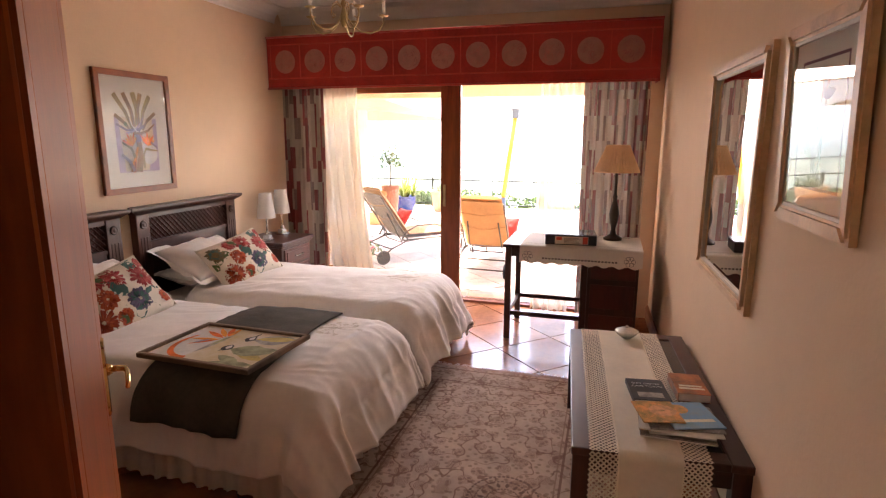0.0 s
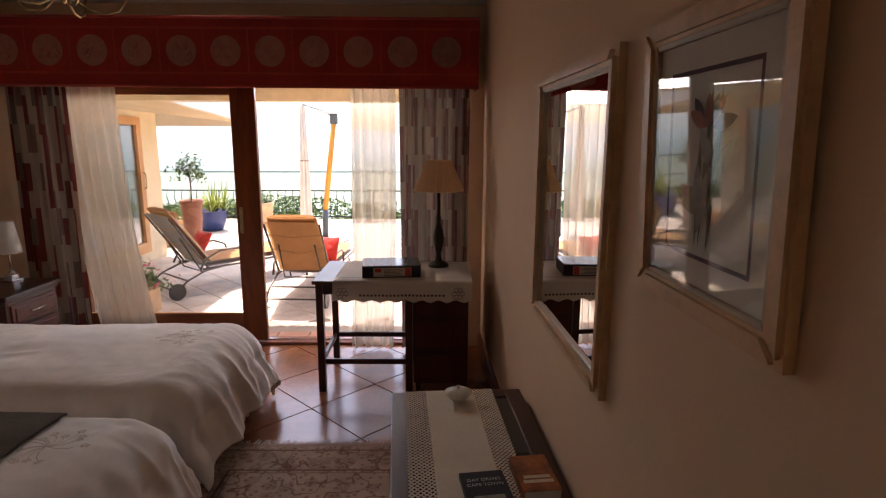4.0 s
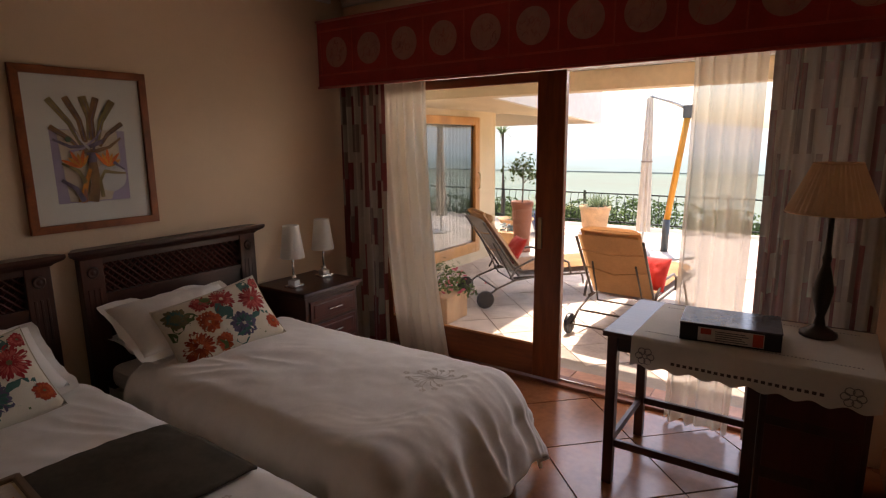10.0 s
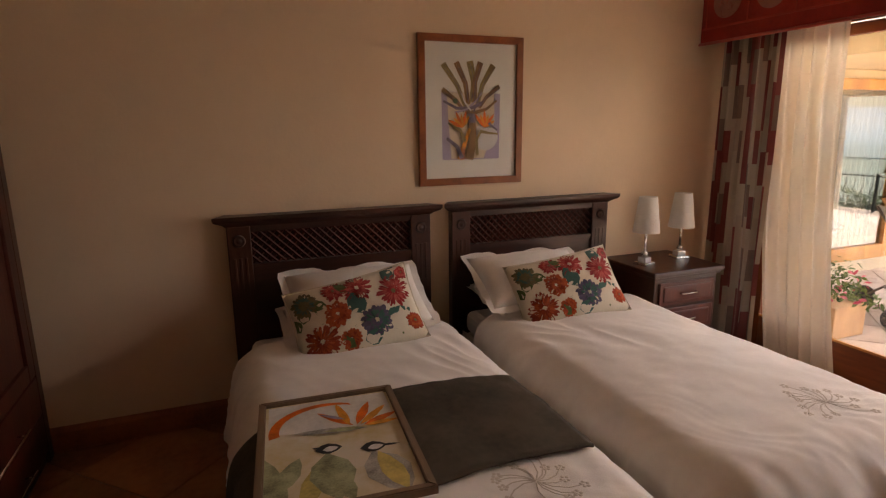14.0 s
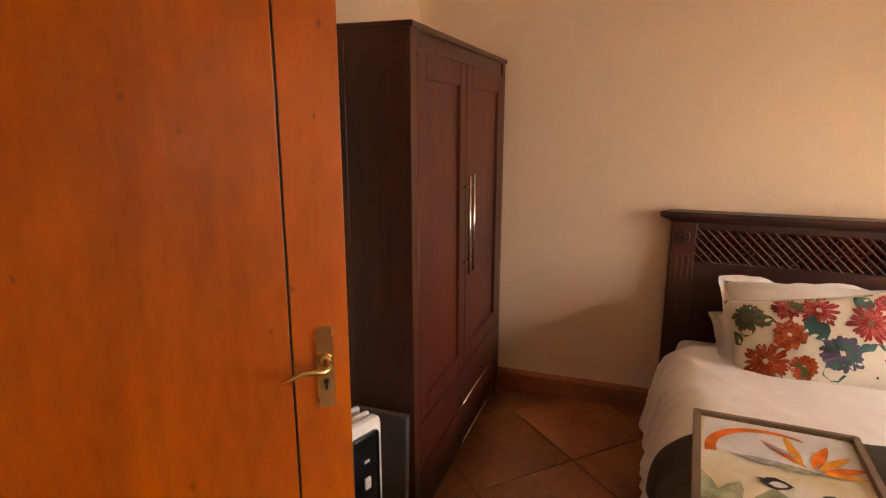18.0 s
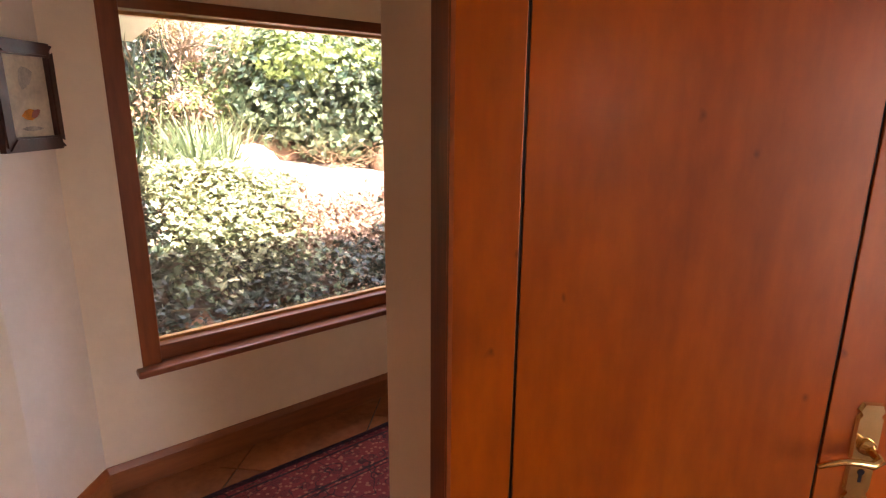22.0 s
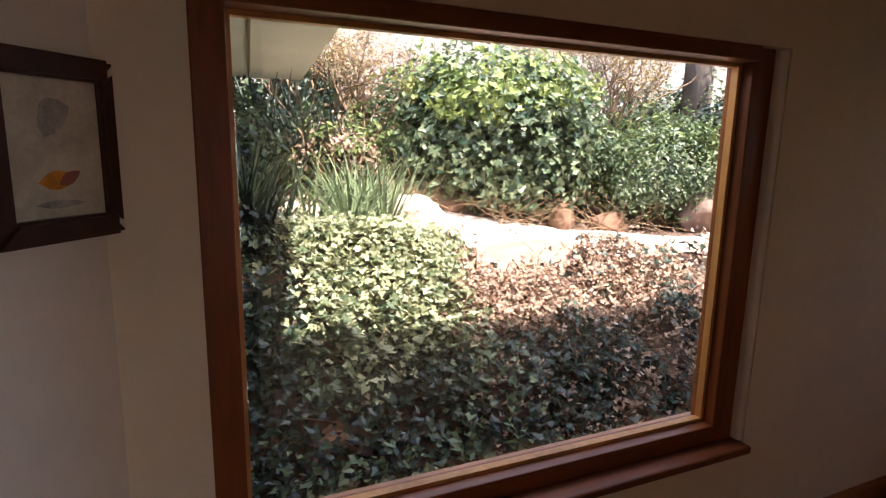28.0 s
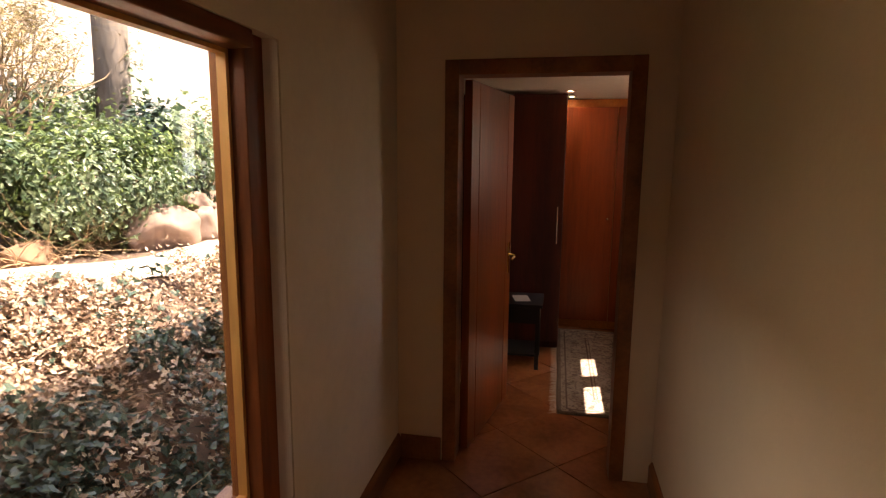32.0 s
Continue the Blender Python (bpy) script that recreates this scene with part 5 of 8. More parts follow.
bm = bmesh.new()
flat_poly(bm, [(-0.172, -0.255), (0.168, -0.255), (0.172, 0.095), (-0.175, 0.105)], 0.0084)
part("wash", bm, A_LILD, pic, "lilac watercolour wash")
bm = bmesh.new()
flat_poly(bm, [(-0.120, -0.250), (0.075, -0.250), (0.140, -0.05), (0.135, 0.10), (-0.145, 0.10), (-0.135, -0.06)], 0.0088)
part("wash", bm, A_TAN, pic, "tan watercolour wash")
part("sun_disc", disc(0.085, -0.135, 0.0091, 0.075, 28, axis="z"), A_SKY, pic)
zz = 0.0096
for x0, y0, x1, y1, w0, w1, c in ((-0.035, 0.02, -0.165, 0.245, 0.010, 0.016, A_OLV), (-0.020, 0.04, -0.090, 0.255, 0.012, 0.016, A_BRN), (0.000, 0.05, -0.012, 0.262, 0.012, 0.020, A_OLV), (0.018, 0.05, 0.052, 0.258, 0.012, 0.017, A_BRN), (0.035, 0.04, 0.128, 0.245, 0.010, 0.018, A_OLV), (0.045, 0.02, 0.165, 0.135, 0.008, 0.012, A_BRN), (-0.045, 0.0, -0.172, 0.115, 0.008, 0.013, A_BRN)):
    bend = 0.018 if x1 < 0 else -0.018
    stroke([(x0, y0), ((x0 + x1) / 2 + bend, (y0 + y1) / 2), (x1, y1)], w0, w1, zz, c, pic)
    stroke([(x0, y0 + 0.01), ((x0 + x1) / 2 + bend + 0.004, (y0 + y1) / 2), (x1 + 0.004, y1 - 0.012)], 0.0025, 0.001, zz + 0.0003, A_DUSK, pic)
    zz += 0.0004
for pts, w0, w1, c in (([(-0.165, 0.055), (-0.09, 0.018), (0.0, 0.020), (0.06, 0.045)], 0.006, 0.011, A_DUSK), ([(0.150, 0.060), (0.09, 0.015), (0.02, -0.005), (-0.04, 0.0)], 0.005, 0.013, A_BRN), ([(-0.10, -0.005), (-0.03, 0.012), (0.03, 0.062), (0.06, 0.10)], 0.006, 0.003, A_LILD), ([(-0.005, 0.005), (-0.045, 0.055), (-0.06, 0.095)], 0.006, 0.002, A_SKY), ([(0.01, 0.0), (0.035, 0.055), (0.045, 0.10)], 0.005, 0.002, A_DUSK), ([(0.0, -0.01), (0.0, -0.085)], 0.024, 0.020, A_DUSK)):
    stroke(pts, w0, w1, zz, c, pic)
    zz += 0.0004
for cx, cy, turn in ((-0.058, -0.085, 0.25), (0.072, -0.085, -0.2)):
    for k in range(6):
        a = 1.571 + turn + (k - 2.5) * 0.34
        bm = bmesh.new()
        flat_poly(bm, leaf_poly(cx, cy, 0.075 + 0.02 * (k % 2), 0.010, a), zz)
        part("petal_stroke", bm, A_OR if k % 2 else A_AMB, pic)
        zz += 0.0002
for pts, w0, w1, c in (([(-0.02, -0.255), (0.005, -0.16), (0.0, -0.06)], 0.026, 0.020, A_BRN), ([(-0.075, -0.255), (-0.045, -0.17), (-0.015, -0.09)], 0.016, 0.008, A_AMB), ([(-0.055, -0.255), (-0.050, -0.19)], 0.010, 0.006, A_ROSEP), ([(0.03, -0.235), (0.025, -0.15), (0.055, -0.10)], 0.010, 0.006, A_OLV), ([(-0.15, -0.14), (-0.09, -0.185), (-0.06, -0.25)], 0.008, 0.014, A_DUSK), ([(-0.14, -0.06), (-0.07, -0.10), (-0.045, -0.16)], 0.006, 0.012, A_OLV), ([(0.155, -0.12), (0.10, -0.115), (0.05, -0.105)], 0.004, 0.009, A_OLV), ([(0.150, -0.10), (0.115, -0.075), (0.10, -0.06)], 0.004, 0.009, A_DUSK)):
    stroke(pts, w0, w1, zz, c, pic)
    zz += 0.0003
part("dark_stroke", disc(-0.10, 0.055, zz, 0.014, 12, axis="z"), A_DKLEAF, pic)
gz = part("glazing", box(-0.27, 0.27, -0.355, 0.355, 0.0185, 0.0200), M_GLAZE, fp)
gz.visible_shadow = False


# ---- wardrobe ----
wd = thing("wardrobe", "dark mahogany two-door wardrobe with steel bar handles and drawers", "wardrobe", pose(0, 0, 0))
wx0, wx1, wy0, wy1, wz = -2.150, -0.926, 1.385, 1.830, 1.748
part("side_panel", box(wx1 - 0.055, wx1, wy0, wy1 - 0.002, 0.0, wz - 0.002, 0.003), M_DARK, wd)
part("side_panel", box(wx0, wx0 + 0.055, wy0, wy1 - 0.002, 0.0, wz - 0.002, 0.003), M_DARK, wd)
part("side_recess", box(wx1 - 0.002, wx1 + 0.003, wy0 + 0.0, wy0 + 0.22, 0.02, wz - 0.03, 0.002), M_DARK, wd)
part("top", box(wx0 - 0.004, wx1 + 0.004, wy0, wy1 + 0.006, wz - 0.002, wz + 0.018, 0.004), M_DARKX, wd)
part("head_rail", box(wx0 + 0.055, wx1 - 0.055, wy1 - 0.05, wy1 - 0.012, wz - 0.055, wz - 0.002), M_DARKX, wd)
part("back", box(wx0 + 0.055, wx1 - 0.055, wy0, wy0 + 0.012, 0.05, wz - 0.002), M_DARK, wd)
part("plinth", box(wx0 + 0.055, wx1 - 0.055, wy1 - 0.06, wy1 - 0.02, 0.0, 0.055), M_DARKX, wd)
mid = -1.500
for a, b, hx in ((mid + 0.002, wx1 - 0.057, mid + 0.030), (wx0 + 0.057, mid - 0.002, mid - 0.030)):
    y0, y1, z0, z1 = wy1 - 0.024, wy1 - 0.002, 0.425, wz - 0.058
    dr = part("door", box(a + 0.07, b - 0.07, y0, y1 - 0.014, z0 + 0.07, z1 - 0.07), M_WARD, wd, "panelled wardrobe door")
    part("stile", box(a, a + 0.075, y0, y1, z0, z1, 0.004), M_WARD, dr)
    part("stile", box(b - 0.075, b, y0, y1, z0, z1, 0.004), M_WARD, dr)
    part("rail", box(a + 0.075, b - 0.075, y0, y1 - 0.0005, z0, z0 + 0.075, 0.004), M_WARD, dr)
    part("rail", box(a + 0.075, b - 0.075, y0, y1 - 0.0005, z1 - 0.085, z1, 0.004), M_WARD, dr)
    hd = part("bar_handle", tube([(hx, y1 + 0.028, 0.855), (hx, y1 + 0.028, 1.260)], 0.006, 10), M_CHROME, dr, "long brushed steel bar handle", smooth=True)
    for z in (0.90, 1.215):
        part("handle_post", tube([(hx, y1 - 0.002, z), (hx, y1 + 0.028, z)], 0.004, 8), M_CHROME, hd, smooth=True)
for z0, z1 in ((0.245, 0.418), (0.060, 0.238)):
    dr = part("drawer", box(wx0 + 0.057, wx1 - 0.057, wy1 - 0.024, wy1 - 0.002, z0, z1, 0.004), M_WARD, wd, "wide wardrobe drawer")
    zz = (z0 + z1) / 2 - 0.035
    hd = part("bar_handle", tube([(-1.395, wy1 + 0.026, zz), (-1.825, wy1 + 0.026, zz)], 0.006, 10), M_CHROME, dr, "long brushed steel bar handle", smooth=True)
    for x in (-1.44, -1.78):
        part("handle_post", tube([(x, wy1 - 0.002, zz), (x, wy1 + 0.026, zz)], 0.004, 8), M_CHROME, hd, smooth=True)

# grey folded panel leaning on the wardrobe's side
ob = part("leaning_panel", box(-0.016, 0.016, -0.22, 0.22, 0, 0.50, 0.004), mat("grey_board", (0.07, 0.06, 0.055), 0.6, vary=0.15), m=pose(-0.860, 1.60, 0.002, 0, -4, 0))
tagged(ob, label="flat grey board leaning against the wardrobe's side", category="panel")

# ---- oil heater ----
ht = thing("oil_heater", "white oil-filled radiator heater with a black control panel", "heater", pose(-0.755, 1.555, 0.0, 0, 0, -110))
for k in range(6):
    bm = box(-0.010, 0.010, -0.11, 0.11, 0.09, 0.545, 0.009)
    part("fin", bm, M_WHITEP, ht, m=pose(0.20 - 0.046 * k - 0.14, 0, 0))
cb = part("control_box", box(-0.225, -0.165, -0.085, 0.085, 0.08, 0.575, 0.028, seg=3), M_WHITEP, ht, smooth=False)
bm = box(-0.232, -0.222, -0.052, 0.052, 0.20, 0.545, 0.012)
part("control_panel", bm, mat("glossy_black_panel", (0.012, 0.012, 0.014), 0.15), cb, "glossy black control panel")
part("dial", lathe([(0.022, 0.0), (0.020, 0.014), (0.0, 0.015)], 20), M_CHROME, cb, "grey thermostat dial", m=pose(-0.231, 0.0, 0.30, 0, -90, 0))
part("switch", box(-0.237, -0.230, -0.012, 0.012, 0.36, 0.40, 0.003), M_WHITEP, cb)
part("symbol", box(-0.2335, -0.2325, -0.010, 0.010, 0.45, 0.46), M_WHITEP, cb)
for z in (0.49, 0.50, 0.51):
    part("vent_slot", box(-0.21, -0.185, -0.0865, -0.0845, z - 0.17, z - 0.166), M_BLACK, cb)
for x in (-0.18, 0.05):
    ft = part("foot", box(x - 0.02, x + 0.02, -0.12, 0.12, 0.045, 0.09, 0.008), M_BLACK, ht)
    for s in (-1, 1):
        part("castor", lathe([(0.022, -0.008), (0.022, 0.008)], 14), M_BLACK, ft, m=pose(x, s * 0.10, 0.024, 90, 0, 0))
part("cable", tube([(-0.20, 0.085, 0.15), (-0.20, 0.13, 0.30), (-0.19, 0.12, 0.42), (-0.21, 0.10, 0.44)], 0.004, 6), M_WHITEP, ht, smooth=True)

# ---- low table with its runner, books and dish ----
LT = pose(1.043, 3.367, 0, 0, 0, 4.2) @ pose(-0.9875, -3.2525, 0)    # the table stands a little askew
lt = thing("low_table", "dark mahogany low table along the wall with a lace runner", "table", LT)
bx0, bx1, by0, by1, bz = 0.690, 1.285, 2.615, 3.890, 0.470
part("top_frame", box(bx0, bx0 + 0.075, by0, by1, bz - 0.030, bz, 0.005), M_DARKY, lt)
part("top_frame", box(bx1 - 0.075, bx1, by0, by1, bz - 0.030, bz, 0.005), M_DARKY, lt)
part("top_frame", box(bx0 + 0.075, bx1 - 0.075, by0, by0 + 0.075, bz - 0.030, bz, 0.004), M_DARKX, lt)
part("top_frame", box(bx0 + 0.075, bx1 - 0.075, by1 - 0.075, by1, bz - 0.030, bz, 0.004), M_DARKX, lt)
part("glass_inset", box(bx0 + 0.075, bx1 - 0.075, by0 + 0.075, by1 - 0.075, bz - 0.022, bz - 0.006), mat("smoked_glass_top", (0.035, 0.032, 0.030), 0.08), lt, "dark glass inset")
for y in (by0 + 0.02, by1 - 0.045):
    part("apron", box(bx0 + 0.06, bx1 - 0.06, y, y + 0.022, bz - 0.10, bz - 0.030), M_DARKX, lt)
for x in (bx0 + 0.015, bx1 - 0.037):
    part("apron", box(x, x + 0.022, by0 + 0.06, by1 - 0.06, bz - 0.10, bz - 0.030), M_DARKY, lt)
for x in (bx0 + 0.005, bx1 - 0.065):
    for y in (by0 + 0.005, by1 - 0.065):
        part("leg", box(x, x + 0.060, y, y + 0.060, 0.0, bz - 0.030, 0.004), M_DARK, lt)

rx0, rx1, ri0, ri1 = 0.752, 1.150, 0.850, 1.060
run = thing("table_runner", "ivory satin runner with wide crocheted lace borders on the low table", "table runner", LT)


def runner_strip(x0, x1):
    def fn(u, v):
        s = v * 1.56
        y = by1 - 0.005 - s
        z = bz + 0.0035
        if y < by0:
            e = by0 - y
            y, z = by0 - min(e, 0.006) - 0.003, z - max(0.0, e - 0.004)
        fold = 0.004 * max(0.0, noise.noise(Vector((y * 7.0, 0.4, 2.0)))) + 0.002 * noise.noise(Vector((y * 3, u * 2, 5)))
        return (x0 + (x1 - x0) * u, y, z + (fold if z >= bz else 0))
    return fn


part("satin_centre", sheet(runner_strip(ri0, ri1), 6, 80), M_RUNNER, run, smooth=True)
# lace: rows of small crocheted rings
ring_me = None
lace = bmesh.new()
for side0, side1 in ((rx0, ri0), (ri1, rx1)):
    nx, ny = 5, 78
    f = runner_strip(side0, side1)
    for i in range(nx):
        for j in range(ny):
            u, v = (i + 0.5 + (0.5 if j % 2 else 0) * 0.0) / nx, (j + 0.5) / ny
            c = Vector(f(u, v))
            hang = c.z < bz - 0.001
            vs_o, vs_i = [], []
            for k in range(8):
                a = math.pi / 4 * k
                ro, ri2 = (0.0126, 0.0045) if k % 2 == 0 else (0.0098, 0.0042)
                if hang:
                    d = lambda r: Vector((r * math.cos(a), 0, r * math.sin(a)))
                else:
                    d = lambda r: Vector((r * math.cos(a), r * math.sin(a), 0))
                vs_o.append(lace.verts.new(c + d(ro)))
                vs_i.append(lace.verts.new(c + d(ri2)))
            for k in range(8):
                l = (k + 1) % 8
                lace.faces.new((vs_o[k], vs_o[l], vs_i[l], vs_i[k]))
part("lace_border", lace, M_LACE, run, "crocheted lace border", kind="stuff")
for x in (ri0, ri1):
    part("seam", tube([runner_strip(x, x)(0, q / 40) for q in range(41)], 0.003, 5), M_LACE, run)


def book(x, y, z, w, h, t, rz, cover, label, name="book", pages=True):
    bk = thing(name, label, "book", LT @ pose(x, y, z, 0, 0, rz), "books on the low table")
    part("pages", box(-w / 2 + 0.003, w / 2 - 0.002, -h / 2 + 0.003, h / 2 - 0.003, 0.002, t - 0.002), M_PAPER, bk)
    cv = part("cover", box(-w / 2, w / 2, -h / 2, h / 2, t - 0.002, t, 0.0008), cover, bk)
    part("back_cover", box(-w / 2, w / 2, -h / 2, h / 2, 0.0, 0.002), cover, bk)
    part("spine", box(-w / 2 - 0.001, -w / 2 + 0.0015, -h / 2, h / 2, 0.0, t), cover, bk)
    return cv, t


def text(body, size, m, material, parent, name="lettering"):
    cu = bpy.data.curves.new(name, "FONT")
    cu.body, cu.size, cu.align_x, cu.align_y, cu.extrude = body, size, "CENTER", "CENTER", 0.0003
    cu.materials.append(material)
    tmp = bpy.data.objects.new(name, cu)
    me = bpy.data.meshes.new_from_object(tmp)
    bpy.data.objects.remove(tmp)
    ob = new(name, me)
    ob.parent = parent
    ob.matrix_basis = m
    return ob


K_NAVY = mat("navy_print", (0.02, 0.03, 0.045), 0.35, vary=0.2)
K_FIRE = mat("orange_brown_print", (0.35, 0.11, 0.03), 0.35, vary=0.5, scale=18, second=(0.06, 0.02, 0.02))
K_BLUE = mat("sky_blue_print", (0.15, 0.33, 0.52), 0.3, vary=0.3, scale=14, second=(0.30, 0.42, 0.5))
K_PEACH = mat("peach_photo_print", (0.62, 0.28, 0.10), 0.3, vary=0.5, scale=22, second=(0.22, 0.20, 0.06))
K_TEXT = mat("pale_blue_ink", (0.55, 0.62, 0.66), 0.5)
K_CREAM = mat("cream_ink", (0.75, 0.70, 0.58), 0.5)
cv, t = book(1.005, 3.09, bz + 0.010, 0.148, 0.205, 0.020, 4, K_NAVY, "dark blue paperback guide lying on the lace runner")
text("DAY DRIVES", 0.021, pose(0, 0.055, t + 0.0002), K_TEXT, cv)
text("CAPE TOWN", 0.021, pose(0, 0.028, t + 0.0002), K_TEXT, cv)
part("photo_band", box(-0.05, 0.05, -0.075, -0.03, t, t + 0.0006), mat("grey_photo", (0.30, 0.30, 0.28), 0.4, vary=0.3, scale=30), cv)
cv, t = book(1.175, 3.15, bz + 0.010, 0.125, 0.205, 0.036, 2, K_FIRE, "thick orange and brown paperback novel on the runner")
for z, w in ((0.055, 0.09), (0.030, 0.10)):
    part("title_bar", box(-w / 2, w / 2, z - 0.40 * 0.2 - 0.008, z - 0.40 * 0.2 + 0.008, t, t + 0.0006), K_CREAM, cv)
rg = random.Random(4)
z = bz + 0.010
K_GREYC = mat("grey_magazine_print", (0.34, 0.30, 0.27), 0.35, vary=0.4, scale=16)
for k in range(6):
    c = [M_PAPER, K_GREYC, M_PAPER, K_PEACH, M_PAPER, K_GREYC][k]
    cv, t = book(1.075 + rg.uniform(-0.014, 0.014), 2.825 + rg.uniform(-0.014, 0.014), z, 0.255, 0.195, 0.0055, rg.uniform(-12, 8), c, "glossy magazine in a loose stack on the runner", "magazine")
    z += 0.0060
cv, t = book(1.115, 2.850, z, 0.185, 0.200, 0.0045, 14, K_BLUE, "sky-blue glossy magazine on top of the stack", "magazine")
part("title_bar", box(-0.06, 0.075, -0.055, -0.035, t, t + 0.0005), K_CREAM, cv)
part("photo_disc", disc(-0.02, 0.045, t + 0.0004, 0.036, 20, axis="z"), K_PEACH, cv)
z += 0.005
cv, t = book(1.005, 2.845, z, 0.150, 0.165, 0.004, 10, K_PEACH, "small magazine with a peach flower photograph on the stack", "magazine")
for k in range(9):
    a = k * 0.7
    part("photo_petal", disc(0.02 + 0.03 * math.cos(a), 0.005 + 0.025 * math.sin(a), t + 0.0005 + 0.0001 * k, 0.022, 10, axis="z"), mat("peach_petal", (0.78, 0.42, 0.22), 0.4, vary=0.2, scale=40) if k == 0 else bpy.data.materials["peach_petal"], cv)
dish = thing("lidded_dish", "small porcelain lidded trinket dish on the lace runner", "dish", LT @ pose(0.985, 3.775, bz + 0.0085))
M_PORC = mat("glazed_porcelain", (0.72, 0.70, 0.64), 0.12, vary=0.12, scale=30)
part("bowl", lathe([(0.022, 0.0), (0.026, 0.004), (0.040, 0.014), (0.055, 0.028), (0.060, 0.036), (0.055, 0.036), (0.0, 0.030)], 28), M_PORC, dish, smooth=True)
part("foot_ring", lathe([(0.024, 0.0), (0.024, 0.003), (0.018, 0.003)], 20), M_PORC, dish)
lid = part("lid", lathe([(0.062, 0.037), (0.058, 0.042), (0.035, 0.052), (0.010, 0.056), (0.0, 0.057)], 28, wobble=lambda k: 1 + 0.02 * (k % 2)), M_PORC, dish, smooth=True)
part("knob", lathe([(0.005, 0.056), (0.009, 0.062), (0.007, 0.068), (0.0, 0.070)], 12), M_PORC, lid, smooth=True)

# ---- writing table by the terrace door ----
tb = thing("writing_table", "dark wooden writing table with a drawer pedestal by the terrace door", "table", pose(0, 0, 0))
tx0, tx1, ty0, ty1, tz = 0.125, 1.115, 4.960, 5.560, 0.745
part("tabletop", box(tx0, tx1, ty0, ty1, tz - 0.024, tz, 0.004), M_DARKX, tb)
part("apron", box(tx0 + 0.04, 0.73, ty0 + 0.035, ty0 + 0.053, tz - 0.095, tz - 0.024), M_DARKX, tb)
part("apron", box(tx0 + 0.04, 0.73, ty1 - 0.053, ty1 - 0.035, tz - 0.095, tz - 0.024), M_DARKX, tb)
part("apron", box(tx0 + 0.028, tx0 + 0.046, ty0 + 0.06, ty1 - 0.06, tz - 0.095, tz - 0.024), M_DARKY, tb)
for x in (tx0 + 0.018, 0.705):
    for y in (ty0 + 0.018, ty1 - 0.066):
        bm = box(x, x + 0.045, y, y + 0.045, 0.0, tz - 0.024, 0.003)
        part("leg", bm, M_DARK, tb)
for y in (ty0 + 0.032, ty1 - 0.052):
    part("stretcher", box(tx0 + 0.063, 0.705, y, y + 0.020, 0.185, 0.220, 0.002), M_DARKX, tb)
part("stretcher", box(tx0 + 0.030, tx0 + 0.050, ty0 + 0.063, ty1 - 0.066, 0.185, 0.220, 0.002), M_DARKY, tb)
pd = part("pedestal", box(0.755, tx1 - 0.010, ty0 + 0.025, ty1 - 0.02, 0.06, tz - 0.026, 0.003), M_DARK, tb)
for z0 in (0.07, 0.30, 0.52):
    part("pedestal_panel", box(0.775, tx1 - 0.03, ty0 + 0.018, ty0 + 0.026, z0, z0 + 0.18, 0.003), M_WARD, pd)
for x in (0.77, tx1 - 0.05):
    for y in (ty0 + 0.04, ty1 - 0.06):
        part("foot", box(x, x + 0.03, y, y + 0.03, 0.0, 0.06), M_DARK, tb)

cl = thing("lace_tablecloth", "white cutwork tablecloth with a scalloped embroidered hem", "tablecloth", pose(0, 0, 0))


def cloth_fn(u, v):
    x = 0.255 + u * (tx1 + 0.010 - 0.255)
    s = v * 0.70
    y = ty1 - 0.03 - s
    z = tz + 0.003
    drop = 0.0
    if y < ty0 - 0.002:
        e = ty0 - 0.002 - y
        y, drop = ty0 - 0.004 - 0.012 * e / 0.12 - 0.010 * noise.noise(Vector((x * 9, 0, 1))) * e / 0.12, e
        drop += 0.008 * math.sin(x * 60) * (v > 0.985)
    return (x, y, z - drop + 0.0015 * noise.noise(Vector((x * 8, y * 8, 0))) * (drop == 0))


part("cloth", sheet(cloth_fn, 90, 50), cloth_mat("white_cutwork_linen", (0.76, 0.72, 0.66), through_light=0.15, vary=0.04), cl, smooth=True)
# Dark blocks on the hem paint in the shade inside cut-out openings.
bm = bmesh.new()
for k in range(23):
    c = Vector(cloth_fn(0.20 + k * 0.027, 0.945))
    box(c.x - 0.007, c.x + 0.007, c.y - 0.004, c.y - 0.002, c.z - 0.006, c.z + 0.006, bm=bm)
part("cutwork_row", bm, mat("shadowed_cutwork", (0.10, 0.08, 0.07), 0.9), cl, "row of dark blocks drawn as shaded cut-out openings")
bm = bmesh.new()
for cu_ in (0.07, 0.90):
    for k in range(6):
        a = k * 1.05
        c = Vector(cloth_fn(cu_, 0.93))
        for q in range(8):
            b0, b1 = q * 0.785, (q + 1) * 0.785
            p = lambda b: (c.x + 0.024 * math.cos(a) + 0.015 * math.cos(b), c.y - 0.0035, c.z + 0.024 * math.sin(a) + 0.015 * math.sin(b))
            tube([p(b0), p(b1)], 0.0016, 4, bm=bm)
part("embroidery", bm, mat("grey_thread", (0.22, 0.20, 0.19), 0.9), cl)
bm = bmesh.new()
for k in range(60):
    for (x0, y0, x1, y1) in ((0.29, ty0 + 0.08, 1.07, ty0 + 0.08), (0.29, ty1 - 0.10, 1.07, ty1 - 0.10)):
        x = x0 + (x1 - x0) * k / 60
        box(x, x + 0.006, y0 - 0.003, y0 + 0.003, tz + 0.0045, tz + 0.0055, bm=bm)
part("stitching", bm, mat("grey_thread_top", (0.28, 0.25, 0.23), 0.9), cl)

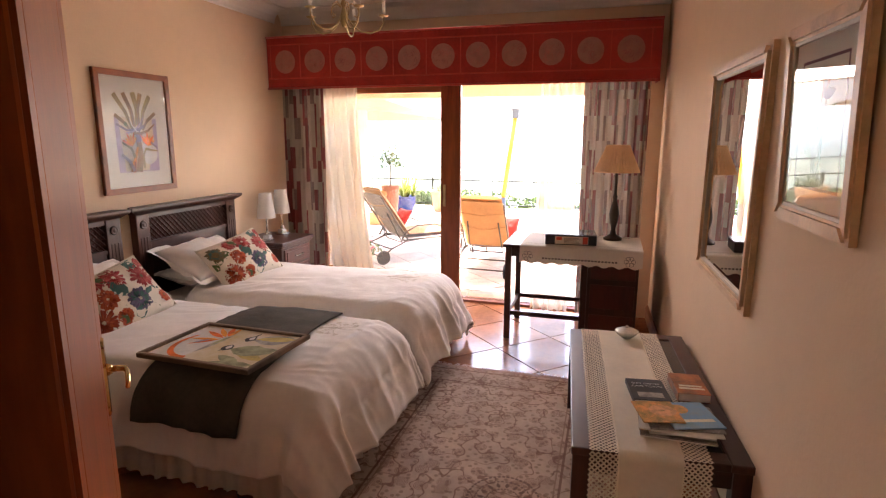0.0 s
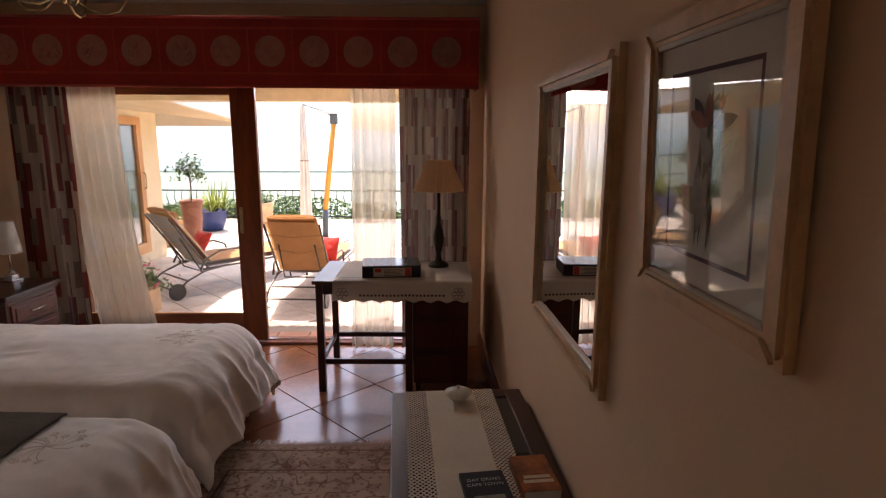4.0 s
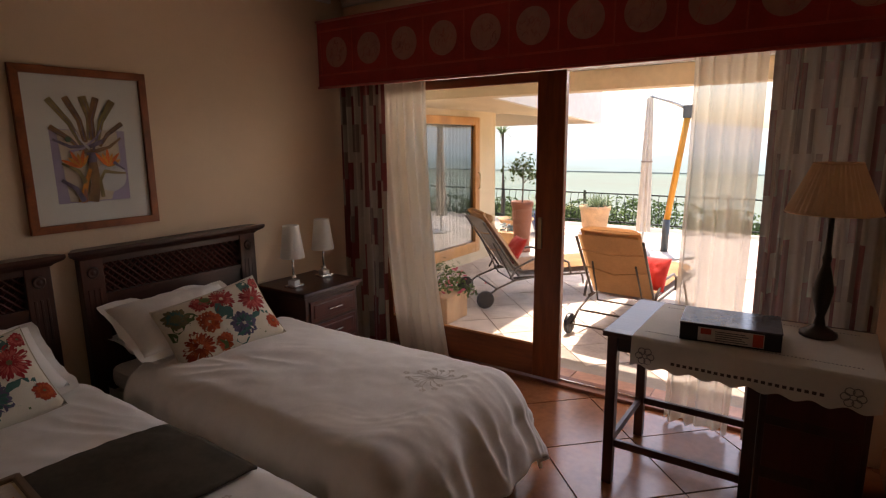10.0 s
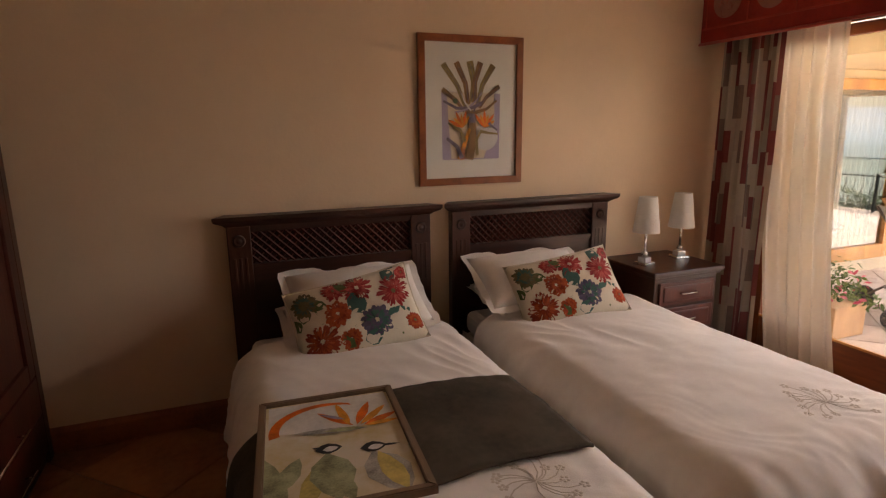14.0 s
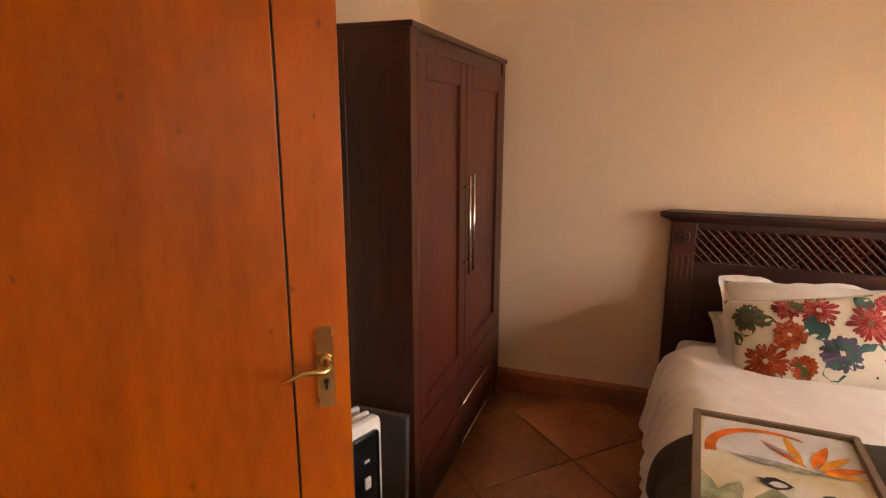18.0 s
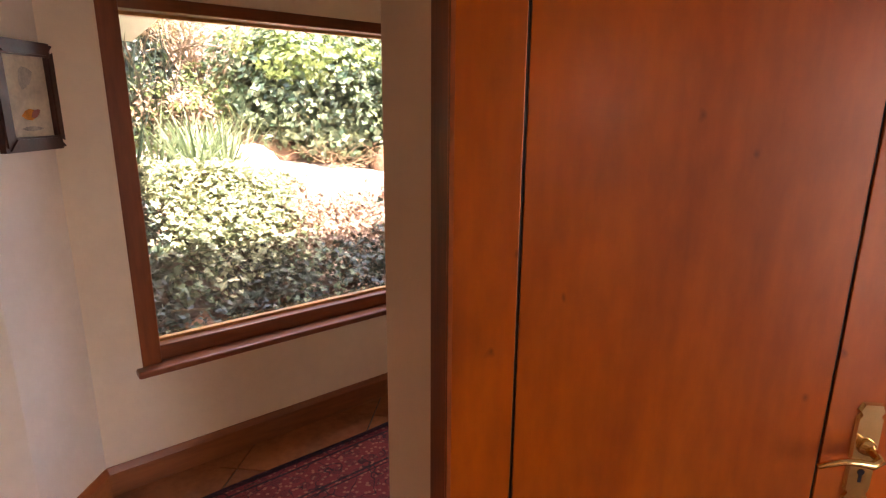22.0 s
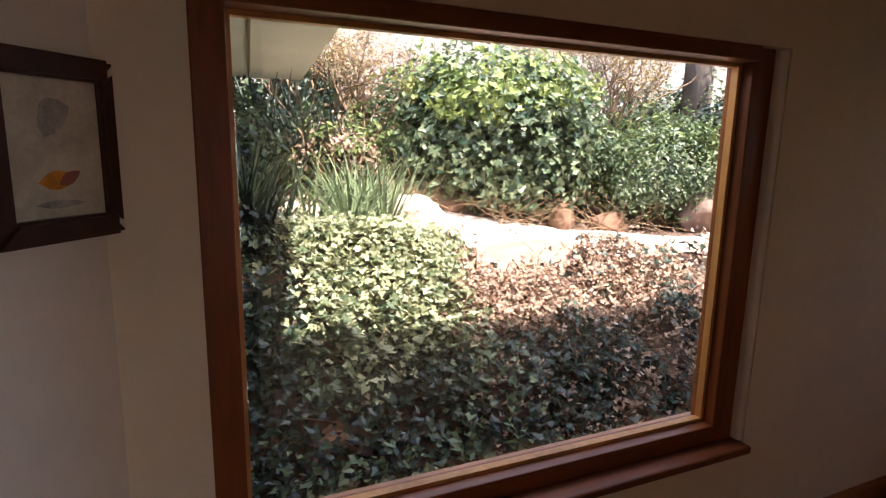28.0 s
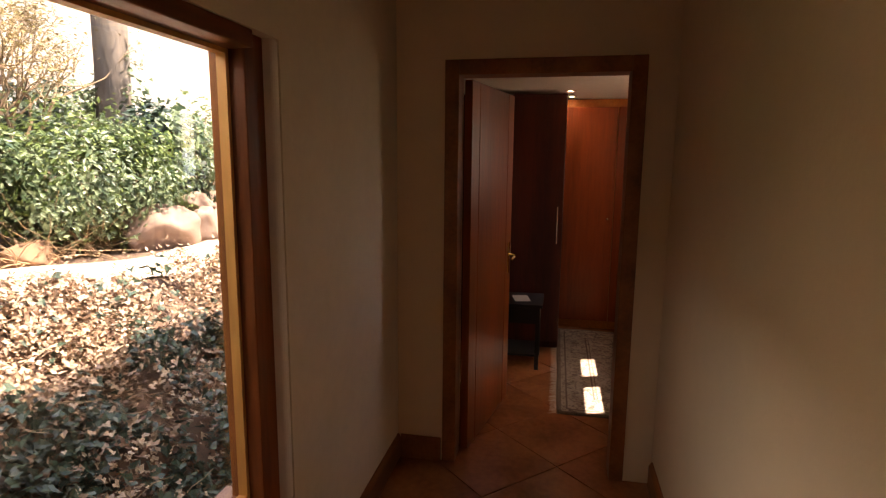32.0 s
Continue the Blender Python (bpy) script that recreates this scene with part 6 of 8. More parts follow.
bx = thing("board_game_box", "flat dark box with white and red print on the table", "box", pose(0.605, 5.16, tz + 0.0055, 0, 0, 6))
part("base", box(-0.185, 0.185, -0.125, 0.125, 0.0, 0.070, 0.002), mat("black_card", (0.015, 0.015, 0.02), 0.4), bx)
lidp = part("lid", box(-0.187, 0.187, -0.127, 0.127, 0.070, 0.078, 0.003), mat("grey_glossy_lid", (0.10, 0.10, 0.11), 0.18, vary=0.2), bx, "glossy lid")
lb = part("printed_side", box(-0.115, 0.125, -0.1275, -0.1255, 0.008, 0.064), mat("white_print", (0.62, 0.58, 0.54), 0.4), bx, "white printed label")
part("red_block", box(0.085, 0.122, -0.1285, -0.1275, 0.010, 0.062), mat("red_print", (0.50, 0.06, 0.04), 0.4), lb)
part("red_block", box(-0.105, -0.065, -0.1285, -0.1275, 0.036, 0.060), bpy.data.materials["red_print"], lb)
for k in range(5):
    part("text_bar", box(-0.05, 0.07 - 0.012 * (k % 3), -0.1285, -0.1277, 0.014 + k * 0.009, 0.018 + k * 0.009), mat("grey_print", (0.15, 0.14, 0.14), 0.5) if k == 0 else bpy.data.materials["grey_print"], lb)

dl = thing("table_lamp", "dark turned table lamp with a pleated cream shade on the table", "table lamp", pose(0.915, 5.375, tz + 0.0055))
part("base", lathe([(0.070, 0.0), (0.070, 0.014), (0.056, 0.024), (0.024, 0.044), (0.016, 0.085), (0.032, 0.15), (0.038, 0.20), (0.028, 0.26), (0.014, 0.31), (0.019, 0.335), (0.012, 0.36), (0.010, 0.56)], 24), mat("dark_bronze", (0.05, 0.035, 0.025), 0.35, 0.5), dl, smooth=True)
n = 80


def shade_at(u, v):
    r = 0.168 - 0.085 * v + 0.003 * (1 if int(u * n + 0.5) % 2 else -1)
    return (r * math.cos(6.2832 * u), r * math.sin(6.2832 * u), 0.525 + 0.200 * v)


sh = part("shade", sheet(shade_at, n, 4, close_u=True), M_SHADEC, dl, "pleated cream shade")
part("shade_trim", tube([(0.169 * math.cos(6.2832 * k / 40), 0.169 * math.sin(6.2832 * k / 40), 0.526) for k in range(41)], 0.004, 6), M_SHADEC, sh)
part("shade_trim", tube([(0.084 * math.cos(6.2832 * k / 32), 0.084 * math.sin(6.2832 * k / 32), 0.724) for k in range(33)], 0.004, 6), M_SHADEC, sh)


# ---- things on the right-hand wall ----
def on_art_wall(y, z):
    """Pose on the right-hand wall: local x towards the door, local y up, local z into the room."""
    ang = math.atan(0.045)
    c, s = math.cos(ang), math.sin(ang)
    n = Vector((-c, -s, 0))
    along = Vector((s, -c, 0))
    m = Matrix((along, Vector((0, 0, 1)), n)).transposed().to_4x4()
    return Matrix.Translation((xr(y) - 0.001, y, z)) @ m


mr = thing("wall_mirror", "tall wall mirror in a pale champagne-coloured frame", "mirror", on_art_wall(3.418, 1.378))
frame_bars(mr, -0.419, 0.419, -0.468, 0.468, 0.047, 0.034, M_PALEF, bevel=0.013)
frame_bars(mr, -0.373, 0.373, -0.422, 0.422, 0.010, 0.022, M_SILVER, "silver_slip", 0.003)
part("mirror_glass", box(-0.372, 0.372, -0.421, 0.421, 0.0, 0.0105), M_MIRROR, mr, "clear mirror glass")
bm = bmesh.new()
w, h, b = 0.364, 0.413, 0.024
o = [bm.verts.new(q) for q in ((-w, -h, 0.0112), (w, -h, 0.0112), (w, h, 0.0112), (-w, h, 0.0112))]
i_ = [bm.verts.new(q) for q in ((-w + b, -h + b, 0.0142), (w - b, -h + b, 0.0142), (w - b, h - b, 0.0142), (-w + b, h - b, 0.0142))]
for k in range(4):
    l = (k + 1) % 4
    bm.faces.new((o[k], o[l], i_[l], i_[k]))
part("bevel", bm, M_MIRROR, mr, "bevelled mirror edge")
bm = bmesh.new()
flat_poly(bm, [(-w + b, -h + b), (w - b, -h + b), (w - b, h - b), (-w + b, h - b)], 0.0142)
part("mirror_face", bm, M_MIRROR, mr)

A_PURP = mat("purple_mount_line", (0.11, 0.06, 0.09), 0.7)
A_DKGRN = mat("paint_dark_green", (0.10, 0.13, 0.08), 0.7, vary=0.3, scale=20)
A_ROSE = mat("paint_rose", (0.40, 0.14, 0.10), 0.7, vary=0.2, scale=20)


def botanical(y, z, w, h, label, seed):
    art = thing("botanical_print", label, "picture", on_art_wall(y, z) @ pose(0, 0, 0.010, 2.0, 0, 0), "botanical prints")
    frame_bars(art, -w / 2, w / 2, -h / 2, h / 2, 0.045, 0.026, M_PALEF, bevel=0.008)
    frame_bars(art, -w / 2 + 0.044, w / 2 - 0.044, -h / 2 + 0.044, h / 2 - 0.044, 0.012, 0.018, M_SILVER, "silver_slip", 0.002)
    mt = part("mount", box(-w / 2 + 0.04, w / 2 - 0.04, -h / 2 + 0.04, h / 2 - 0.04, 0.0, 0.009), M_PAPER, art, "white mount with a purple line")
    a, c = w / 2 - 0.105, h / 2 - 0.105
    for q in (((-a, -c), (a, -c), (a - 0.008, -c + 0.008), (-a + 0.008, -c + 0.008)), ((a, -c), (a, c), (a - 0.008, c - 0.008), (a - 0.008, -c + 0.008)), ((a, c), (-a, c), (-a + 0.008, c - 0.008), (a - 0.008, c - 0.008)), ((-a, c), (-a, -c), (-a + 0.008, -c + 0.008), (-a + 0.008, c - 0.008))):
        bm = bmesh.new()
        flat_poly(bm, q, 0.0094)
        part("mount_line", bm, A_PURP, mt)
    rg = random.Random(seed)
    for k in range(16):
        bm = bmesh.new()
        if k < 4:
            flat_poly(bm, leaf_poly(rg.uniform(-0.03, 0.03), -c + 0.02, c * rg.uniform(1.3, 1.9), 0.008, 1.57 + rg.uniform(-0.12, 0.12)), 0.0098 + k * 0.0002)
            col = A_DKGRN
        elif k < 10:
            flat_poly(bm, leaf_poly(rg.uniform(-0.03, 0.03), rg.uniform(-c + 0.04, 0.0), rg.uniform(0.08, 0.13), 0.016, rg.uniform(0.3, 2.8)), 0.0106 + k * 0.0002)
            col = A_GRY if k % 2 else A_GRN
        else:
            flat_poly(bm, leaf_poly(rg.uniform(-0.01, 0.02), c - 0.10, rg.uniform(0.05, 0.09), 0.014, 0.5 * (k - 10) + 0.2), 0.0106 + k * 0.0002)
            col = A_ROSE if k % 2 else A_PURP
        part("brushstroke", bm, col, mt)
    g = part("glazing", box(-w / 2 + 0.05, w / 2 - 0.05, -h / 2 + 0.05, h / 2 - 0.05, 0.0155, 0.0168), M_GLASS, art)
    g.visible_shadow = False


botanical(2.545, 1.567, 0.500, 0.545, "botanical flower print in a pale champagne frame behind glass", 31)
botanical(1.815, 1.580, 0.500, 0.545, "botanical flower print in a pale champagne frame near the door", 32)

# ---- chandelier ----
ch = thing("chandelier", "antique brass chandelier with scrolled arms and white candle sleeves", "chandelier", pose(-0.865, 4.42, 0))
part("ceiling_rose", lathe([(0.05, ZC), (0.05, ZC - 0.012), (0.03, ZC - 0.03), (0.0, ZC - 0.03)], 20), M_ABRASS, ch, smooth=True)
part("rod", lathe([(0.006, 2.40), (0.006, ZC - 0.03)], 8), M_ABRASS, ch)
part("hub", lathe([(0.0, 2.232), (0.012, 2.24), (0.022, 2.262), (0.030, 2.29), (0.018, 2.33), (0.010, 2.36), (0.020, 2.38), (0.008, 2.41)], 18), M_ABRASS, ch, smooth=True)
for k in range(5):
    a = 6.2832 * k / 5 + 0.5
    c, s = math.cos(a), math.sin(a)
    prof = [(0.02, 2.30), (0.06, 2.245), (0.11, 2.212), (0.17, 2.206), (0.225, 2.225), (0.258, 2.27), (0.262, 2.31)]
    arm = part("arm", tube([(r * c, r * s, z) for r, z in prof], 0.0055, 8), M_ABRASS, ch, smooth=True)
    sc = [(0.02, 2.36), (0.05, 2.385), (0.085, 2.37), (0.10, 2.33), (0.085, 2.30), (0.065, 2.31)]
    part("scroll", tube([(r * c, r * s, z) for r, z in sc], 0.004, 6), M_ABRASS, arm, smooth=True)
    part("drip_pan", lathe([(0.0, 2.31), (0.026, 2.313), (0.034, 2.322), (0.030, 2.322), (0.0, 2.318)], 16, at=(0.262 * c, 0.262 * s, 0)), M_ABRASS, arm, smooth=True)
    part("candle_sleeve", lathe([(0.011, 2.32), (0.011, 2.40), (0.0, 2.401)], 12, at=(0.262 * c, 0.262 * s, 0)), M_WHITEP, arm, smooth=True)
    part("bulb", lathe([(0.008, 2.40), (0.015, 2.42), (0.011, 2.445), (0.0, 2.465)], 12, at=(0.262 * c, 0.262 * s, 0)), mat("frosted_bulb", (0.85, 0.83, 0.78), 0.3) if k == 0 else bpy.data.materials["frosted_bulb"], arm, smooth=True)


# ---- rugs ----
def rug_mat(name, ground, ink, ink2, border, w, h, scale=1.0):
    """Woven carpet: scattered floral motifs, a medallion, and border bands."""
    m = cloth_mat(name, ground, vary=0.12, bump=0.5, weave=260)
    nt = m.node_tree
    b = nt.nodes["Principled BSDF"]
    b.inputs["Sheen Weight"].default_value = 0.0
    base = b.inputs["Base Color"].links[0].from_socket
    co = nt.nodes.new("ShaderNodeTexCoord")

    def mixc(fac, a, col):
        mx = nt.nodes.new("ShaderNodeMix")
        mx.data_type = "RGBA"
        nt.links.new(fac, mx.inputs[0])
        nt.links.new(a, mx.inputs[6])
        mx.inputs[7].default_value = (*col, 1)
        return mx.outputs[2]

    def calc(op, a, v, v2=None):
        n = nt.nodes.new("ShaderNodeMath")
        n.operation = op
        if isinstance(a, float):
            n.inputs[0].default_value = a
        else:
            nt.links.new(a, n.inputs[0])
        if v is not None:
            if isinstance(v, float):
                n.inputs[1].default_value = v
            else:
                nt.links.new(v, n.inputs[1])
        if v2 is not None:
            n.inputs[2].default_value = v2
        return n.outputs[0]

    def cells(sc, rnd):
        v = nt.nodes.new("ShaderNodeTexVoronoi")
        v.voronoi_dimensions = "2D"
        v.inputs["Scale"].default_value, v.inputs["Randomness"].default_value = sc, rnd
        nt.links.new(co.outputs["Object"], v.inputs["Vector"])
        return v.outputs["Distance"], v.outputs["Position"]

    d1, _ = cells(9.0 * scale, 0.75)
    rings = calc("SINE", calc("MULTIPLY", d1, 95.0 * 1.0), None)
    m1 = calc("MULTIPLY", calc("GREATER_THAN", rings, 0.35), calc("LESS_THAN", d1, 0.33))
    d2, _ = cells(23.0 * scale, 1.0)
    m2 = calc("LESS_THAN", d2, 0.22)
    wv = nt.nodes.new("ShaderNodeTexNoise")
    wv.inputs["Scale"].default_value, wv.inputs["Detail"].default_value = 7.0 * scale, 1.0
    nt.links.new(co.outputs["Object"], wv.inputs[0])
    vine = calc("LESS_THAN", calc("ABSOLUTE", calc("SUBTRACT", wv.outputs[0], 0.5), None), 0.012)
    out = mixc(calc("MULTIPLY", m2, 0.65), base, ink2)
    out = mixc(calc("MULTIPLY", vine, 0.7), out, ink)
    out = mixc(calc("MULTIPLY", m1, 0.75), out, ink)
    sx = nt.nodes.new("ShaderNodeSeparateXYZ")
    nt.links.new(co.outputs["Object"], sx.inputs[0])
    ex = calc("SUBTRACT", w / 2, calc("ABSOLUTE", sx.outputs[0], None))
    ey = calc("SUBTRACT", h / 2, calc("ABSOLUTE", sx.outputs[1], None))
    edge = calc("MINIMUM", ex, ey)
    for lo, hi, col in ((0.0, 0.03, border), (0.06, 0.072, ink), (0.24, 0.252, ink), (0.265, 0.272, border)):
        band = calc("MULTIPLY", calc("GREATER_THAN", edge, lo), calc("LESS_THAN", edge, hi))
        out = mixc(calc("MULTIPLY", band, 0.8), out, col)
    nt.links.new(out, b.inputs["Base Color"])
    return m


def make_rug(x0, x1, y0, y1, z, material, label, seed, fringe=True, grp="rugs"):
    cx, cy, w, h = (x0 + x1) / 2, (y0 + y1) / 2, x1 - x0, y1 - y0
    rg_ = thing("rug", label, "rug", pose(cx, cy, z), grp)
    def fn(u, v):
        x, y = (u - 0.5) * w, (v - 0.5) * h
        return (x + 0.004 * math.sin(y * 9), y + 0.004 * math.sin(x * 8), 0.009 + 0.002 * noise.noise(Vector((x * 3, y * 3, seed))))
    bm = sheet(fn, 30, 40)
    edge = [e for e in bm.edges if e.is_boundary]
    ret = bmesh.ops.extrude_edge_only(bm, edges=edge)
    for v in ret["geom"]:
        if isinstance(v, bmesh.types.BMVert):
            v.co.z = 0.0
    part("carpet_field", bm, material, rg_, smooth=True)
    if fringe:
        r = random.Random(seed)
        bm = bmesh.new()
        for s in (-1, 1):
            n = int(w / 0.012)
            for k in range(n):
                x = -w / 2 + w * k / n
                a = r.uniform(-0.5, 0.5)
                ln = r.uniform(0.03, 0.055)
                y = s * h / 2
                vs = [bm.verts.new(q) for q in ((x, y, 0.005), (x + 0.006, y, 0.005), (x + 0.005 + a * ln, y + s * ln, 0.002), (x + 0.001 + a * ln, y + s * ln, 0.002))]
                bm.faces.new(vs)
        part("fringe", bm, M_VALANCE, rg_, "pale cotton fringe", kind="stuff")
    return rg_


bedroom_rug = make_rug(-0.36, 0.98, 2.18, 4.33, 0.0015, rug_mat("faded_persian_pile", (0.54, 0.40, 0.31), (0.19, 0.085, 0.06), (0.24, 0.15, 0.11), (0.30, 0.18, 0.13), 1.34, 2.15), "faded beige and brown floral Persian rug with fringe", 41)
bm = bmesh.new()
for r0, r1, n in ((0.16, 0.150, 48), (0.125, 0.118, 40), (0.075, 0.068, 32)):
    for k in range(n):
        a0, a1 = 6.2832 * k / n, 6.2832 * (k + 0.7) / n
        bm.faces.new([bm.verts.new((r * math.cos(a), r * math.sin(a) * 1.1, 0.0128)) for r, a in ((r0, a0), (r0, a1), (r1, a1), (r1, a0))])
for k in range(16):
    a = 6.2832 * k / 16
    flat_poly(bm, leaf_poly(0.08 * math.cos(a), 0.088 * math.sin(a), 0.036, 0.009, a), 0.0128)
part("medallion", bm, cloth_mat("rug_medallion_wool", (0.20, 0.12, 0.09), vary=0.15), bedroom_rug, "woven round medallion", m=pose(0.20, -0.27, 0))


# ---- corridor: garden window ----
gw = tagged(new("window_garden"), label="wide fixed garden window in a brown varnished timber frame", category="window", kind="structure")
fy0, fy1 = -0.415, YC - 0.004
part("window_frame", box(GX0 + 0.03, -1.272, fy0, fy1 - 0.03, GZ0, GZ1, 0.004), M_FRAME, gw)
part("window_frame", box(0.352, GX1, fy0, fy1, GZ0, GZ1, 0.004), M_FRAME, gw)
part("window_frame", box(-1.272, 0.352, fy0, fy1 - 0.002, 1.858, GZ1, 0.004), M_FRAMEX, gw)
part("window_frame", box(-1.272, 0.352, fy0, fy1 - 0.03, GZ0 + 0.006, 0.570, 0.004), M_FRAMEX, gw)
for x0, x1 in ((-1.272, -1.258), (0.338, 0.352)):
    part("bead", box(x0, x1, -0.383, -0.355, 0.570, 1.858), M_OPEN, gw)
for z0, z1 in ((0.570, 0.583), (1.846, 1.858)):
    part("bead", box(-1.258, 0.338, -0.383, -0.355, z0, z1), M_OPEN, gw)
part("reveal_fill", box(GX0 - 0.001, GX0 + 0.03, YC - 0.12, YC - 0.001, GZ0, GZ1, 0.012, seg=3), M_WALLW, gw, "rounded plaster reveal")
part("window_sill", box(-1.385, 0.450, -0.35, -0.226, 0.478, GZ0 + 0.008, 0.008), M_FRAMEX, gw, "brown timber window sill")
part("outer_sill", box(GX0 + 0.002, GX1 - 0.002, -0.515, -0.418, GZ0 + 0.001, GZ0 + 0.012, 0.003), M_SILLT, gw, "terracotta outer sill")
p = part("pane", box(-1.275, 0.355, -0.393, -0.388, 0.565, 1.862), M_GLASSG, gw)
p.visible_shadow = False

# small framed picture on the slanting wall
d = Vector((0.818 - 0.605, -0.03 - YC, 0)).normalized()
n = Vector((-d.y, d.x, 0))
c0 = Vector((0.603, YC, 0)) + d * 0.095
m = Matrix((d, Vector((0, 0, 1)), -n if n.y < 0 else n)).transposed().to_4x4()
nn = n if n.y > 0 else -n
m = Matrix((-d, Vector((0, 0, 1)), nn)).transposed().to_4x4()
sp = thing("small_picture", "small dark-framed watercolour on the white slanting wall", "picture", Matrix.Translation(c0 + nn * 0.002 + Vector((0, 0, 1.550))) @ m)
frame_bars(sp, -0.138, 0.138, -0.170, 0.170, 0.045, 0.026, M_DARK, bevel=0.006)
pp = part("paper", box(-0.098, 0.098, -0.130, 0.130, 0.0, 0.008), mat("faded_watercolour", (0.68, 0.62, 0.50), 0.7, vary=0.15, scale=10), sp)
for k, (x, y, ln, wd, a, c) in enumerate(((-0.03, 0.05, 0.07, 0.03, 0.4, A_GRY), (-0.02, 0.02, 0.06, 0.02, 1.2, A_GRY), (-0.04, -0.06, 0.08, 0.018, 0.1, A_AMB), (0.0, -0.065, 0.05, 0.012, 0.5, A_ROSE), (-0.05, -0.10, 0.1, 0.008, 0.0, A_GRY))):
    bm = bmesh.new()
    flat_poly(bm, leaf_poly(x, y, ln, wd, a), 0.0086 + 0.0003 * k)
    part("brushstroke", bm, c, pp)

# corridor rug
make_rug(-1.45, 0.42, -0.02, 0.78, 0.0015, rug_mat("dark_red_tribal_pile", (0.15, 0.022, 0.020), (0.014, 0.010, 0.014), (0.30, 0.12, 0.07), (0.016, 0.010, 0.013), 1.87, 0.80, 1.4), "dark red and navy tribal rug on the corridor floor", 43, fringe=False, grp="corridor rug")

# ---- end doorway and the room beyond ----
ef = tagged(new("door_frame_corridor_end"), label="dark varnished door frame at the corridor's end", category="door frame", kind="structure")
part("jamb", box(CX - 0.12, CX + 0.014, EY0 - 0.056, EY0 + 0.012, 0.0, EZ + 0.055, 0.004), M_SKIRT, ef)
part("jamb", box(CX - 0.12, CX + 0.014, EY1 - 0.012, EY1 + 0.055, 0.0, EZ + 0.055, 0.004), M_SKIRT, ef)
part("head", box(CX - 0.12, CX + 0.013, EY0 + 0.012, EY1 - 0.012, EZ - 0.015, EZ + 0.055, 0.004), M_SKIRT, ef)
ed = tagged(new("door_corridor_end"), label="honey-stained wooden door standing open into the far room", category="door", kind="structure")
ed.matrix_basis = pose(CX - 0.13, EY0 + 0.018, 0, 0, 0, 169)
for a, b in ((0.0, 0.12), (0.125, 0.655), (0.660, 0.775)):
    part("board", box(a, b, -0.040, 0.0, 0.012, EZ - 0.02, 0.0015), M_FARD, ed)
part("core", box(0.004, 0.771, -0.036, -0.004, 0.014, EZ - 0.022), M_BLACK, ed, "dark groove between the boards")
hp = part("handle_plate", box(0.70, 0.74, -0.046, -0.040, 0.86, 1.06, 0.002), M_BRASS, ed, "brass handle plate")
part("lever", tube([(0.72, -0.045, 0.98), (0.72, -0.085, 0.98), (0.70, -0.092, 0.978), (0.62, -0.092, 0.97)], 0.008, 8), M_BRASS, hp, smooth=True)
hp2 = part("handle_plate", box(0.70, 0.74, 0.0, 0.006, 0.86, 1.06, 0.002), M_BRASS, ed, "brass handle plate")
part("lever", tube([(0.72, 0.005, 0.98), (0.72, 0.045, 0.98), (0.70, 0.052, 0.978), (0.62, 0.052, 0.97)], 0.008, 8), M_BRASS, hp2, smooth=True)

cup = thing("fitted_wardrobe", "honey-stained fitted wardrobe along the far room's end wall", "wardrobe", pose(0, 0, 0))
part("carcass", box(-5.295, -5.215, -0.375, 1.49, 0.0, 2.12), M_DOORX, cup)
for k in range(4):
    y0 = -0.37 + k * 0.464
    dr = part("door", box(-5.214, -5.19, y0, y0 + 0.458, 0.08, 2.05, 0.003), M_FARW, cup)
    part("knob", lathe([(0.006, 0.0), (0.006, 0.02), (0.013, 0.026), (0.010, 0.034), (0.0, 0.036)], 12), M_CHROME, dr, m=pose(-5.19, y0 + (0.42 if k % 2 else 0.41), 1.05, 0, 90, 0))
tall = thing("tall_cupboard", "tall dark brown cupboard in the far room's shade", "cupboard", pose(0, 0, 0))
part("body", box(-5.18, -4.55, -0.37, 0.565, 0.0, 2.10, 0.004), M_WARD, tall)
for y0 in (-0.365, 0.10):
    dr = part("door", box(-4.549, -4.530, y0, y0 + 0.460, 0.06, 2.08, 0.003), M_WARD, tall)
    part("bar_handle", tube([(-4.51, y0 + 0.42, 0.9), (-4.51, y0 + 0.42, 1.2)], 0.006, 8), M_CHROME, dr)
st = thing("side_table", "small black side table in the far room", "table", pose(-4.18, 0.27, 0))
part("top", box(-0.20, 0.20, -0.17, 0.17, 0.485, 0.51, 0.004), M_BLACK, st)
part("apron", box(-0.18, 0.18, -0.15, 0.15, 0.36, 0.485), M_BLACK, st)
for x in (-0.18, 0.15):
    for y in (-0.15, 0.12):
        part("leg", box(x, x + 0.03, y, y + 0.03, 0.0, 0.36), M_BLACK, st)
part("shelf", box(-0.17, 0.17, -0.14, 0.14, 0.10, 0.115), M_BLACK, st)
tagged(part("paper_sheet", box(-0.09, 0.09, -0.06, 0.06, 0, 0.004), M_PAPER, m=pose(-4.16, 0.27, 0.5115, 0, 0, 12)), label="white sheet of paper on the black side table", category="paper")
make_rug(-5.10, -3.27, 0.56, 1.30, 0.0015, rug_mat("grey_beige_pile", (0.34, 0.28, 0.23), (0.10, 0.06, 0.05), (0.17, 0.10, 0.08), (0.12, 0.08, 0.06), 1.83, 0.74, 1.2), "grey and beige patterned rug on the far room's floor", 44, grp="far room rug")
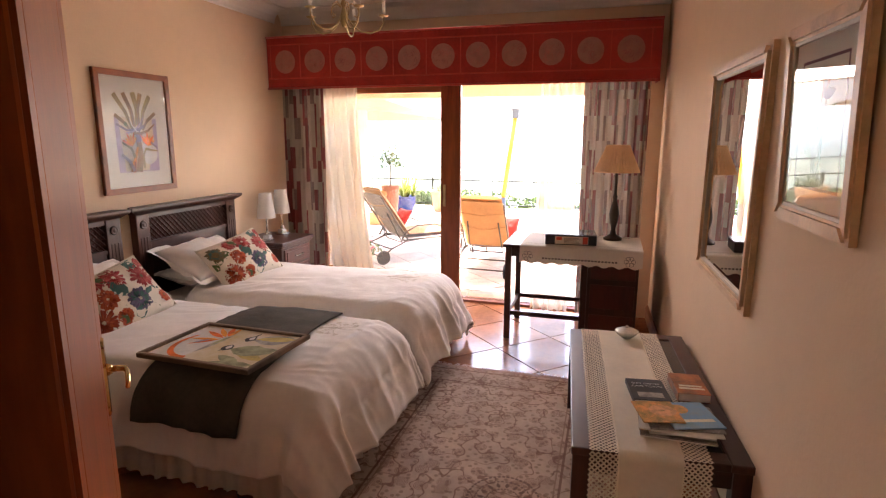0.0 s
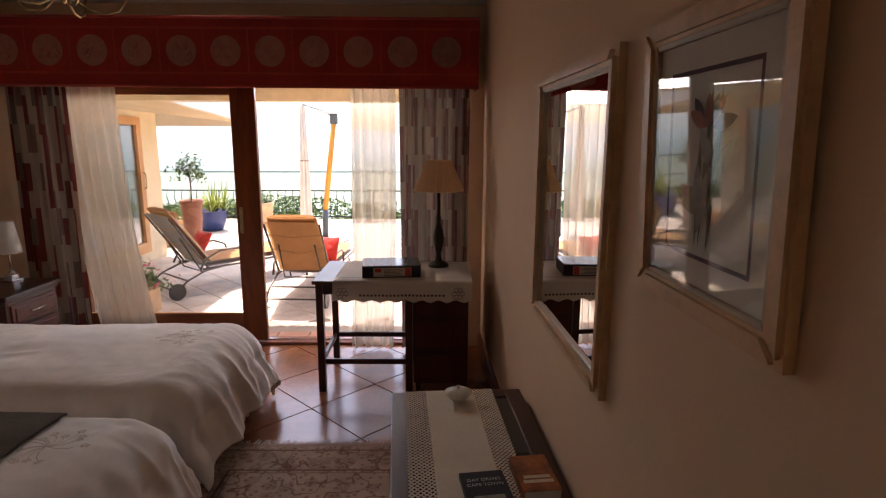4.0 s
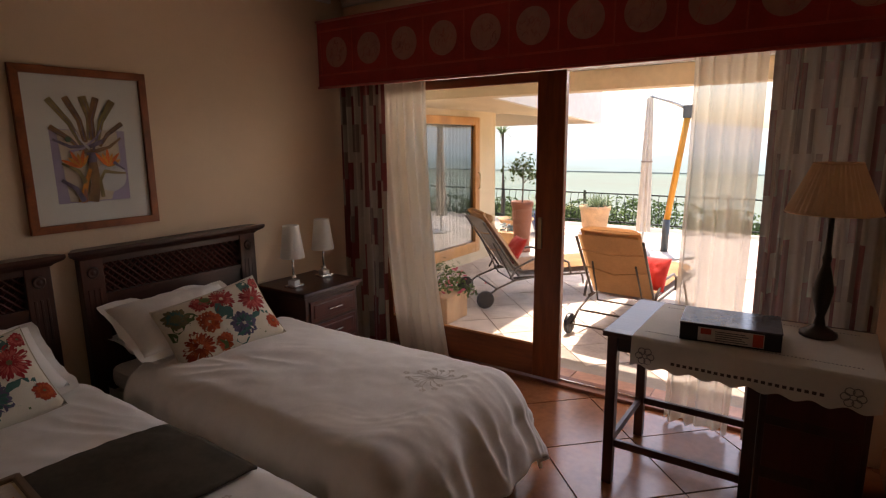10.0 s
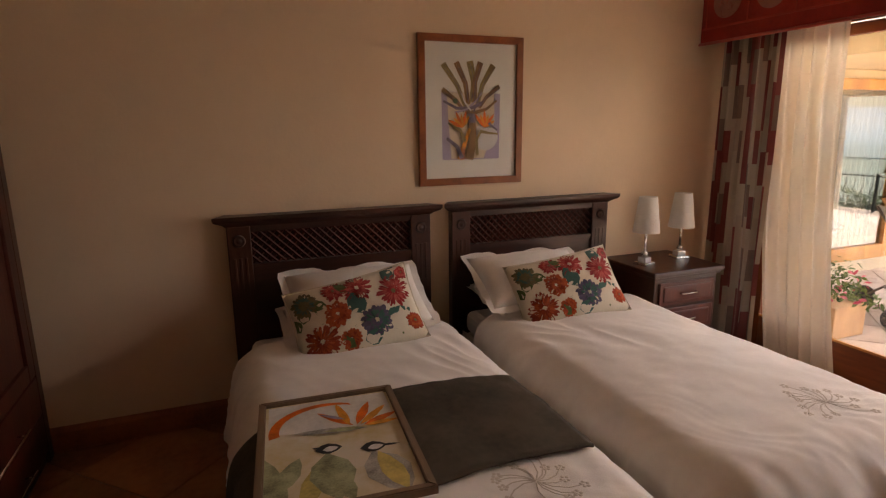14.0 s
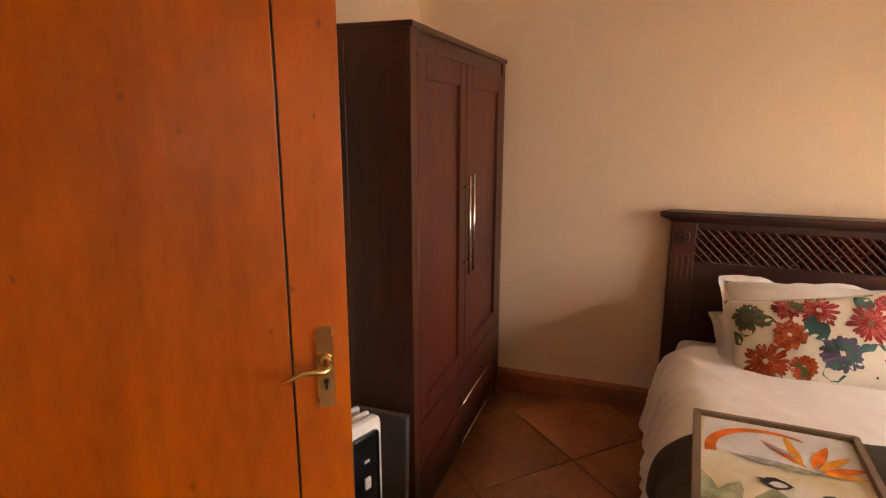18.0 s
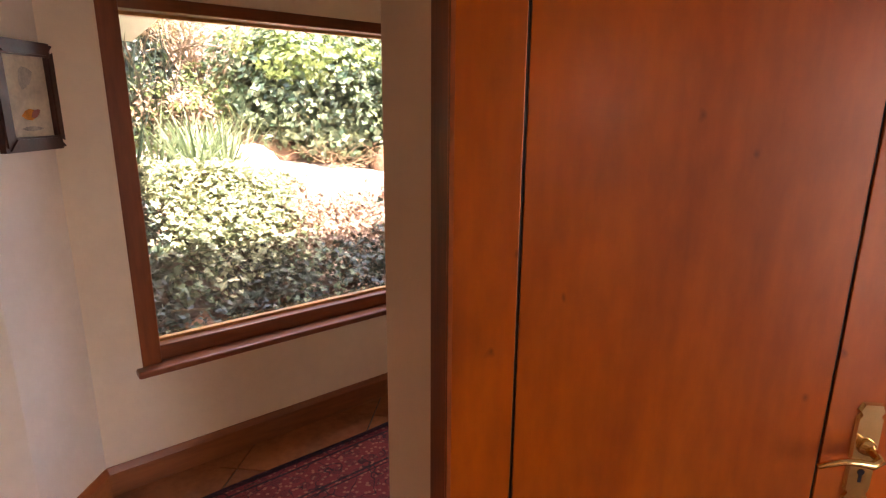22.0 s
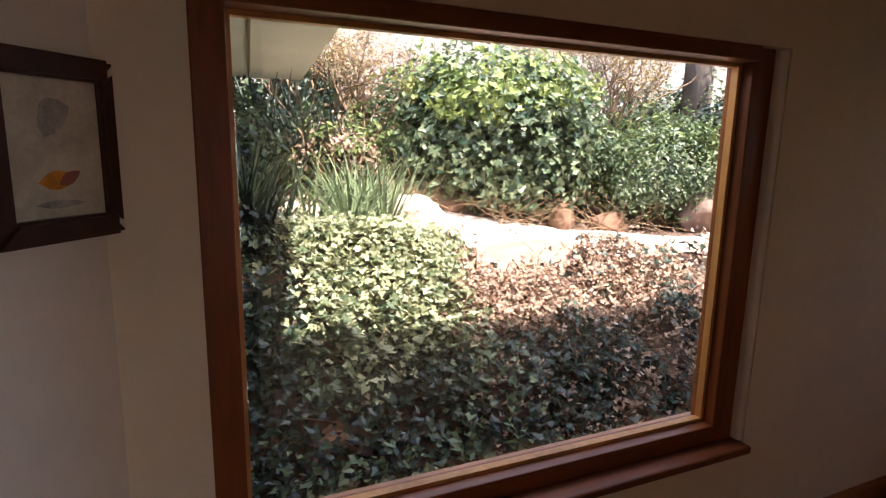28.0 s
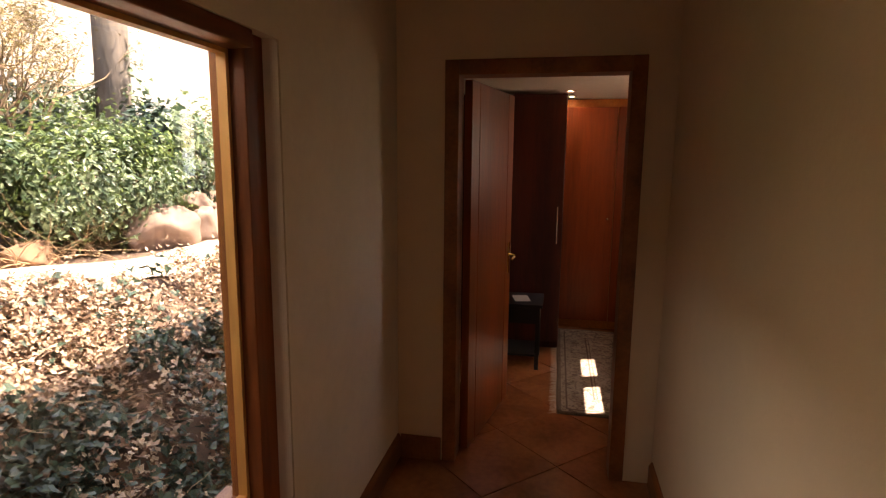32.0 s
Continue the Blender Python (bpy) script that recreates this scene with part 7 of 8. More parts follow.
for x, y in ((-4.62, 0.585), (-5.05, 0.60)):
    sl = thing("ceiling_spotlight", "small lit recessed ceiling spotlight", "ceiling light", pose(x, y, FZ), "far room spotlights")
    part("ring", lathe([(0.045, 0.0), (0.045, -0.006), (0.032, -0.008), (0.030, 0.0)], 20), M_CHROME, sl)
    part("lamp", lathe([(0.029, -0.003), (0.0, -0.004)], 16), M_SPOT, sl, "glowing lamp")
# far room's window
fw = tagged(new("window_far_room"), label="timber-framed window of the far room", category="window", kind="structure")
for a, b in FWX:
    for x0, x1 in ((a - 0.03, a), (b, b + 0.03)):
        part("window_frame", box(x0, x1, 1.602, 1.63, FWZ0 - 0.03, FWZ1 + 0.03), M_FRAME, fw)
    for z0, z1 in ((FWZ0 - 0.03, FWZ0), (FWZ1, FWZ1 + 0.03)):
        part("window_frame", box(a, b, 1.602, 1.63, z0, z1), M_FRAMEX, fw)


# ---- terrace ----
TZ = -0.03
ter = structure("pavement_terrace", box(-9.0, 6.0, 6.165, 13.3, -0.30, TZ - 0.006), M_TGROUT, "sunlit terrace paved with square tiles")
structure("ground", slab([(-600, -400), (600, -400), (600, 900), (-600, 900)], -3.2, -3.0), mat("far_ground", (0.13, 0.165, 0.14), 1.0, vary=0.3, scale=0.05, second=(0.17, 0.19, 0.16), spec=0.0), "green and dry farmland falling away to the horizon")
# eaves over the terrace door
ev = structure("roof_eaves", box(-5.6, 4.0, 6.09, 7.28, 2.125, 2.30), M_WHITEW, "white soffit of the terrace eaves")
structure("trim_eaves_beam", box(-5.6, 4.0, 7.10, 7.32, 1.967, 2.120), M_CONC, "plastered beam under the eaves' edge")
structure("trim_eaves_post", box(2.2, 2.45, 7.08, 7.34, TZ, 1.964), M_CONC, "plastered post under the terrace eaves")

# wing of the house, with a timber sliding door
wg = thing("house_wing", "cream plastered wing of the house with a timber sliding door", "house", pose(0, 0, 0))
part("wall", box(-6.5, -3.02, 9.14, 9.56, -0.30, 1.96), M_CONC, wg)
part("wall", box(-3.30, -3.0, 6.60, 7.45, -0.30, 1.96), M_CONC, wg)
part("wall", box(-3.30, -3.0, 9.11, 9.56, -0.30, 1.96), M_CONC, wg)
part("wall", box(-3.30, -3.0, 7.45, 9.11, 1.88, 1.96), M_CONC, wg)
part("wall", box(-3.30, -3.0, 7.45, 9.11, -0.30, 0.10), M_CONC, wg)
part("wall", box(-6.5, -3.305, 6.60, 6.80, -0.30, 1.96), M_CONC, wg)
part("wall", box(-6.5, -6.30, 6.81, 9.13, -0.30, 1.96), M_CONC, wg)
bm = bmesh.new()
ends = [[bm.verts.new((x, y, z)) for x, z in ((-6.6, 1.965), (-2.96, 1.965), (-1.79, low), (-1.79, 2.25), (-6.6, 2.25))] for y, low in ((7.325, 1.985), (10.12, 1.82))]
for k in range(5):
    bm.faces.new((ends[0][k], ends[0][(k + 1) % 5], ends[1][(k + 1) % 5], ends[1][k]))
bm.faces.new(ends[0])
bm.faces.new(ends[1][::-1])
bmesh.ops.recalc_face_normals(bm, faces=bm.faces)
rf = part("roof", bm, M_CONC, wg, "cream sloping soffit of the wing's eaves")
bm = box(-1.788, -1.73, 7.325, 10.19, 1.79, 2.27)
for v in bm.verts:
    if v.co.y < 8 and v.co.z < 2:
        v.co.z = 1.966
part("fascia", bm, M_WHITEW, rf, "deep white fascia")
part("fascia", box(-6.6, -1.789, 10.122, 10.19, 1.79, 2.27, 0.004), M_WHITEW, rf, "deep white fascia")
wdo = part("sliding_door", box(-3.05, -2.98, 9.00, 9.108, 0.10, 1.878, 0.004), M_OPEN, wg, "golden timber sliding door")
part("door_frame", box(-3.05, -2.98, 7.45, 7.56, 0.10, 1.878, 0.004), M_OPEN, wdo)
part("door_frame", box(-3.05, -2.98, 7.56, 9.00, 1.78, 1.878, 0.004), M_OPEN, wdo)
part("door_frame", box(-3.05, -2.98, 7.56, 9.00, 0.10, 0.24, 0.004), M_OPEN, wdo)
pg = part("pane", box(-3.022, -3.016, 7.56, 9.00, 0.24, 1.78), glass_mat("wing_door_glass", (0.62, 0.68, 0.72), 0.22, 0.6), wdo)
pg.visible_shadow = False
part("door_pull", tube([(-2.97, 9.05, 0.95), (-2.94, 9.05, 0.97), (-2.94, 9.05, 1.15), (-2.97, 9.05, 1.17)], 0.010, 8), M_ABRASS, wdo)
for y0, y1, sd_ in ((7.60, 8.10, 61), (8.45, 8.97, 62)):
    rg = random.Random(sd_)
    bm = sheet(lambda u, v: (-3.14 + 0.03 * math.sin(u * 40 + v), y0 + (y1 - y0) * u, 1.86 - 1.70 * v), 50, 4)
    part("inside_curtain", bm, M_SHEER, wg, "pale curtain behind the glass", smooth=True)


# loungers
def lounger(m, label, back_material):
    """A wheeled sun lounger: x runs from the head (0) to the foot (1.9), y across."""
    lo = thing("sun_lounger", label, "sun lounger", m, "sun loungers")
    W = 0.30
    for s in (-1, 1):
        part("side_rail", tube([(0.40, s * W, 0.30), (1.0, s * W, 0.30), (1.75, s * W, 0.30), (1.90, s * W, 0.31)], 0.014, 8), M_LFRAME, lo, smooth=True)
        part("rear_leg", tube([(0.72, s * W, 0.30), (0.42, s * (W + 0.01), 0.28), (0.20, s * (W + 0.02), 0.20), (0.06, s * (W + 0.02), 0.10)], 0.012, 8), M_LFRAME, lo, smooth=True)
        wh = part("wheel", lathe([(0.030, -0.014), (0.094, -0.016), (0.098, 0.0), (0.094, 0.016), (0.030, 0.014)], 24), M_BLACK, lo, "black spoked wheel", m=pose(0.06, s * (W + 0.045), 0.098, 90, 0, 0))
        for k in range(6):
            a = k * 1.047
            part("spoke", box(0.03, 0.088, -0.006, 0.006, -0.018, 0.018), M_LFRAME, wh, m=pose(0, 0, 0, 0, 0, math.degrees(a)))
        part("front_leg", tube([(1.45, s * W, 0.30), (1.58, s * (W + 0.01), 0.10), (1.60, s * (W + 0.01), 0.0)], 0.012, 8), M_LFRAME, lo, smooth=True)
        part("armrest", tube([(0.35, s * (W + 0.03), 0.30), (0.42, s * (W + 0.04), 0.42), (0.60, s * (W + 0.04), 0.50), (0.90, s * (W + 0.04), 0.50), (1.04, s * (W + 0.03), 0.44), (1.08, s * (W + 0.02), 0.30)], 0.013, 8), M_LFRAME, lo, smooth=True)
        part("back_rail", tube([(0.46, s * W, 0.32), (0.24, s * W, 0.65), (0.05, s * W, 0.93)], 0.013, 8), M_LFRAME, lo, smooth=True)
    part("axle", tube([(0.06, -W - 0.03, 0.098), (0.06, W + 0.03, 0.098)], 0.010, 8), M_LFRAME, lo)
    part("crossbar", tube([(0.20, -W, 0.20), (0.20, W, 0.20)], 0.010, 8), M_LFRAME, lo)
    part("brace", tube([(0.20, -0.20, 0.68), (0.42, -0.22, 0.26), (0.42, 0.22, 0.26), (0.20, 0.20, 0.68)], 0.010, 8), M_LFRAME, lo, smooth=True)
    back = sheet(lambda u, v: (0.48 - 0.43 * v + 0.02 * math.sin(v * 3.14), (u - 0.5) * 2 * (W - 0.012), 0.33 + 0.62 * v - 0.028 * math.sin(v * 3.14)), 8, 14)
    part("sling_back", back, back_material, lo, "woven sling back", smooth=True)
    seat = sheet(lambda u, v: (0.48 + 1.42 * v, (u - 0.5) * 2 * (W - 0.012), 0.318 - 0.02 * math.sin(u * 3.14)), 8, 10)
    part("sling_seat", seat, M_SLINGG, lo, smooth=True)
    # padded cushion over back and seat
    def pad(u, v, side):
        e = (1 - abs(2 * u - 1) ** 4) ** 0.5
        q = 0.010 * abs(math.sin(v * 9.42)) * e
        h = 0.045 * e * side + q * side
        if v < 0.42:
            k = 1 - v / 0.42
            x, z = 0.51 - 0.45 * k, 0.37 + 0.62 * k
            nx, nz = 0.77, 0.62
        else:
            k = (v - 0.42) / 0.58
            x, z = 0.51 + 1.37 * k, 0.36
            nx, nz = 0.0, 1.0
        return (x + nx * h, (u - 0.5) * 2 * (W - 0.03), z + nz * h + 0.01)
    bm = bmesh.new()
    for side in (1, 0):
        sheet(lambda u, v: pad(u, v, side), 10, 40, bm=bm)
    bmesh.ops.remove_doubles(bm, verts=bm.verts, dist=0.001)
    part("cushion", bm, M_SLING, lo, "orange-tan padded cushion", smooth=True)
    part("neck_roll", tube([(0.135, -0.24, 0.95), (0.135, 0.24, 0.95)], 0.050, 12), M_SLING, lo, smooth=True)
    # ties behind the back
    for z, sag in ((0.80, 0.03), (0.62, 0.05)):
        part("tie", tube([(0.69 - 0.694 * z, -W, z), (0.67 - 0.694 * z, 0, z - sag), (0.69 - 0.694 * z, W, z)], 0.006, 6), M_SLING, lo, smooth=True)
    return lo


lounger(pose(-2.035, 7.327, TZ, 0, 0, 50) @ Matrix.Scale(0.91, 4), "wheeled sun lounger with an orange-tan cushion on the terrace", M_SLINGG)
lounger(pose(-0.50, 6.87, TZ, 0, 0, 87) @ Matrix.Scale(0.90, 4), "wheeled sun lounger with an orange-tan cushion, its back to the door", M_SLING)
for x, y, rz, rx in ((-1.73, 7.71, 140, 58), (-0.28, 7.37, 172, 60)):
    ob = part("scatter_cushion", pillow_mesh(0.30, 0.30, 0.11), cloth_mat("red_cushion_cloth", (0.50, 0.035, 0.025)) if x < -1 else bpy.data.materials["red_cushion_cloth"], smooth=True, m=pose(x, y, 0.47, rx, 0, rz - 180))
    tagged(ob, label="red square scatter cushion on the sun lounger", category="cushion", group="red cushions")


# plants
def leaf_cloud(name, centre, radii, count, size, material, seed, parent=None, label="", shape="oval", fill=0.55, sun_side=0.0, clumps=14):
    """Many small leaves in uneven clumps over a mound."""
    rg = random.Random(seed)
    bm = bmesh.new()
    cs = []
    for _ in range(clumps):
        v = Vector((rg.gauss(0, 1), rg.gauss(0, 1), rg.gauss(0, 1))).normalized() * rg.uniform(0.45, 0.85)
        cs.append((v, rg.uniform(0.25, 0.5)))
    for k in range(count):
        c, r = cs[k % clumps]
        v = c + Vector((rg.gauss(0, 1), rg.gauss(0, 1), rg.gauss(0, 1))).normalized() * r * rg.uniform(fill, 1.05)
        p = Vector((centre[0] + v.x * radii[0], centre[1] + v.y * radii[1], centre[2] + v.z * radii[2]))
        one_leaf(bm, p, size * rg.uniform(0.6, 1.3), v, rg, shape)
    return part(name, bm, material, parent, label, kind="stuff")


def one_leaf(bm, p, s, out, rg, shape, loose=0.5):
    nrm = (Vector(out).normalized() + Vector((rg.gauss(0, loose), rg.gauss(0, loose), rg.gauss(0.4, loose)))).normalized()
    t = nrm.cross(Vector((rg.gauss(0, 1), rg.gauss(0, 1), rg.gauss(0, 1)))).normalized()
    b = nrm.cross(t)
    if shape == "ivy":
        pts = ((0, -0.10), (0.30, -0.38), (0.48, 0.02), (0.30, 0.12), (0.0, 0.62), (-0.30, 0.12), (-0.48, 0.02), (-0.30, -0.38))
    else:
        pts = ((0, -0.5), (0.20, -0.20), (0.22, 0.12), (0.0, 0.55), (-0.22, 0.12), (-0.20, -0.20))
    vs = [bm.verts.new(p + t * (x * s) + b * (y * s) + nrm * (abs(x) * 0.35 * s)) for x, y in pts]
    n = len(vs)
    h = n // 2
    bm.faces.new(vs[: h + 1])
    bm.faces.new([vs[0], *vs[h:]])


def strap_tuft(bm, x, y, z, n, ln, wd, rg, spread=0.9):
    for k in range(n):
        a = rg.uniform(0, 6.2832)
        lean = rg.uniform(0.15, spread)
        l = ln * rg.uniform(0.6, 1.1)
        sd_ = Vector((-math.sin(a), math.cos(a), 0))
        prev = None
        for q in range(6):
            t = q / 5
            r = l * t * math.sin(lean) * (1 + 0.3 * t)
            h = l * t * math.cos(lean) - l * 0.45 * lean * t * t * t
            w = wd * (1 - t) ** 0.6 * (0.6 + 0.4 * (1 - t)) + 0.001
            c = Vector((x + math.cos(a) * r, y + math.sin(a) * r, z + h))
            cur = (bm.verts.new(c - sd_ * w), bm.verts.new(c + sd_ * w))
            if prev:
                bm.faces.new((prev[0], prev[1], cur[1], cur[0]))
            prev = cur


def strap_plant(name, x, y, z, tufts, n, ln, wd, material, seed, parent=None, label="", spread=0.9, radius=0.1):
    rg = random.Random(seed)
    bm = bmesh.new()
    for _ in range(tufts):
        strap_tuft(bm, x + rg.gauss(0, radius), y + rg.gauss(0, radius), z, n, ln, wd, rg, spread)
    return part(name, bm, material, parent, label, kind="stuff" if tufts * n > 250 else "")


def pot(name, label, x, y, profile, material, category="plant pot", seg=28):
    pt_ = thing(name, label, category, pose(x, y, TZ))
    top = profile[-1]
    part("pot", lathe(profile + [(top[0] - 0.025, top[1]), (top[0] - 0.03, top[1] - 0.05)], seg), material, pt_, smooth=True)
    part("soil", lathe([(top[0] - 0.028, top[1] - 0.04), (0.0, top[1] - 0.035)], seg), M_SOIL, pt_)
    return pt_


tp = pot("tall_urn_with_shrub", "tall ribbed terracotta urn with a small leafy standard tree", -2.78, 9.98, [(0.124, 0.000), (0.139, 0.027), (0.117, 0.045), (0.110, 0.090), (0.120, 0.252), (0.124, 0.270), (0.123, 0.297), (0.139, 0.468), (0.144, 0.486), (0.139, 0.513), (0.150, 0.666), (0.164, 0.684), (0.164, 0.738)], M_TERRA)
part("trunk", tube([(0, 0, 0.70), (0.01, 0.0, 0.95), (0.0, 0.01, 1.12)], 0.014, 6, taper=0.7), M_BARK, tp)
for k in range(9):
    a = k * 0.7
    part("twig", tube([(0, 0, 0.98 + 0.02 * k), (0.10 * math.cos(a), 0.10 * math.sin(a), 1.08 + 0.025 * k), (0.24 * math.cos(a), 0.24 * math.sin(a), 1.12 + 0.035 * k)], 0.005, 5, taper=0.5), M_BARK, tp)
leaf_cloud("crown", (0, 0, 1.18), (0.28, 0.28, 0.24), 300, 0.055, M_HEDGE, 71, tp, clumps=16)
bp = pot("blue_pot_with_flax", "cobalt-glazed pot with arching yellow-green strap leaves", -3.20, 11.75, [(0.16, 0.0), (0.20, 0.04), (0.25, 0.20), (0.26, 0.30), (0.25, 0.34), (0.27, 0.36)], M_BLUEPOT)
strap_plant("leaves", 0, 0, 0.33, 5, 26, 0.60, 0.014, M_YSTRAP, 72, bp, spread=1.0, radius=0.06)
gp = pot("large_pale_pot", "large pale terracotta pot with green strap-leaved plants", -2.52, 12.35, [(0.189, 0.000), (0.210, 0.045), (0.252, 0.342), (0.259, 0.378), (0.273, 0.396), (0.273, 0.450)], M_TERRAP)
strap_plant("leaves", 0, 0, 0.42, 8, 22, 0.34, 0.012, M_STRAP, 73, gp, spread=1.2, radius=0.10)
lpn = thing("low_planter", "low pale planter box with blue-grey succulents against the wing", "planter", pose(-2.98, 10.30, TZ))
part("box", box(-0.45, 0.05, -0.15, 0.22, 0.0, 0.22, 0.015), M_TERRAP, lpn)
leaf_cloud("succulents", (-0.2, 0.04, 0.25), (0.26, 0.18, 0.10), 260, 0.06, leaf_mat("grey_succulent", (0.10, 0.16, 0.17), (0.25, 0.33, 0.34), 0.1), 74, lpn)
npl = thing("flower_planter", "pale square planter with trailing pink-flowered plant by the door", "planter", pose(-1.92, 6.72, TZ))
part("box", box(-0.17, 0.13, -0.17, 0.17, 0.0, 0.24, 0.012), M_TERRAP, npl)
leaf_cloud("foliage", (0.05, 0.02, 0.34), (0.26, 0.24, 0.20), 300, 0.045, M_GREEN, 75, npl, clumps=12)
leaf_cloud("flowers", (0.10, 0.0, 0.34), (0.27, 0.25, 0.22), 34, 0.045, M_FLOWER, 76, npl, clumps=9)
# low bowl and shrub against the wing's corner
bw = pot("stone_bowl", "low stone bowl planter at the wing's corner", -3.35, 10.9, [(0.16, 0.0), (0.10, 0.06), (0.10, 0.16), (0.26, 0.28), (0.30, 0.34)], M_TERRAP)
leaf_cloud("foliage", (0, 0, 0.42), (0.25, 0.25, 0.14), 200, 0.05, M_GREEN, 77, bw)

# cantilever umbrella
um = thing("cantilever_umbrella", "folded cantilever umbrella with a yellow mast and cream canopy", "umbrella", pose(-0.955, 10.80, TZ))
part("base_plate", lathe([(0.42, 0.0), (0.42, 0.025), (0.38, 0.035), (0.10, 0.045), (0.0, 0.045)], 32), mat("grey_stone_base", (0.42, 0.40, 0.36), 0.7), um, smooth=False)
part("mast_foot", tube([(0.0, 0, 0.04), (0.01, 0, 0.50)], 0.050, 12), mat("dark_grey_steel", (0.10, 0.11, 0.11), 0.4, 0.5), um, smooth=True)
part("mast", tube([(0.01, 0, 0.48), (0.11, 0.02, 1.30), (0.185, 0.03, 1.90)], 0.042, 12), M_YELLOW, um, "yellow timber mast", smooth=True)
part("mast_head", box(-0.06, 0.06, -0.05, 0.05, -0.05, 0.12, 0.012), bpy.data.materials["dark_grey_steel"], um, m=pose(0.19, 0.03, 1.93))
part("arm", tube([(0.19, 0.03, 2.00), (-0.05, 0.0, 2.11), (-0.29, -0.02, 2.19)], 0.022, 8), mat("pale_steel", (0.55, 0.55, 0.52), 0.4, 0.6), um, smooth=True)
n = 10
bm = sheet(lambda u, v: (-0.30 + (0.035 + 0.045 * v + (-0.02 if 0.44 < v < 0.50 else 0.0)) * (1 + 0.28 * math.cos(u * 6.2832 * 7)) * math.cos(6.2832 * u), -0.02 + (0.035 + 0.045 * v) * (1 + 0.28 * math.cos(u * 6.2832 * 7)) * math.sin(6.2832 * u), 2.17 - 1.86 * v), 84, 14, close_u=True)
part("canopy", bm, M_UMB, um, "folded cream canvas canopy", smooth=True)
part("strap", tube([(-0.30 + 0.072 * math.cos(6.2832 * k / 20), -0.02 + 0.072 * math.sin(6.2832 * k / 20), 1.30) for k in range(21)], 0.012, 6), M_SLINGG, um)
part("canopy_pole", tube([(-0.30, -0.02, 0.045), (-0.30, -0.02, 2.19)], 0.018, 8), bpy.data.materials["pale_steel"], um)
part("ballast_arm", box(-0.33, 0.02, -0.03, 0.03, 0.03, 0.045), bpy.data.materials["dark_grey_steel"], um)

# iron railing
fn_ = thing("railing", "black wrought-iron terrace railing with scrolled bars", "railing", pose(0, 13.05, TZ))
for z in (0.08, 0.61):
    part("rail", box(-8.0, 5.0, -0.012, 0.012, z - 0.012, z + 0.012), M_IRON, fn_)
for k in range(6):
    part("post", box(-8.0 + k * 2.5, -7.96 + k * 2.5, -0.02, 0.02, 0.0, 0.66), M_IRON, fn_)
bar = tube([(0, 0, 0.08), (0.0, 0, 0.23), (0.018, 0, 0.35), (-0.018, 0, 0.46), (0, 0, 0.61)], 0.008, 5)
meb = bpy.data.meshes.new("baluster")
bar.to_mesh(meb)
bar.free()
meb.materials.append(M_IRON)
scr = tube([(0.03 * math.cos(a) * (1 - q / 26), 0, 0.2 + 0.045 * math.sin(a) * (1 - q / 26)) for q, a in enumerate([k * 0.45 for k in range(20)])], 0.006, 4)
mes = bpy.data.meshes.new("scroll")
scr.to_mesh(mes)
scr.free()
mes.materials.append(M_IRON)
for k in range(86):
    x = -7.9 + k * 0.15
    shared("baluster", meb, fn_, pose(x, 0, 0))
    if -4.5 < x < 2.5:
        shared("scroll", mes, fn_, pose(x + 0.075, 0, 0))

# hedge, palm and distant woods beyond the railing
structure("ground_bank", box(-60, 60, 13.4, 21, -3.0, -1.2), mat("bank_grass", (0.14, 0.17, 0.06), 0.95, vary=0.3, scale=0.8), "grassy bank below the terrace")
for k in range(9):
    x = -8.5 + k * 1.5
    h = 0.85 + 0.25 * math.sin(k * 2.1)
    hd = thing("garden_shrub", "sunlit green shrub beyond the railing", "shrub", pose(x, 14.3 + 0.5 * math.sin(k * 1.3), -1.2), "shrubs beyond the railing")
    part("trunk", tube([(0, 0, 0), (0.02, 0, 0.5), (0, 0, 1.0)], 0.05, 6, taper=0.6), M_BARK, hd)
    leaf_cloud("crown", (0, 0, 0.95 if x < -3.6 else 0.62), (0.95, 0.7, h * 0.62), 3400, 0.115, M_HEDGE, 80 + k, hd, clumps=30, fill=0.2)
pm = thing("palm_tree", "slender palm with drooping fronds at the terrace's corner", "palm", pose(-5.10, 13.6, -1.2))
part("trunk", tube([(0, 0, 0), (0.05, 0, 1.5), (0.02, 0, 3.0)], 0.055, 8, taper=0.7), M_BARK, pm)
strap_plant("fronds", 0.02, 0, 2.92, 2, 18, 0.55, 0.02, M_STRAP, 95, pm, spread=1.5, radius=0.02)
rg = random.Random(9)
bm = bmesh.new()
for k in range(46):
    x, y = rg.uniform(-26, 14), rg.uniform(22, 38)
    r = rg.uniform(0.7, 1.4)
    for q in range(320):
        v = Vector((rg.gauss(0, 1), rg.gauss(0, 1), rg.gauss(0, 1))).normalized()
        one_leaf(bm, Vector((x + v.x * r * 1.5, y + v.y * r, -2.7 + v.z * r * 0.8)), 0.26, v, rg, "oval")
tagged(part("far_woods", bm, M_HEDGE), label="low sunlit woods on the slope below the terrace", category="woods", kind="stuff")


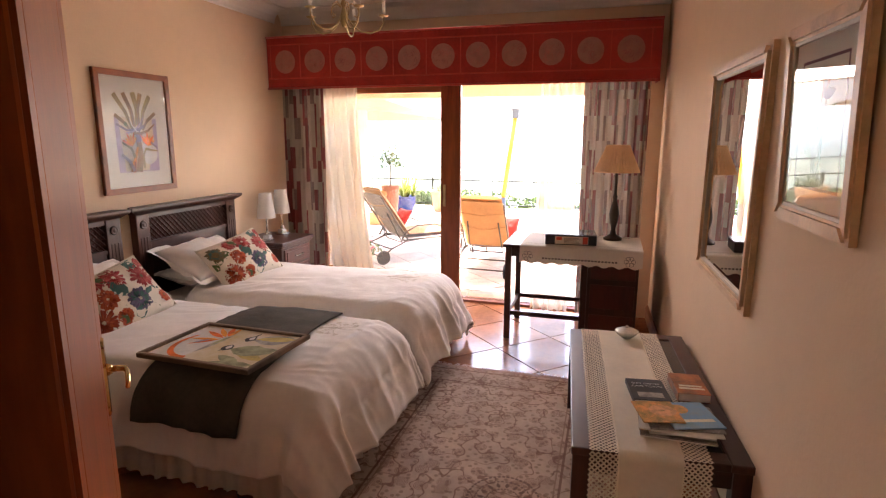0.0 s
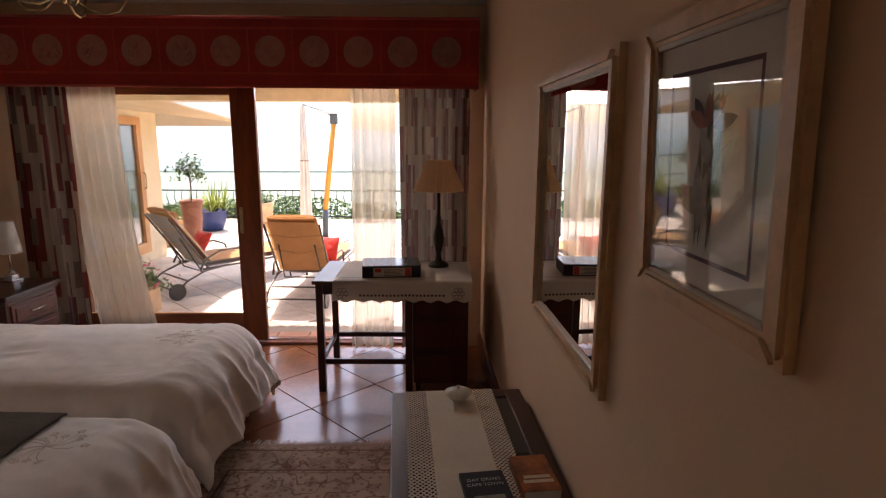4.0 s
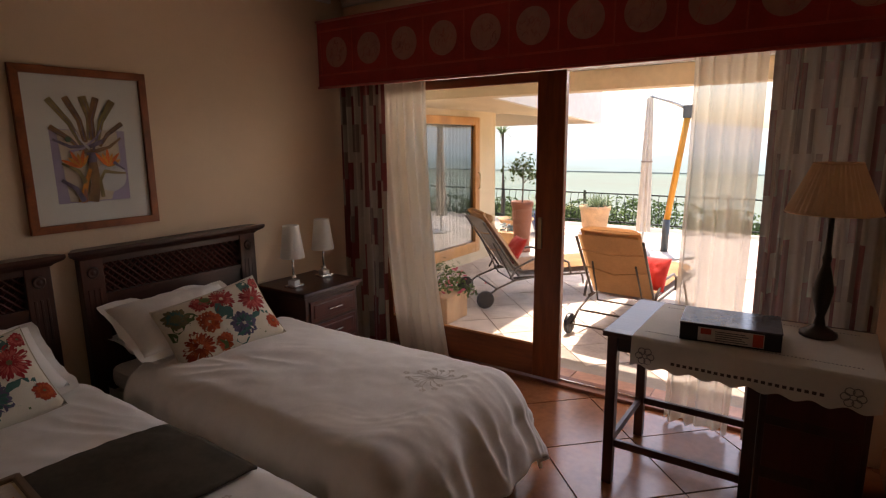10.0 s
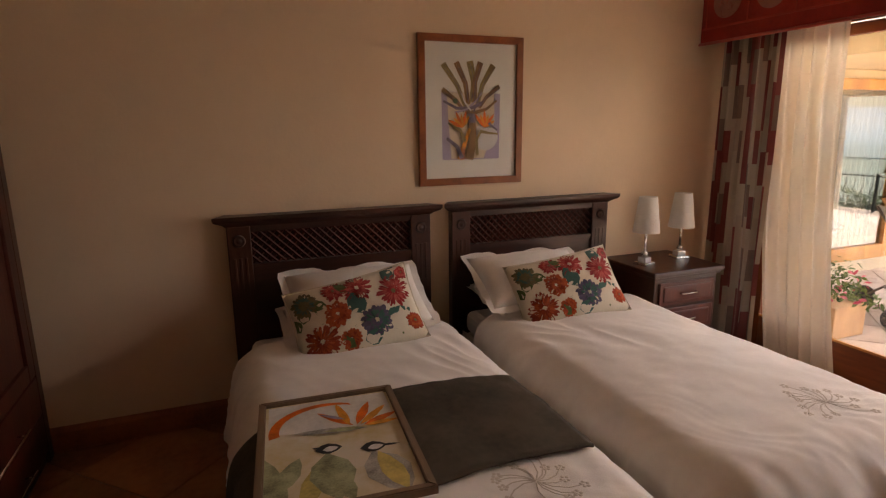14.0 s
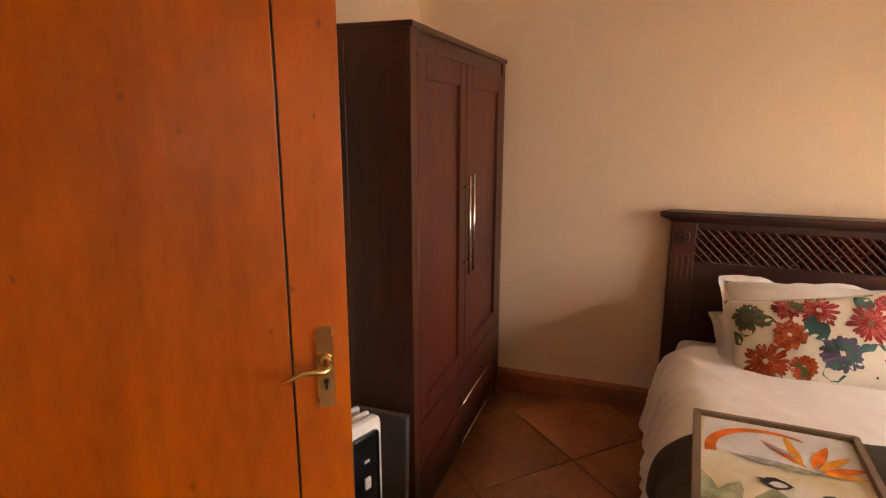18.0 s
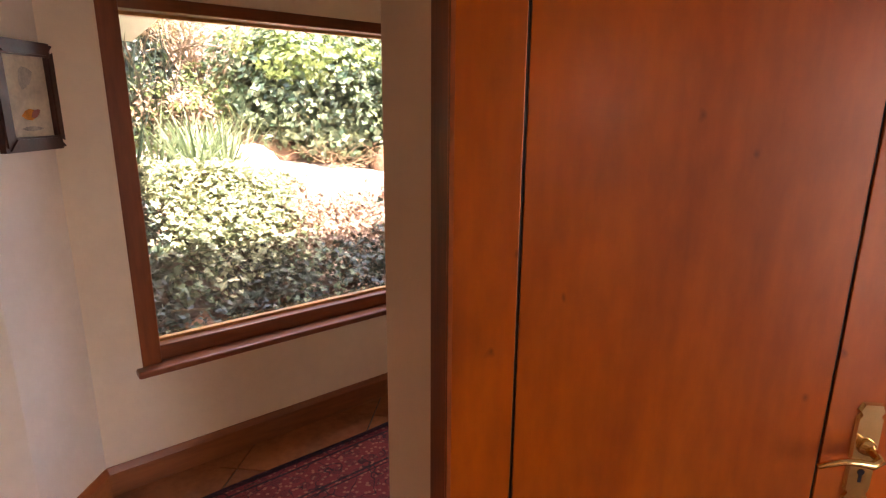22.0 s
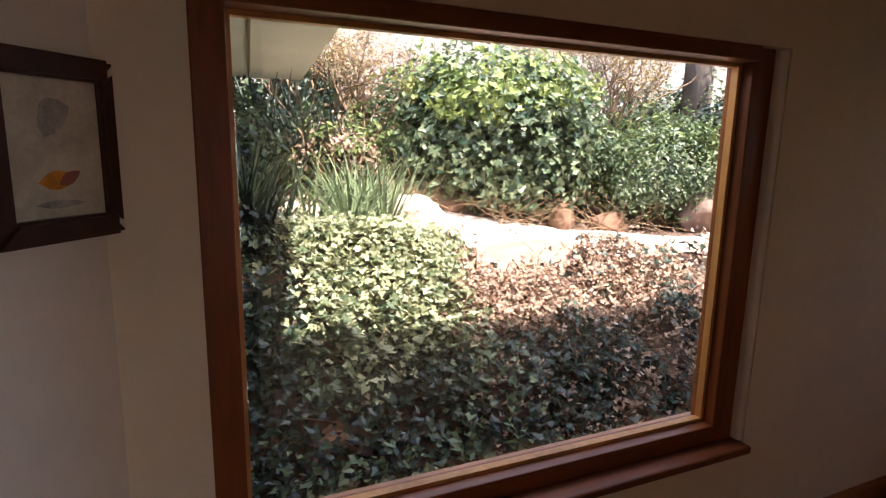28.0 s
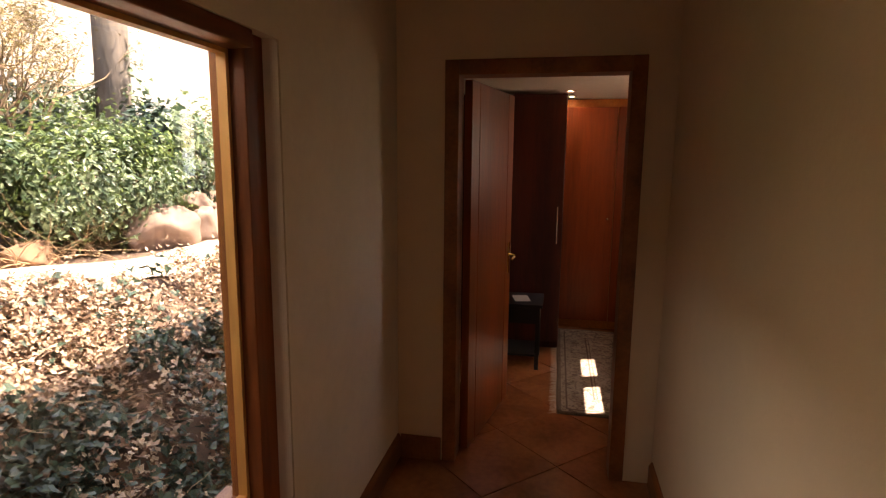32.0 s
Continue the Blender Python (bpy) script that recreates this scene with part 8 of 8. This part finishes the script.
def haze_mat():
    """Distance: glowing pale green valley, with painted haze fading it upwards into white."""
    m = bpy.data.materials.new("painted_valley_haze")
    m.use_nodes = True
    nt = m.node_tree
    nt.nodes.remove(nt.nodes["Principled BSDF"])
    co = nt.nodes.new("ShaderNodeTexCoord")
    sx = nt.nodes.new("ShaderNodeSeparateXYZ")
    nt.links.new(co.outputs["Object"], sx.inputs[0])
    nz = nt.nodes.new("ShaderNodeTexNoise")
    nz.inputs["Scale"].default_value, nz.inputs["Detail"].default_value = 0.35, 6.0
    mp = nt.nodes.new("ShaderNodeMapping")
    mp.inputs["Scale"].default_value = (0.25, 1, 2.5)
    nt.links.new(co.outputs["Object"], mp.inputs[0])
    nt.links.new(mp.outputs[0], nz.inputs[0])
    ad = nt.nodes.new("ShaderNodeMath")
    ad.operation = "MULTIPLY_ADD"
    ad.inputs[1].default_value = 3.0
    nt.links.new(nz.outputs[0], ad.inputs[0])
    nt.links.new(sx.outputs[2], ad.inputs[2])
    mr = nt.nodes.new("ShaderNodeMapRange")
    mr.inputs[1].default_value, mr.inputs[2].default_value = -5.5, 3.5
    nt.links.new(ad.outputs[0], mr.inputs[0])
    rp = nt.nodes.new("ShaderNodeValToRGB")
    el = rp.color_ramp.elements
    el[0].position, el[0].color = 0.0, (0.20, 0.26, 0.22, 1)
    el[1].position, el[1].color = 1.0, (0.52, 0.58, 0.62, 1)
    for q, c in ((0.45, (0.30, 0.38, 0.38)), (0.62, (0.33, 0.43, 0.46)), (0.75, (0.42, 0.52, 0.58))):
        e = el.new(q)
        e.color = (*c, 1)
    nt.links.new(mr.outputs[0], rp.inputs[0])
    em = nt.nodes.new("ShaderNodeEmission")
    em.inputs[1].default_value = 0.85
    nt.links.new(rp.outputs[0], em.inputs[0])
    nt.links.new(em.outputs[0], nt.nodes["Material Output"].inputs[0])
    return m


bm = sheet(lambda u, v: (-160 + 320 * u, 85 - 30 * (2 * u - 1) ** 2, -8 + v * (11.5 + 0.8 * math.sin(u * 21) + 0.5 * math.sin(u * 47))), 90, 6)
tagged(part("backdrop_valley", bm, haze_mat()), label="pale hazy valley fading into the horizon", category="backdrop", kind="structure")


# ---- garden behind the corridor window ----
def bank(x, y):
    """Height of the garden's rising ground."""
    k = max(0.0, min(1.0, (-y - 0.75) / 1.55))
    k = k * k * (3 - 2 * k)
    z = -0.15 + 1.0 * k
    if y < -3.35:
        z += min(1.0, (-y - 3.35) * 0.32)
    return z + 0.05 * noise.noise(Vector((x * 1.3, y * 1.3, 7.0)))


bm = sheet(lambda u, v: (-12 + 18 * u, -0.56 - 11 * v, bank(-12 + 18 * u, -0.56 - 11 * v)), 90, 60)
structure("ground_garden", bm, M_SOIL, "bare brown soil of the rising garden", smooth=True)
PATH_LINE = ((-4.2, -2.32, -2.40), (-3.5, -2.14, -2.45), (-3.14, -2.12, -2.75), (-2.6, -2.18, -3.15), (-2.0, -2.24, -3.50), (-1.3, -2.06, -3.90), (-0.85, -2.62, -4.10), (0.2, -3.10, -4.2))


def path_edge(x, side):
    """The path's near (1) or far (2) edge at x."""
    for a, b in zip(PATH_LINE, PATH_LINE[1:]):
        if x <= b[0] or b is PATH_LINE[-1]:
            k = max(0.0, min(1.0, (x - a[0]) / (b[0] - a[0])))
            return a[side] + (b[side] - a[side]) * k


def path_at(u, v):
    x = -4.1 + 4.2 * u
    y = path_edge(x, 1) + 0.12 + (path_edge(x, 2) - path_edge(x, 1) - 0.12) * v + 0.03 * math.sin(x * 9)
    return (x, y, bank(x, y) + 0.014)


def earth_at(u, v):
    x = -2.1 + 1.3 * u
    y = path_edge(x, 1) + 0.20 - 0.62 * v * math.sin(math.pi * min(0.97, max(0.03, u))) ** 0.6
    return (x, y, bank(x, y) + 0.024)


structure("ground_path", sheet(path_at, 70, 14), M_PATH, "pale sunlit gravel garden path", smooth=True)
structure("ground_bare_earth", sheet(earth_at, 30, 8), M_EARTH, "bare brown earth beside the pale path", smooth=True)


def rock(x, y, z, sx, sy, sz, seed, material, label, turn=0.0):
    """A weathered boulder: broken planes over a lumpy core, bedded in the ground."""
    rg = random.Random(seed * 11)
    planes = []
    for _ in range(11):
        v = Vector((rg.gauss(0, 1), rg.gauss(0, 1), rg.gauss(0, 0.8))).normalized()
        planes.append((v, rg.uniform(0.62, 0.88)))
    bm = bmesh.new()
    bmesh.ops.create_icosphere(bm, subdivisions=4, radius=1.0)
    for v in bm.verts:
        for nrm, dist in planes:
            d = v.co.dot(nrm) - dist
            if d > 0:
                v.co -= nrm * d * 0.92
        v.co *= 1 + 0.14 * noise.noise(v.co * 2.1 + Vector((seed, 0, 0))) + 0.07 * noise.noise(v.co * 5 + Vector((0, seed, 0))) + 0.035 * noise.noise(v.co * 13 + Vector((0, seed, 0)))
        v.co = Vector((v.co.x * sx, v.co.y * sy, v.co.z * sz))
    ob = part("rock", bm, material, smooth=True, m=pose(x, y, z, 0, 0, turn))
    return tagged(ob, label=label, category="rock", group="garden rocks")


rock(-1.12, -3.12, 1.00, 0.34, 0.20, 0.19, 1, M_ROCKP, "pale sunlit boulder beside the gravel path", -15)
rock(-1.58, -3.95, 1.02, 0.40, 0.25, 0.30, 2, M_ROCK, "orange sandstone boulder under the ivy", -30)
rock(-2.66, -3.22, 0.89, 0.22, 0.15, 0.17, 3, M_ROCK, "orange sandstone boulder under the ivy", 30)
rock(-3.03, -3.00, 0.86, 0.20, 0.14, 0.14, 4, M_ROCK, "orange sandstone boulder under the ivy", -15)
rock(-3.90, -2.66, 0.93, 0.33, 0.24, 0.29, 5, M_ROCKG, "weathered pinkish boulder by the path's end", -38)
rock(-4.32, -2.55, 0.95, 0.24, 0.18, 0.19, 6, M_ROCKG, "weathered pinkish boulder by the path's end", 20)
rock(-4.42, -2.72, 1.16, 0.22, 0.14, 0.12, 10, M_ROCKG, "weathered pinkish boulder by the path's end", 70)
rock(-1.36, -2.83, 0.87, 0.11, 0.07, 0.07, 7, M_BARK, "small dark stump on the pale path", 30)
rock(-1.30, -2.17, 0.80, 0.13, 0.09, 0.06, 8, M_ROCKP, "pale stone half buried in the bank", 0)
rock(-0.12, -1.45, 0.14, 0.17, 0.15, 0.17, 9, M_ROCK, "brown stone in the shaded bank", 0)


# ground ivy over the bank: dark below, brighter to the left, bronze to the right
def ground_cover(name, count, size, material, seed, inside, lift, label, shape="ivy"):
    rg = random.Random(seed)
    bm = bmesh.new()
    made = 0
    while made < count:
        x, y = rg.uniform(-6.0, 1.6), rg.uniform(-3.3, -0.60)
        w = inside(x, y)
        if rg.random() > w:
            continue
        heap = 0.15 * max(0.0, noise.noise(Vector((x * 1.5, y * 1.5, 4.0)))) + 0.12 * max(0.0, noise.noise(Vector((x * 4.2, y * 4.2, 9.0))))
        p = Vector((x, y, bank(x, y) + lift * rg.random() ** 0.8 + heap))
        out = Vector((0.9 * noise.noise(Vector((x * 4, y * 4, 1.0))), 0.5 + 0.9 * noise.noise(Vector((x * 4, y * 4, 6.0))), 0.9))
        one_leaf(bm, p, size * rg.uniform(0.5, 1.45), out, rg, shape, 0.75)
        made += 1
    return tagged(part(name, bm, material), label=label, category="ground cover", kind="stuff")


def planted(x, y):
    return 1.0 if y > path_edge(x, 1) + 0.16 + 0.08 * noise.noise(Vector((x * 3, y * 3, 2.0))) else 0.0


left = lambda x: max(0.0, min(1.0, (x + 1.20) / 0.55))
clump = lambda x, y, s: max(0.0, min(1.0, 0.55 + 1.9 * noise.noise(Vector((x * 2.6, y * 2.6, s)))))
verge = lambda x, y: 0.22 * noise.noise(Vector((x * 2.0, y * 2.0, 15.0)))
# Dark and bright leaves split along the house's shadow edge, painting it in.
ground_cover("ground_ivy", 27000, 0.046, M_IVYD, 201, lambda x, y: planted(x, y) * (0.12 + 0.88 * clump(x, y, 1.0)) * (1.0 if y > -1.6 + verge(x, y) or x > -0.05 else 0.12), 0.17, "ivy in painted shade tones creeping over the bank")
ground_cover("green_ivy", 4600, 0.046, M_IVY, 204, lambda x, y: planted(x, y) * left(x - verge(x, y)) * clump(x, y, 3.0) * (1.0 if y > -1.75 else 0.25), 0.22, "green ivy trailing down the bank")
ground_cover("bright_ivy", 9500, 0.046, M_IVYL, 202, lambda x, y: planted(x, y) * left(x - 1.3 * verge(x, y)) * max(0.0, min(1.0, (-1.45 - y + verge(x, y)) / 0.4)) * max(0.02, min(1.0, (0.0 - x) / 0.25)) * (0.25 + 0.75 * clump(x, y, 7.0)), 0.24, "ivy in painted sunlit tones spilling beside the path")
ground_cover("bronze_cover", 25000, 0.031, M_DRYL, 203, lambda x, y: planted(x, y) * (1.0 if y < -1.58 + verge(x, y) else 0.20) * (1 - left(x - 1.3 * verge(x, y))) * (0.12 + clump(x, y, 4.0)), 0.17, "dry bronze-leaved ground cover along the path", "ivy")
ground_cover("path_litter", 900, 0.032, M_DRYL, 205, lambda x, y: (1.0 - planted(x, y)) * (1.0 if y < -3.0 or clump(x, y, 9.0) > 0.7 else 0.15), 0.01, "fallen dry leaves on the pale path", "oval")


def twigs(name, x0, x1, y0, y1, n, ln, seed, material, label, base=0.0, rad=0.004):
    rg = random.Random(seed)
    bm = bmesh.new()
    for _ in range(n):
        x, y = rg.uniform(x0, x1), rg.uniform(y0, y1)
        z = bank(x, y) + base
        a = rg.uniform(0, 6.28)
        l = ln * rg.uniform(0.5, 1.2)
        e = rg.uniform(-0.2, 1.0)
        pts = [Vector((x, y, z))]
        for q in range(4):
            pts.append(pts[-1] + Vector((math.cos(a) * math.cos(e), math.sin(a) * math.cos(e), math.sin(e))) * l / 4)
            a += rg.uniform(-0.5, 0.5)
            e += rg.uniform(-0.4, 0.3)
        tube(pts, rad, 4, bm=bm, taper=0.4)
    return tagged(part(name, bm, material), label=label, category="twigs", kind="stuff")


twigs("dry_stems", -4.5, 1.0, -2.2, -0.8, 220, 0.40, 301, M_TWIG, "thin dry stems among the ground ivy")
for k, (x0, x1, y0, y1) in enumerate(((-2.1, -1.4, -4.0, -3.6), (-2.8, -2.0, -3.6, -3.2), (-3.6, -2.8, -3.2, -2.85))):
    twigs("bush_stems", x0, x1, y0, y1, 110, 0.55, 302 + 20 * k, M_TWIG, "tangled bare stems under the ivy mound", 0.05)


# the big ivy mound and others, with sunlight painted in by lighter upper leaves
def mound(name, centre, radii, count, size, mats, seed, label, clumps=26, shape="ivy", rz=0.0):
    th_ = thing(name, label, "shrub", pose(centre[0], centre[1], bank(centre[0], centre[1]), 0, 0, rz))
    rg = random.Random(seed)
    for k in range(7):
        a, b = rg.uniform(0, 6.28), rg.uniform(0.2, 0.8)
        part("stem", tube([(rg.uniform(-0.3, 0.3) * radii[0], rg.uniform(0, 0.3), 0.0), (math.cos(a) * 0.3 * radii[0], 0.1, radii[2] * 0.6), (math.cos(a) * b * radii[0], 0.2 * math.sin(a), radii[2] * 1.1)], 0.018, 5, taper=0.4), M_TWIG, th_)
    z0 = centre[2] - bank(centre[0], centre[1])
    leaf_cloud("foliage", (0, 0, z0), radii, count, size, mats[0], seed, th_, shape=shape, clumps=clumps, fill=0.3)
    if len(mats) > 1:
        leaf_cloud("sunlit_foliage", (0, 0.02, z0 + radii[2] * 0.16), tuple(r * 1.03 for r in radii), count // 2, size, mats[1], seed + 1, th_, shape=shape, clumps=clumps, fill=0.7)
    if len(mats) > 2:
        # Top leaves take the third material, the painted sunlit tone.
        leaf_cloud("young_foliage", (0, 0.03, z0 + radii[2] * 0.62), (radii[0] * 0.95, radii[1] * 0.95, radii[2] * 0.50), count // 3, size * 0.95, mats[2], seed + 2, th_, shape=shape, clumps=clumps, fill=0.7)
    return th_


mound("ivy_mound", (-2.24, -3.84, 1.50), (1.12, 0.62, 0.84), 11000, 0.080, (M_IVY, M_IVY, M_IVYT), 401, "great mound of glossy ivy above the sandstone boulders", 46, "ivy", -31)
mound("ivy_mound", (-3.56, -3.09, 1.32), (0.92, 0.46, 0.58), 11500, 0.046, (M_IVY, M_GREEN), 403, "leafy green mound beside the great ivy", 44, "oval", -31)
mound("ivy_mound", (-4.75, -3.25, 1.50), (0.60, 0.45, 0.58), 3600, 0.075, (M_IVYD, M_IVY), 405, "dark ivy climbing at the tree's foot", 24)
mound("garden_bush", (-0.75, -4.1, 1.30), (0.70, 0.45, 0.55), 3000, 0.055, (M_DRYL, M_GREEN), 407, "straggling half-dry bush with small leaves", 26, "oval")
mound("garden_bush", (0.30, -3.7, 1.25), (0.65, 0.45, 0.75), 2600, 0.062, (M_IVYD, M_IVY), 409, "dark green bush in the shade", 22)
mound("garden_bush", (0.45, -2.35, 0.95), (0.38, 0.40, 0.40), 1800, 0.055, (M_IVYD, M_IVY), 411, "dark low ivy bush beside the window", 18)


# strap-leaved plants
def strap_clump(x, y, tufts, ln, material, seed, label, radius=0.16):
    th_ = thing("strap_plant", label, "plant", pose(x, y, bank(x, y)), "strap-leaved plants")
    strap_plant("leaves", 0, 0, 0.0, tufts, 20, ln, 0.014, material, seed, th_, spread=0.75, radius=radius)


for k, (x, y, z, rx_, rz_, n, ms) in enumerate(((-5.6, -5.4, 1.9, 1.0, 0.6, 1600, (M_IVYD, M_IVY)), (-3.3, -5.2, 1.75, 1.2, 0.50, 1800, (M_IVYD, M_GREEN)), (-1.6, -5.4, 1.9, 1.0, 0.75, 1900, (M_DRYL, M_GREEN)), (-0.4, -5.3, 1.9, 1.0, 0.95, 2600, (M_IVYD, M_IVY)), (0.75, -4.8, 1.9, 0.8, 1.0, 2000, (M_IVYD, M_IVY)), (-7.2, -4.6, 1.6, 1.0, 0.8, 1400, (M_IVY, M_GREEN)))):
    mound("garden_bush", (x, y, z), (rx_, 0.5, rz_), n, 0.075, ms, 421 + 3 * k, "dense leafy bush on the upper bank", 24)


strap_clump(-0.52, -2.90, 12, 0.80, M_STRAP, 501, "clump of pale green upright strap leaves by the path", 0.20)
strap_clump(-0.90, -3.25, 8, 0.72, M_STRAP, 503, "clump of pale green upright strap leaves by the path", 0.13)
strap_clump(0.22, -3.05, 9, 0.95, M_STRAP, 505, "tall sword-leaved clump under the eaves", 0.16)
# The next two clumps take the dark leaf colour with shade put in.
strap_clump(0.15, -2.75, 8, 0.85, M_IVYD, 502, "strap-leaved clump in painted shade tones", 0.14)
strap_clump(-0.25, -4.4, 9, 1.3, M_IVYD, 504, "tall dark strap-leaved clump under the eaves", 0.25)


# trees
def bare_bush(x, y, z, h, seed, label, leaves, leaf_material):
    th_ = thing("dry_shrub", label, "shrub", pose(x, y, z), "dry shrubs")
    rg = random.Random(seed)
    tips = []
    bm = bmesh.new()

    def grow(p, d, l, r, depth):
        pts = [p]
        for q in range(3):
            d = (d + Vector((rg.gauss(0, 0.16), rg.gauss(0, 0.16), rg.gauss(0.04, 0.12)))).normalized()
            pts.append(pts[-1] + d * l / 3)
        tube(pts, r, 4, bm=bm, taper=0.6)
        if depth == 0:
            tips.append(pts[-1])
            tips.append(pts[-2])
            return
        for _ in range(3):
            nd = (d + Vector((rg.gauss(0, 0.5), rg.gauss(0, 0.5), rg.gauss(0.1, 0.35)))).normalized()
            grow(pts[rg.choice((2, 3))], nd, l * 0.66, r * 0.55, depth - 1)

    for k in range(6):
        a = k * 1.05
        grow(Vector((0.05 * math.cos(a), 0.05 * math.sin(a), 0)), Vector((0.5 * math.cos(a), 0.4 * math.sin(a), 1)).normalized(), h * 0.40, 0.022, 3)
    part("branches", bm, M_TWIG, th_)
    bm = bmesh.new()
    for k in range(leaves):
        p = rg.choice(tips) + Vector((rg.gauss(0, 0.06), rg.gauss(0, 0.06), rg.gauss(0, 0.06)))
        one_leaf(bm, p, 0.035 * rg.uniform(0.6, 1.3), Vector((0, 0.3, 1)), rg, "oval")
    part("leaves", bm, leaf_material, th_, kind="stuff")


bare_bush(-3.75, -4.45, 1.40, 2.05, 601, "twiggy half-bare shrub with sparse golden leaves", 4600, M_GOLD)
bare_bush(-4.30, -4.55, 1.40, 1.95, 604, "twiggy half-bare shrub with sparse golden leaves", 4000, M_GOLD)
bare_bush(-1.25, -5.0, 1.5, 1.6, 602, "twiggy half-bare shrub with sparse golden leaves", 2200, M_GOLD)
bare_bush(-0.75, -4.8, 1.5, 1.6, 603, "twiggy half-bare shrub with sparse golden leaves", 2200, M_GOLD)
tr = thing("tree", "tall grey tree trunk wrapped in ivy at its foot", "tree", pose(-5.03, -4.0, 1.1))
part("trunk", tube([(0, 0, -0.3), (0.01, 0, 0.8), (-0.01, 0.01, 2.0), (0.0, 0.0, 4.0)], 0.175, 16, taper=0.9), M_BARK, tr, smooth=True)
for k in range(6):
    a = k * 1.1
    part("limb", tube([(0, 0, 3.0 + 0.15 * k), (0.5 * math.cos(a), 0.5 * math.sin(a), 3.5 + 0.15 * k), (1.2 * math.cos(a), 1.2 * math.sin(a), 4.1 + 0.1 * k)], 0.05, 6, taper=0.4), M_BARK, tr)
leaf_cloud("crown", (0, 0, 4.5), (1.6, 1.6, 0.9), 2600, 0.10, M_IVY, 611, tr, clumps=22)
leaf_cloud("trunk_ivy", (0.02, 0.06, 0.75), (0.30, 0.30, 0.75), 1100, 0.07, M_IVY, 612, tr, shape="ivy", clumps=18)

# whitewashed boundary wall, upper bank and the neighbouring eaves
structure("wall_boundary", box(-14, 7, -7.6, -7.3, 0.6, 5.2), M_BOUND, "sunlit whitewashed boundary wall behind the garden")
structure("wall_house_side", box(1.75, 2.0, -4.2, -0.60, -0.5, 2.11), M_CONC, "cream plastered side of the neighbouring wing")
nb = structure("roof_side_eaves", slab([(-0.48, -4.18), (2.6, -4.25), (2.6, -0.70), (-0.14, -0.70)], 2.112, 2.26), M_WHITEW, "cream underside of the side wing's eaves")
structure("trim_side_eaves", slab([(-0.012, -3.72), (0.004, -3.72), (0.262, -0.75), (0.246, -0.75)], 2.098, 2.1115), M_TWIG, "thin cover strip along the eaves")
structure("wall_outside_corridor", box(-6.0, GX0 - 0.3, -0.60, -0.565, -0.4, 2.7), M_CONC, "cream plastered outer wall")


# ---- floor and terrace tiles, one by one ----
def tile_mesh(name, size, thick, material, bevel):
    bm = box(-size / 2, size / 2, -size / 2, size / 2, -thick, 0, 0)
    top = [e for e in bm.edges if all(v.co.z > -1e-6 for v in e.verts)]
    bmesh.ops.bevel(bm, geom=top, offset=bevel, segments=1, affect="EDGES")
    me = bpy.data.meshes.new(name)
    bm.to_mesh(me)
    bm.free()
    me.materials.append(material)
    return me


rng = random.Random(5)
P = 0.493
me = tile_mesh("tile", P - 0.006, 0.012, M_TILE, 0.002)
c45 = math.sqrt(0.5)
ROOMS = ((XL - 0.1, 1.50, 1.19, YW + 0.02), (CX - 0.1, 1.50, YC - 0.08, 1.19), (-5.35, CX - 0.1, -0.40, 1.52))


def clip(poly, axis, limit, keep_less):
    out = []
    for a, b in zip(poly, poly[1:] + poly[:1]):
        ia, ib = (a[axis] <= limit) == keep_less, (b[axis] <= limit) == keep_less
        if ia:
            out.append(a)
        if ia != ib:
            k = (limit - a[axis]) / (b[axis] - a[axis])
            out.append((a[0] + (b[0] - a[0]) * k, a[1] + (b[1] - a[1]) * k))
    return out


H2 = (P - 0.006) * c45
for i in range(-22, 22):
    for j in range(-22, 22):
        u, v = (i + 0.5) * P, (j + 0.5) * P
        x, y = 0.143 + (u - v) * c45, 4.749 + (u + v) * c45
        for x0, x1, y0, y1 in ROOMS:
            if not (x0 - H2 < x < x1 + H2 and y0 - H2 < y < y1 + H2):
                continue
            if x0 + H2 < x < x1 - H2 and y0 + H2 < y < y1 - H2:
                shared("tile", me, floor, pose(x, y, 0.0005 * rng.random(), 0, 0, 45 + 90 * rng.randrange(4)))
                continue
            poly = [(x + H2, y), (x, y + H2), (x - H2, y), (x, y - H2)]
            for axis, limit, less in ((0, x0, False), (0, x1, True), (1, y0, False), (1, y1, True)):
                poly = clip(poly, axis, limit, less) if poly else poly
            if len(poly) > 2:
                part("tile", slab(poly, -0.012, 0.0004 * rng.random()), M_TILE, floor)

P = 0.40
me = tile_mesh("terrace_tile", P - 0.008, 0.012, M_TTILE, 0.003)
for i in range(-26, 26):
    for j in range(-26, 26):
        u, v = (i + 0.5) * P, (j + 0.5) * P
        x, y = -1.0 + (u - v) * c45, 8.6 + (u + v) * c45
        if -3.0 < x < 1.3 and 6.45 < y < 12.8 and not (x > 0.3 and y > 9.5):
            shared("tile", me, ter, pose(x, y, TZ + 0.0006 * rng.random(), 0, 0, 45 + 90 * rng.randrange(4)))
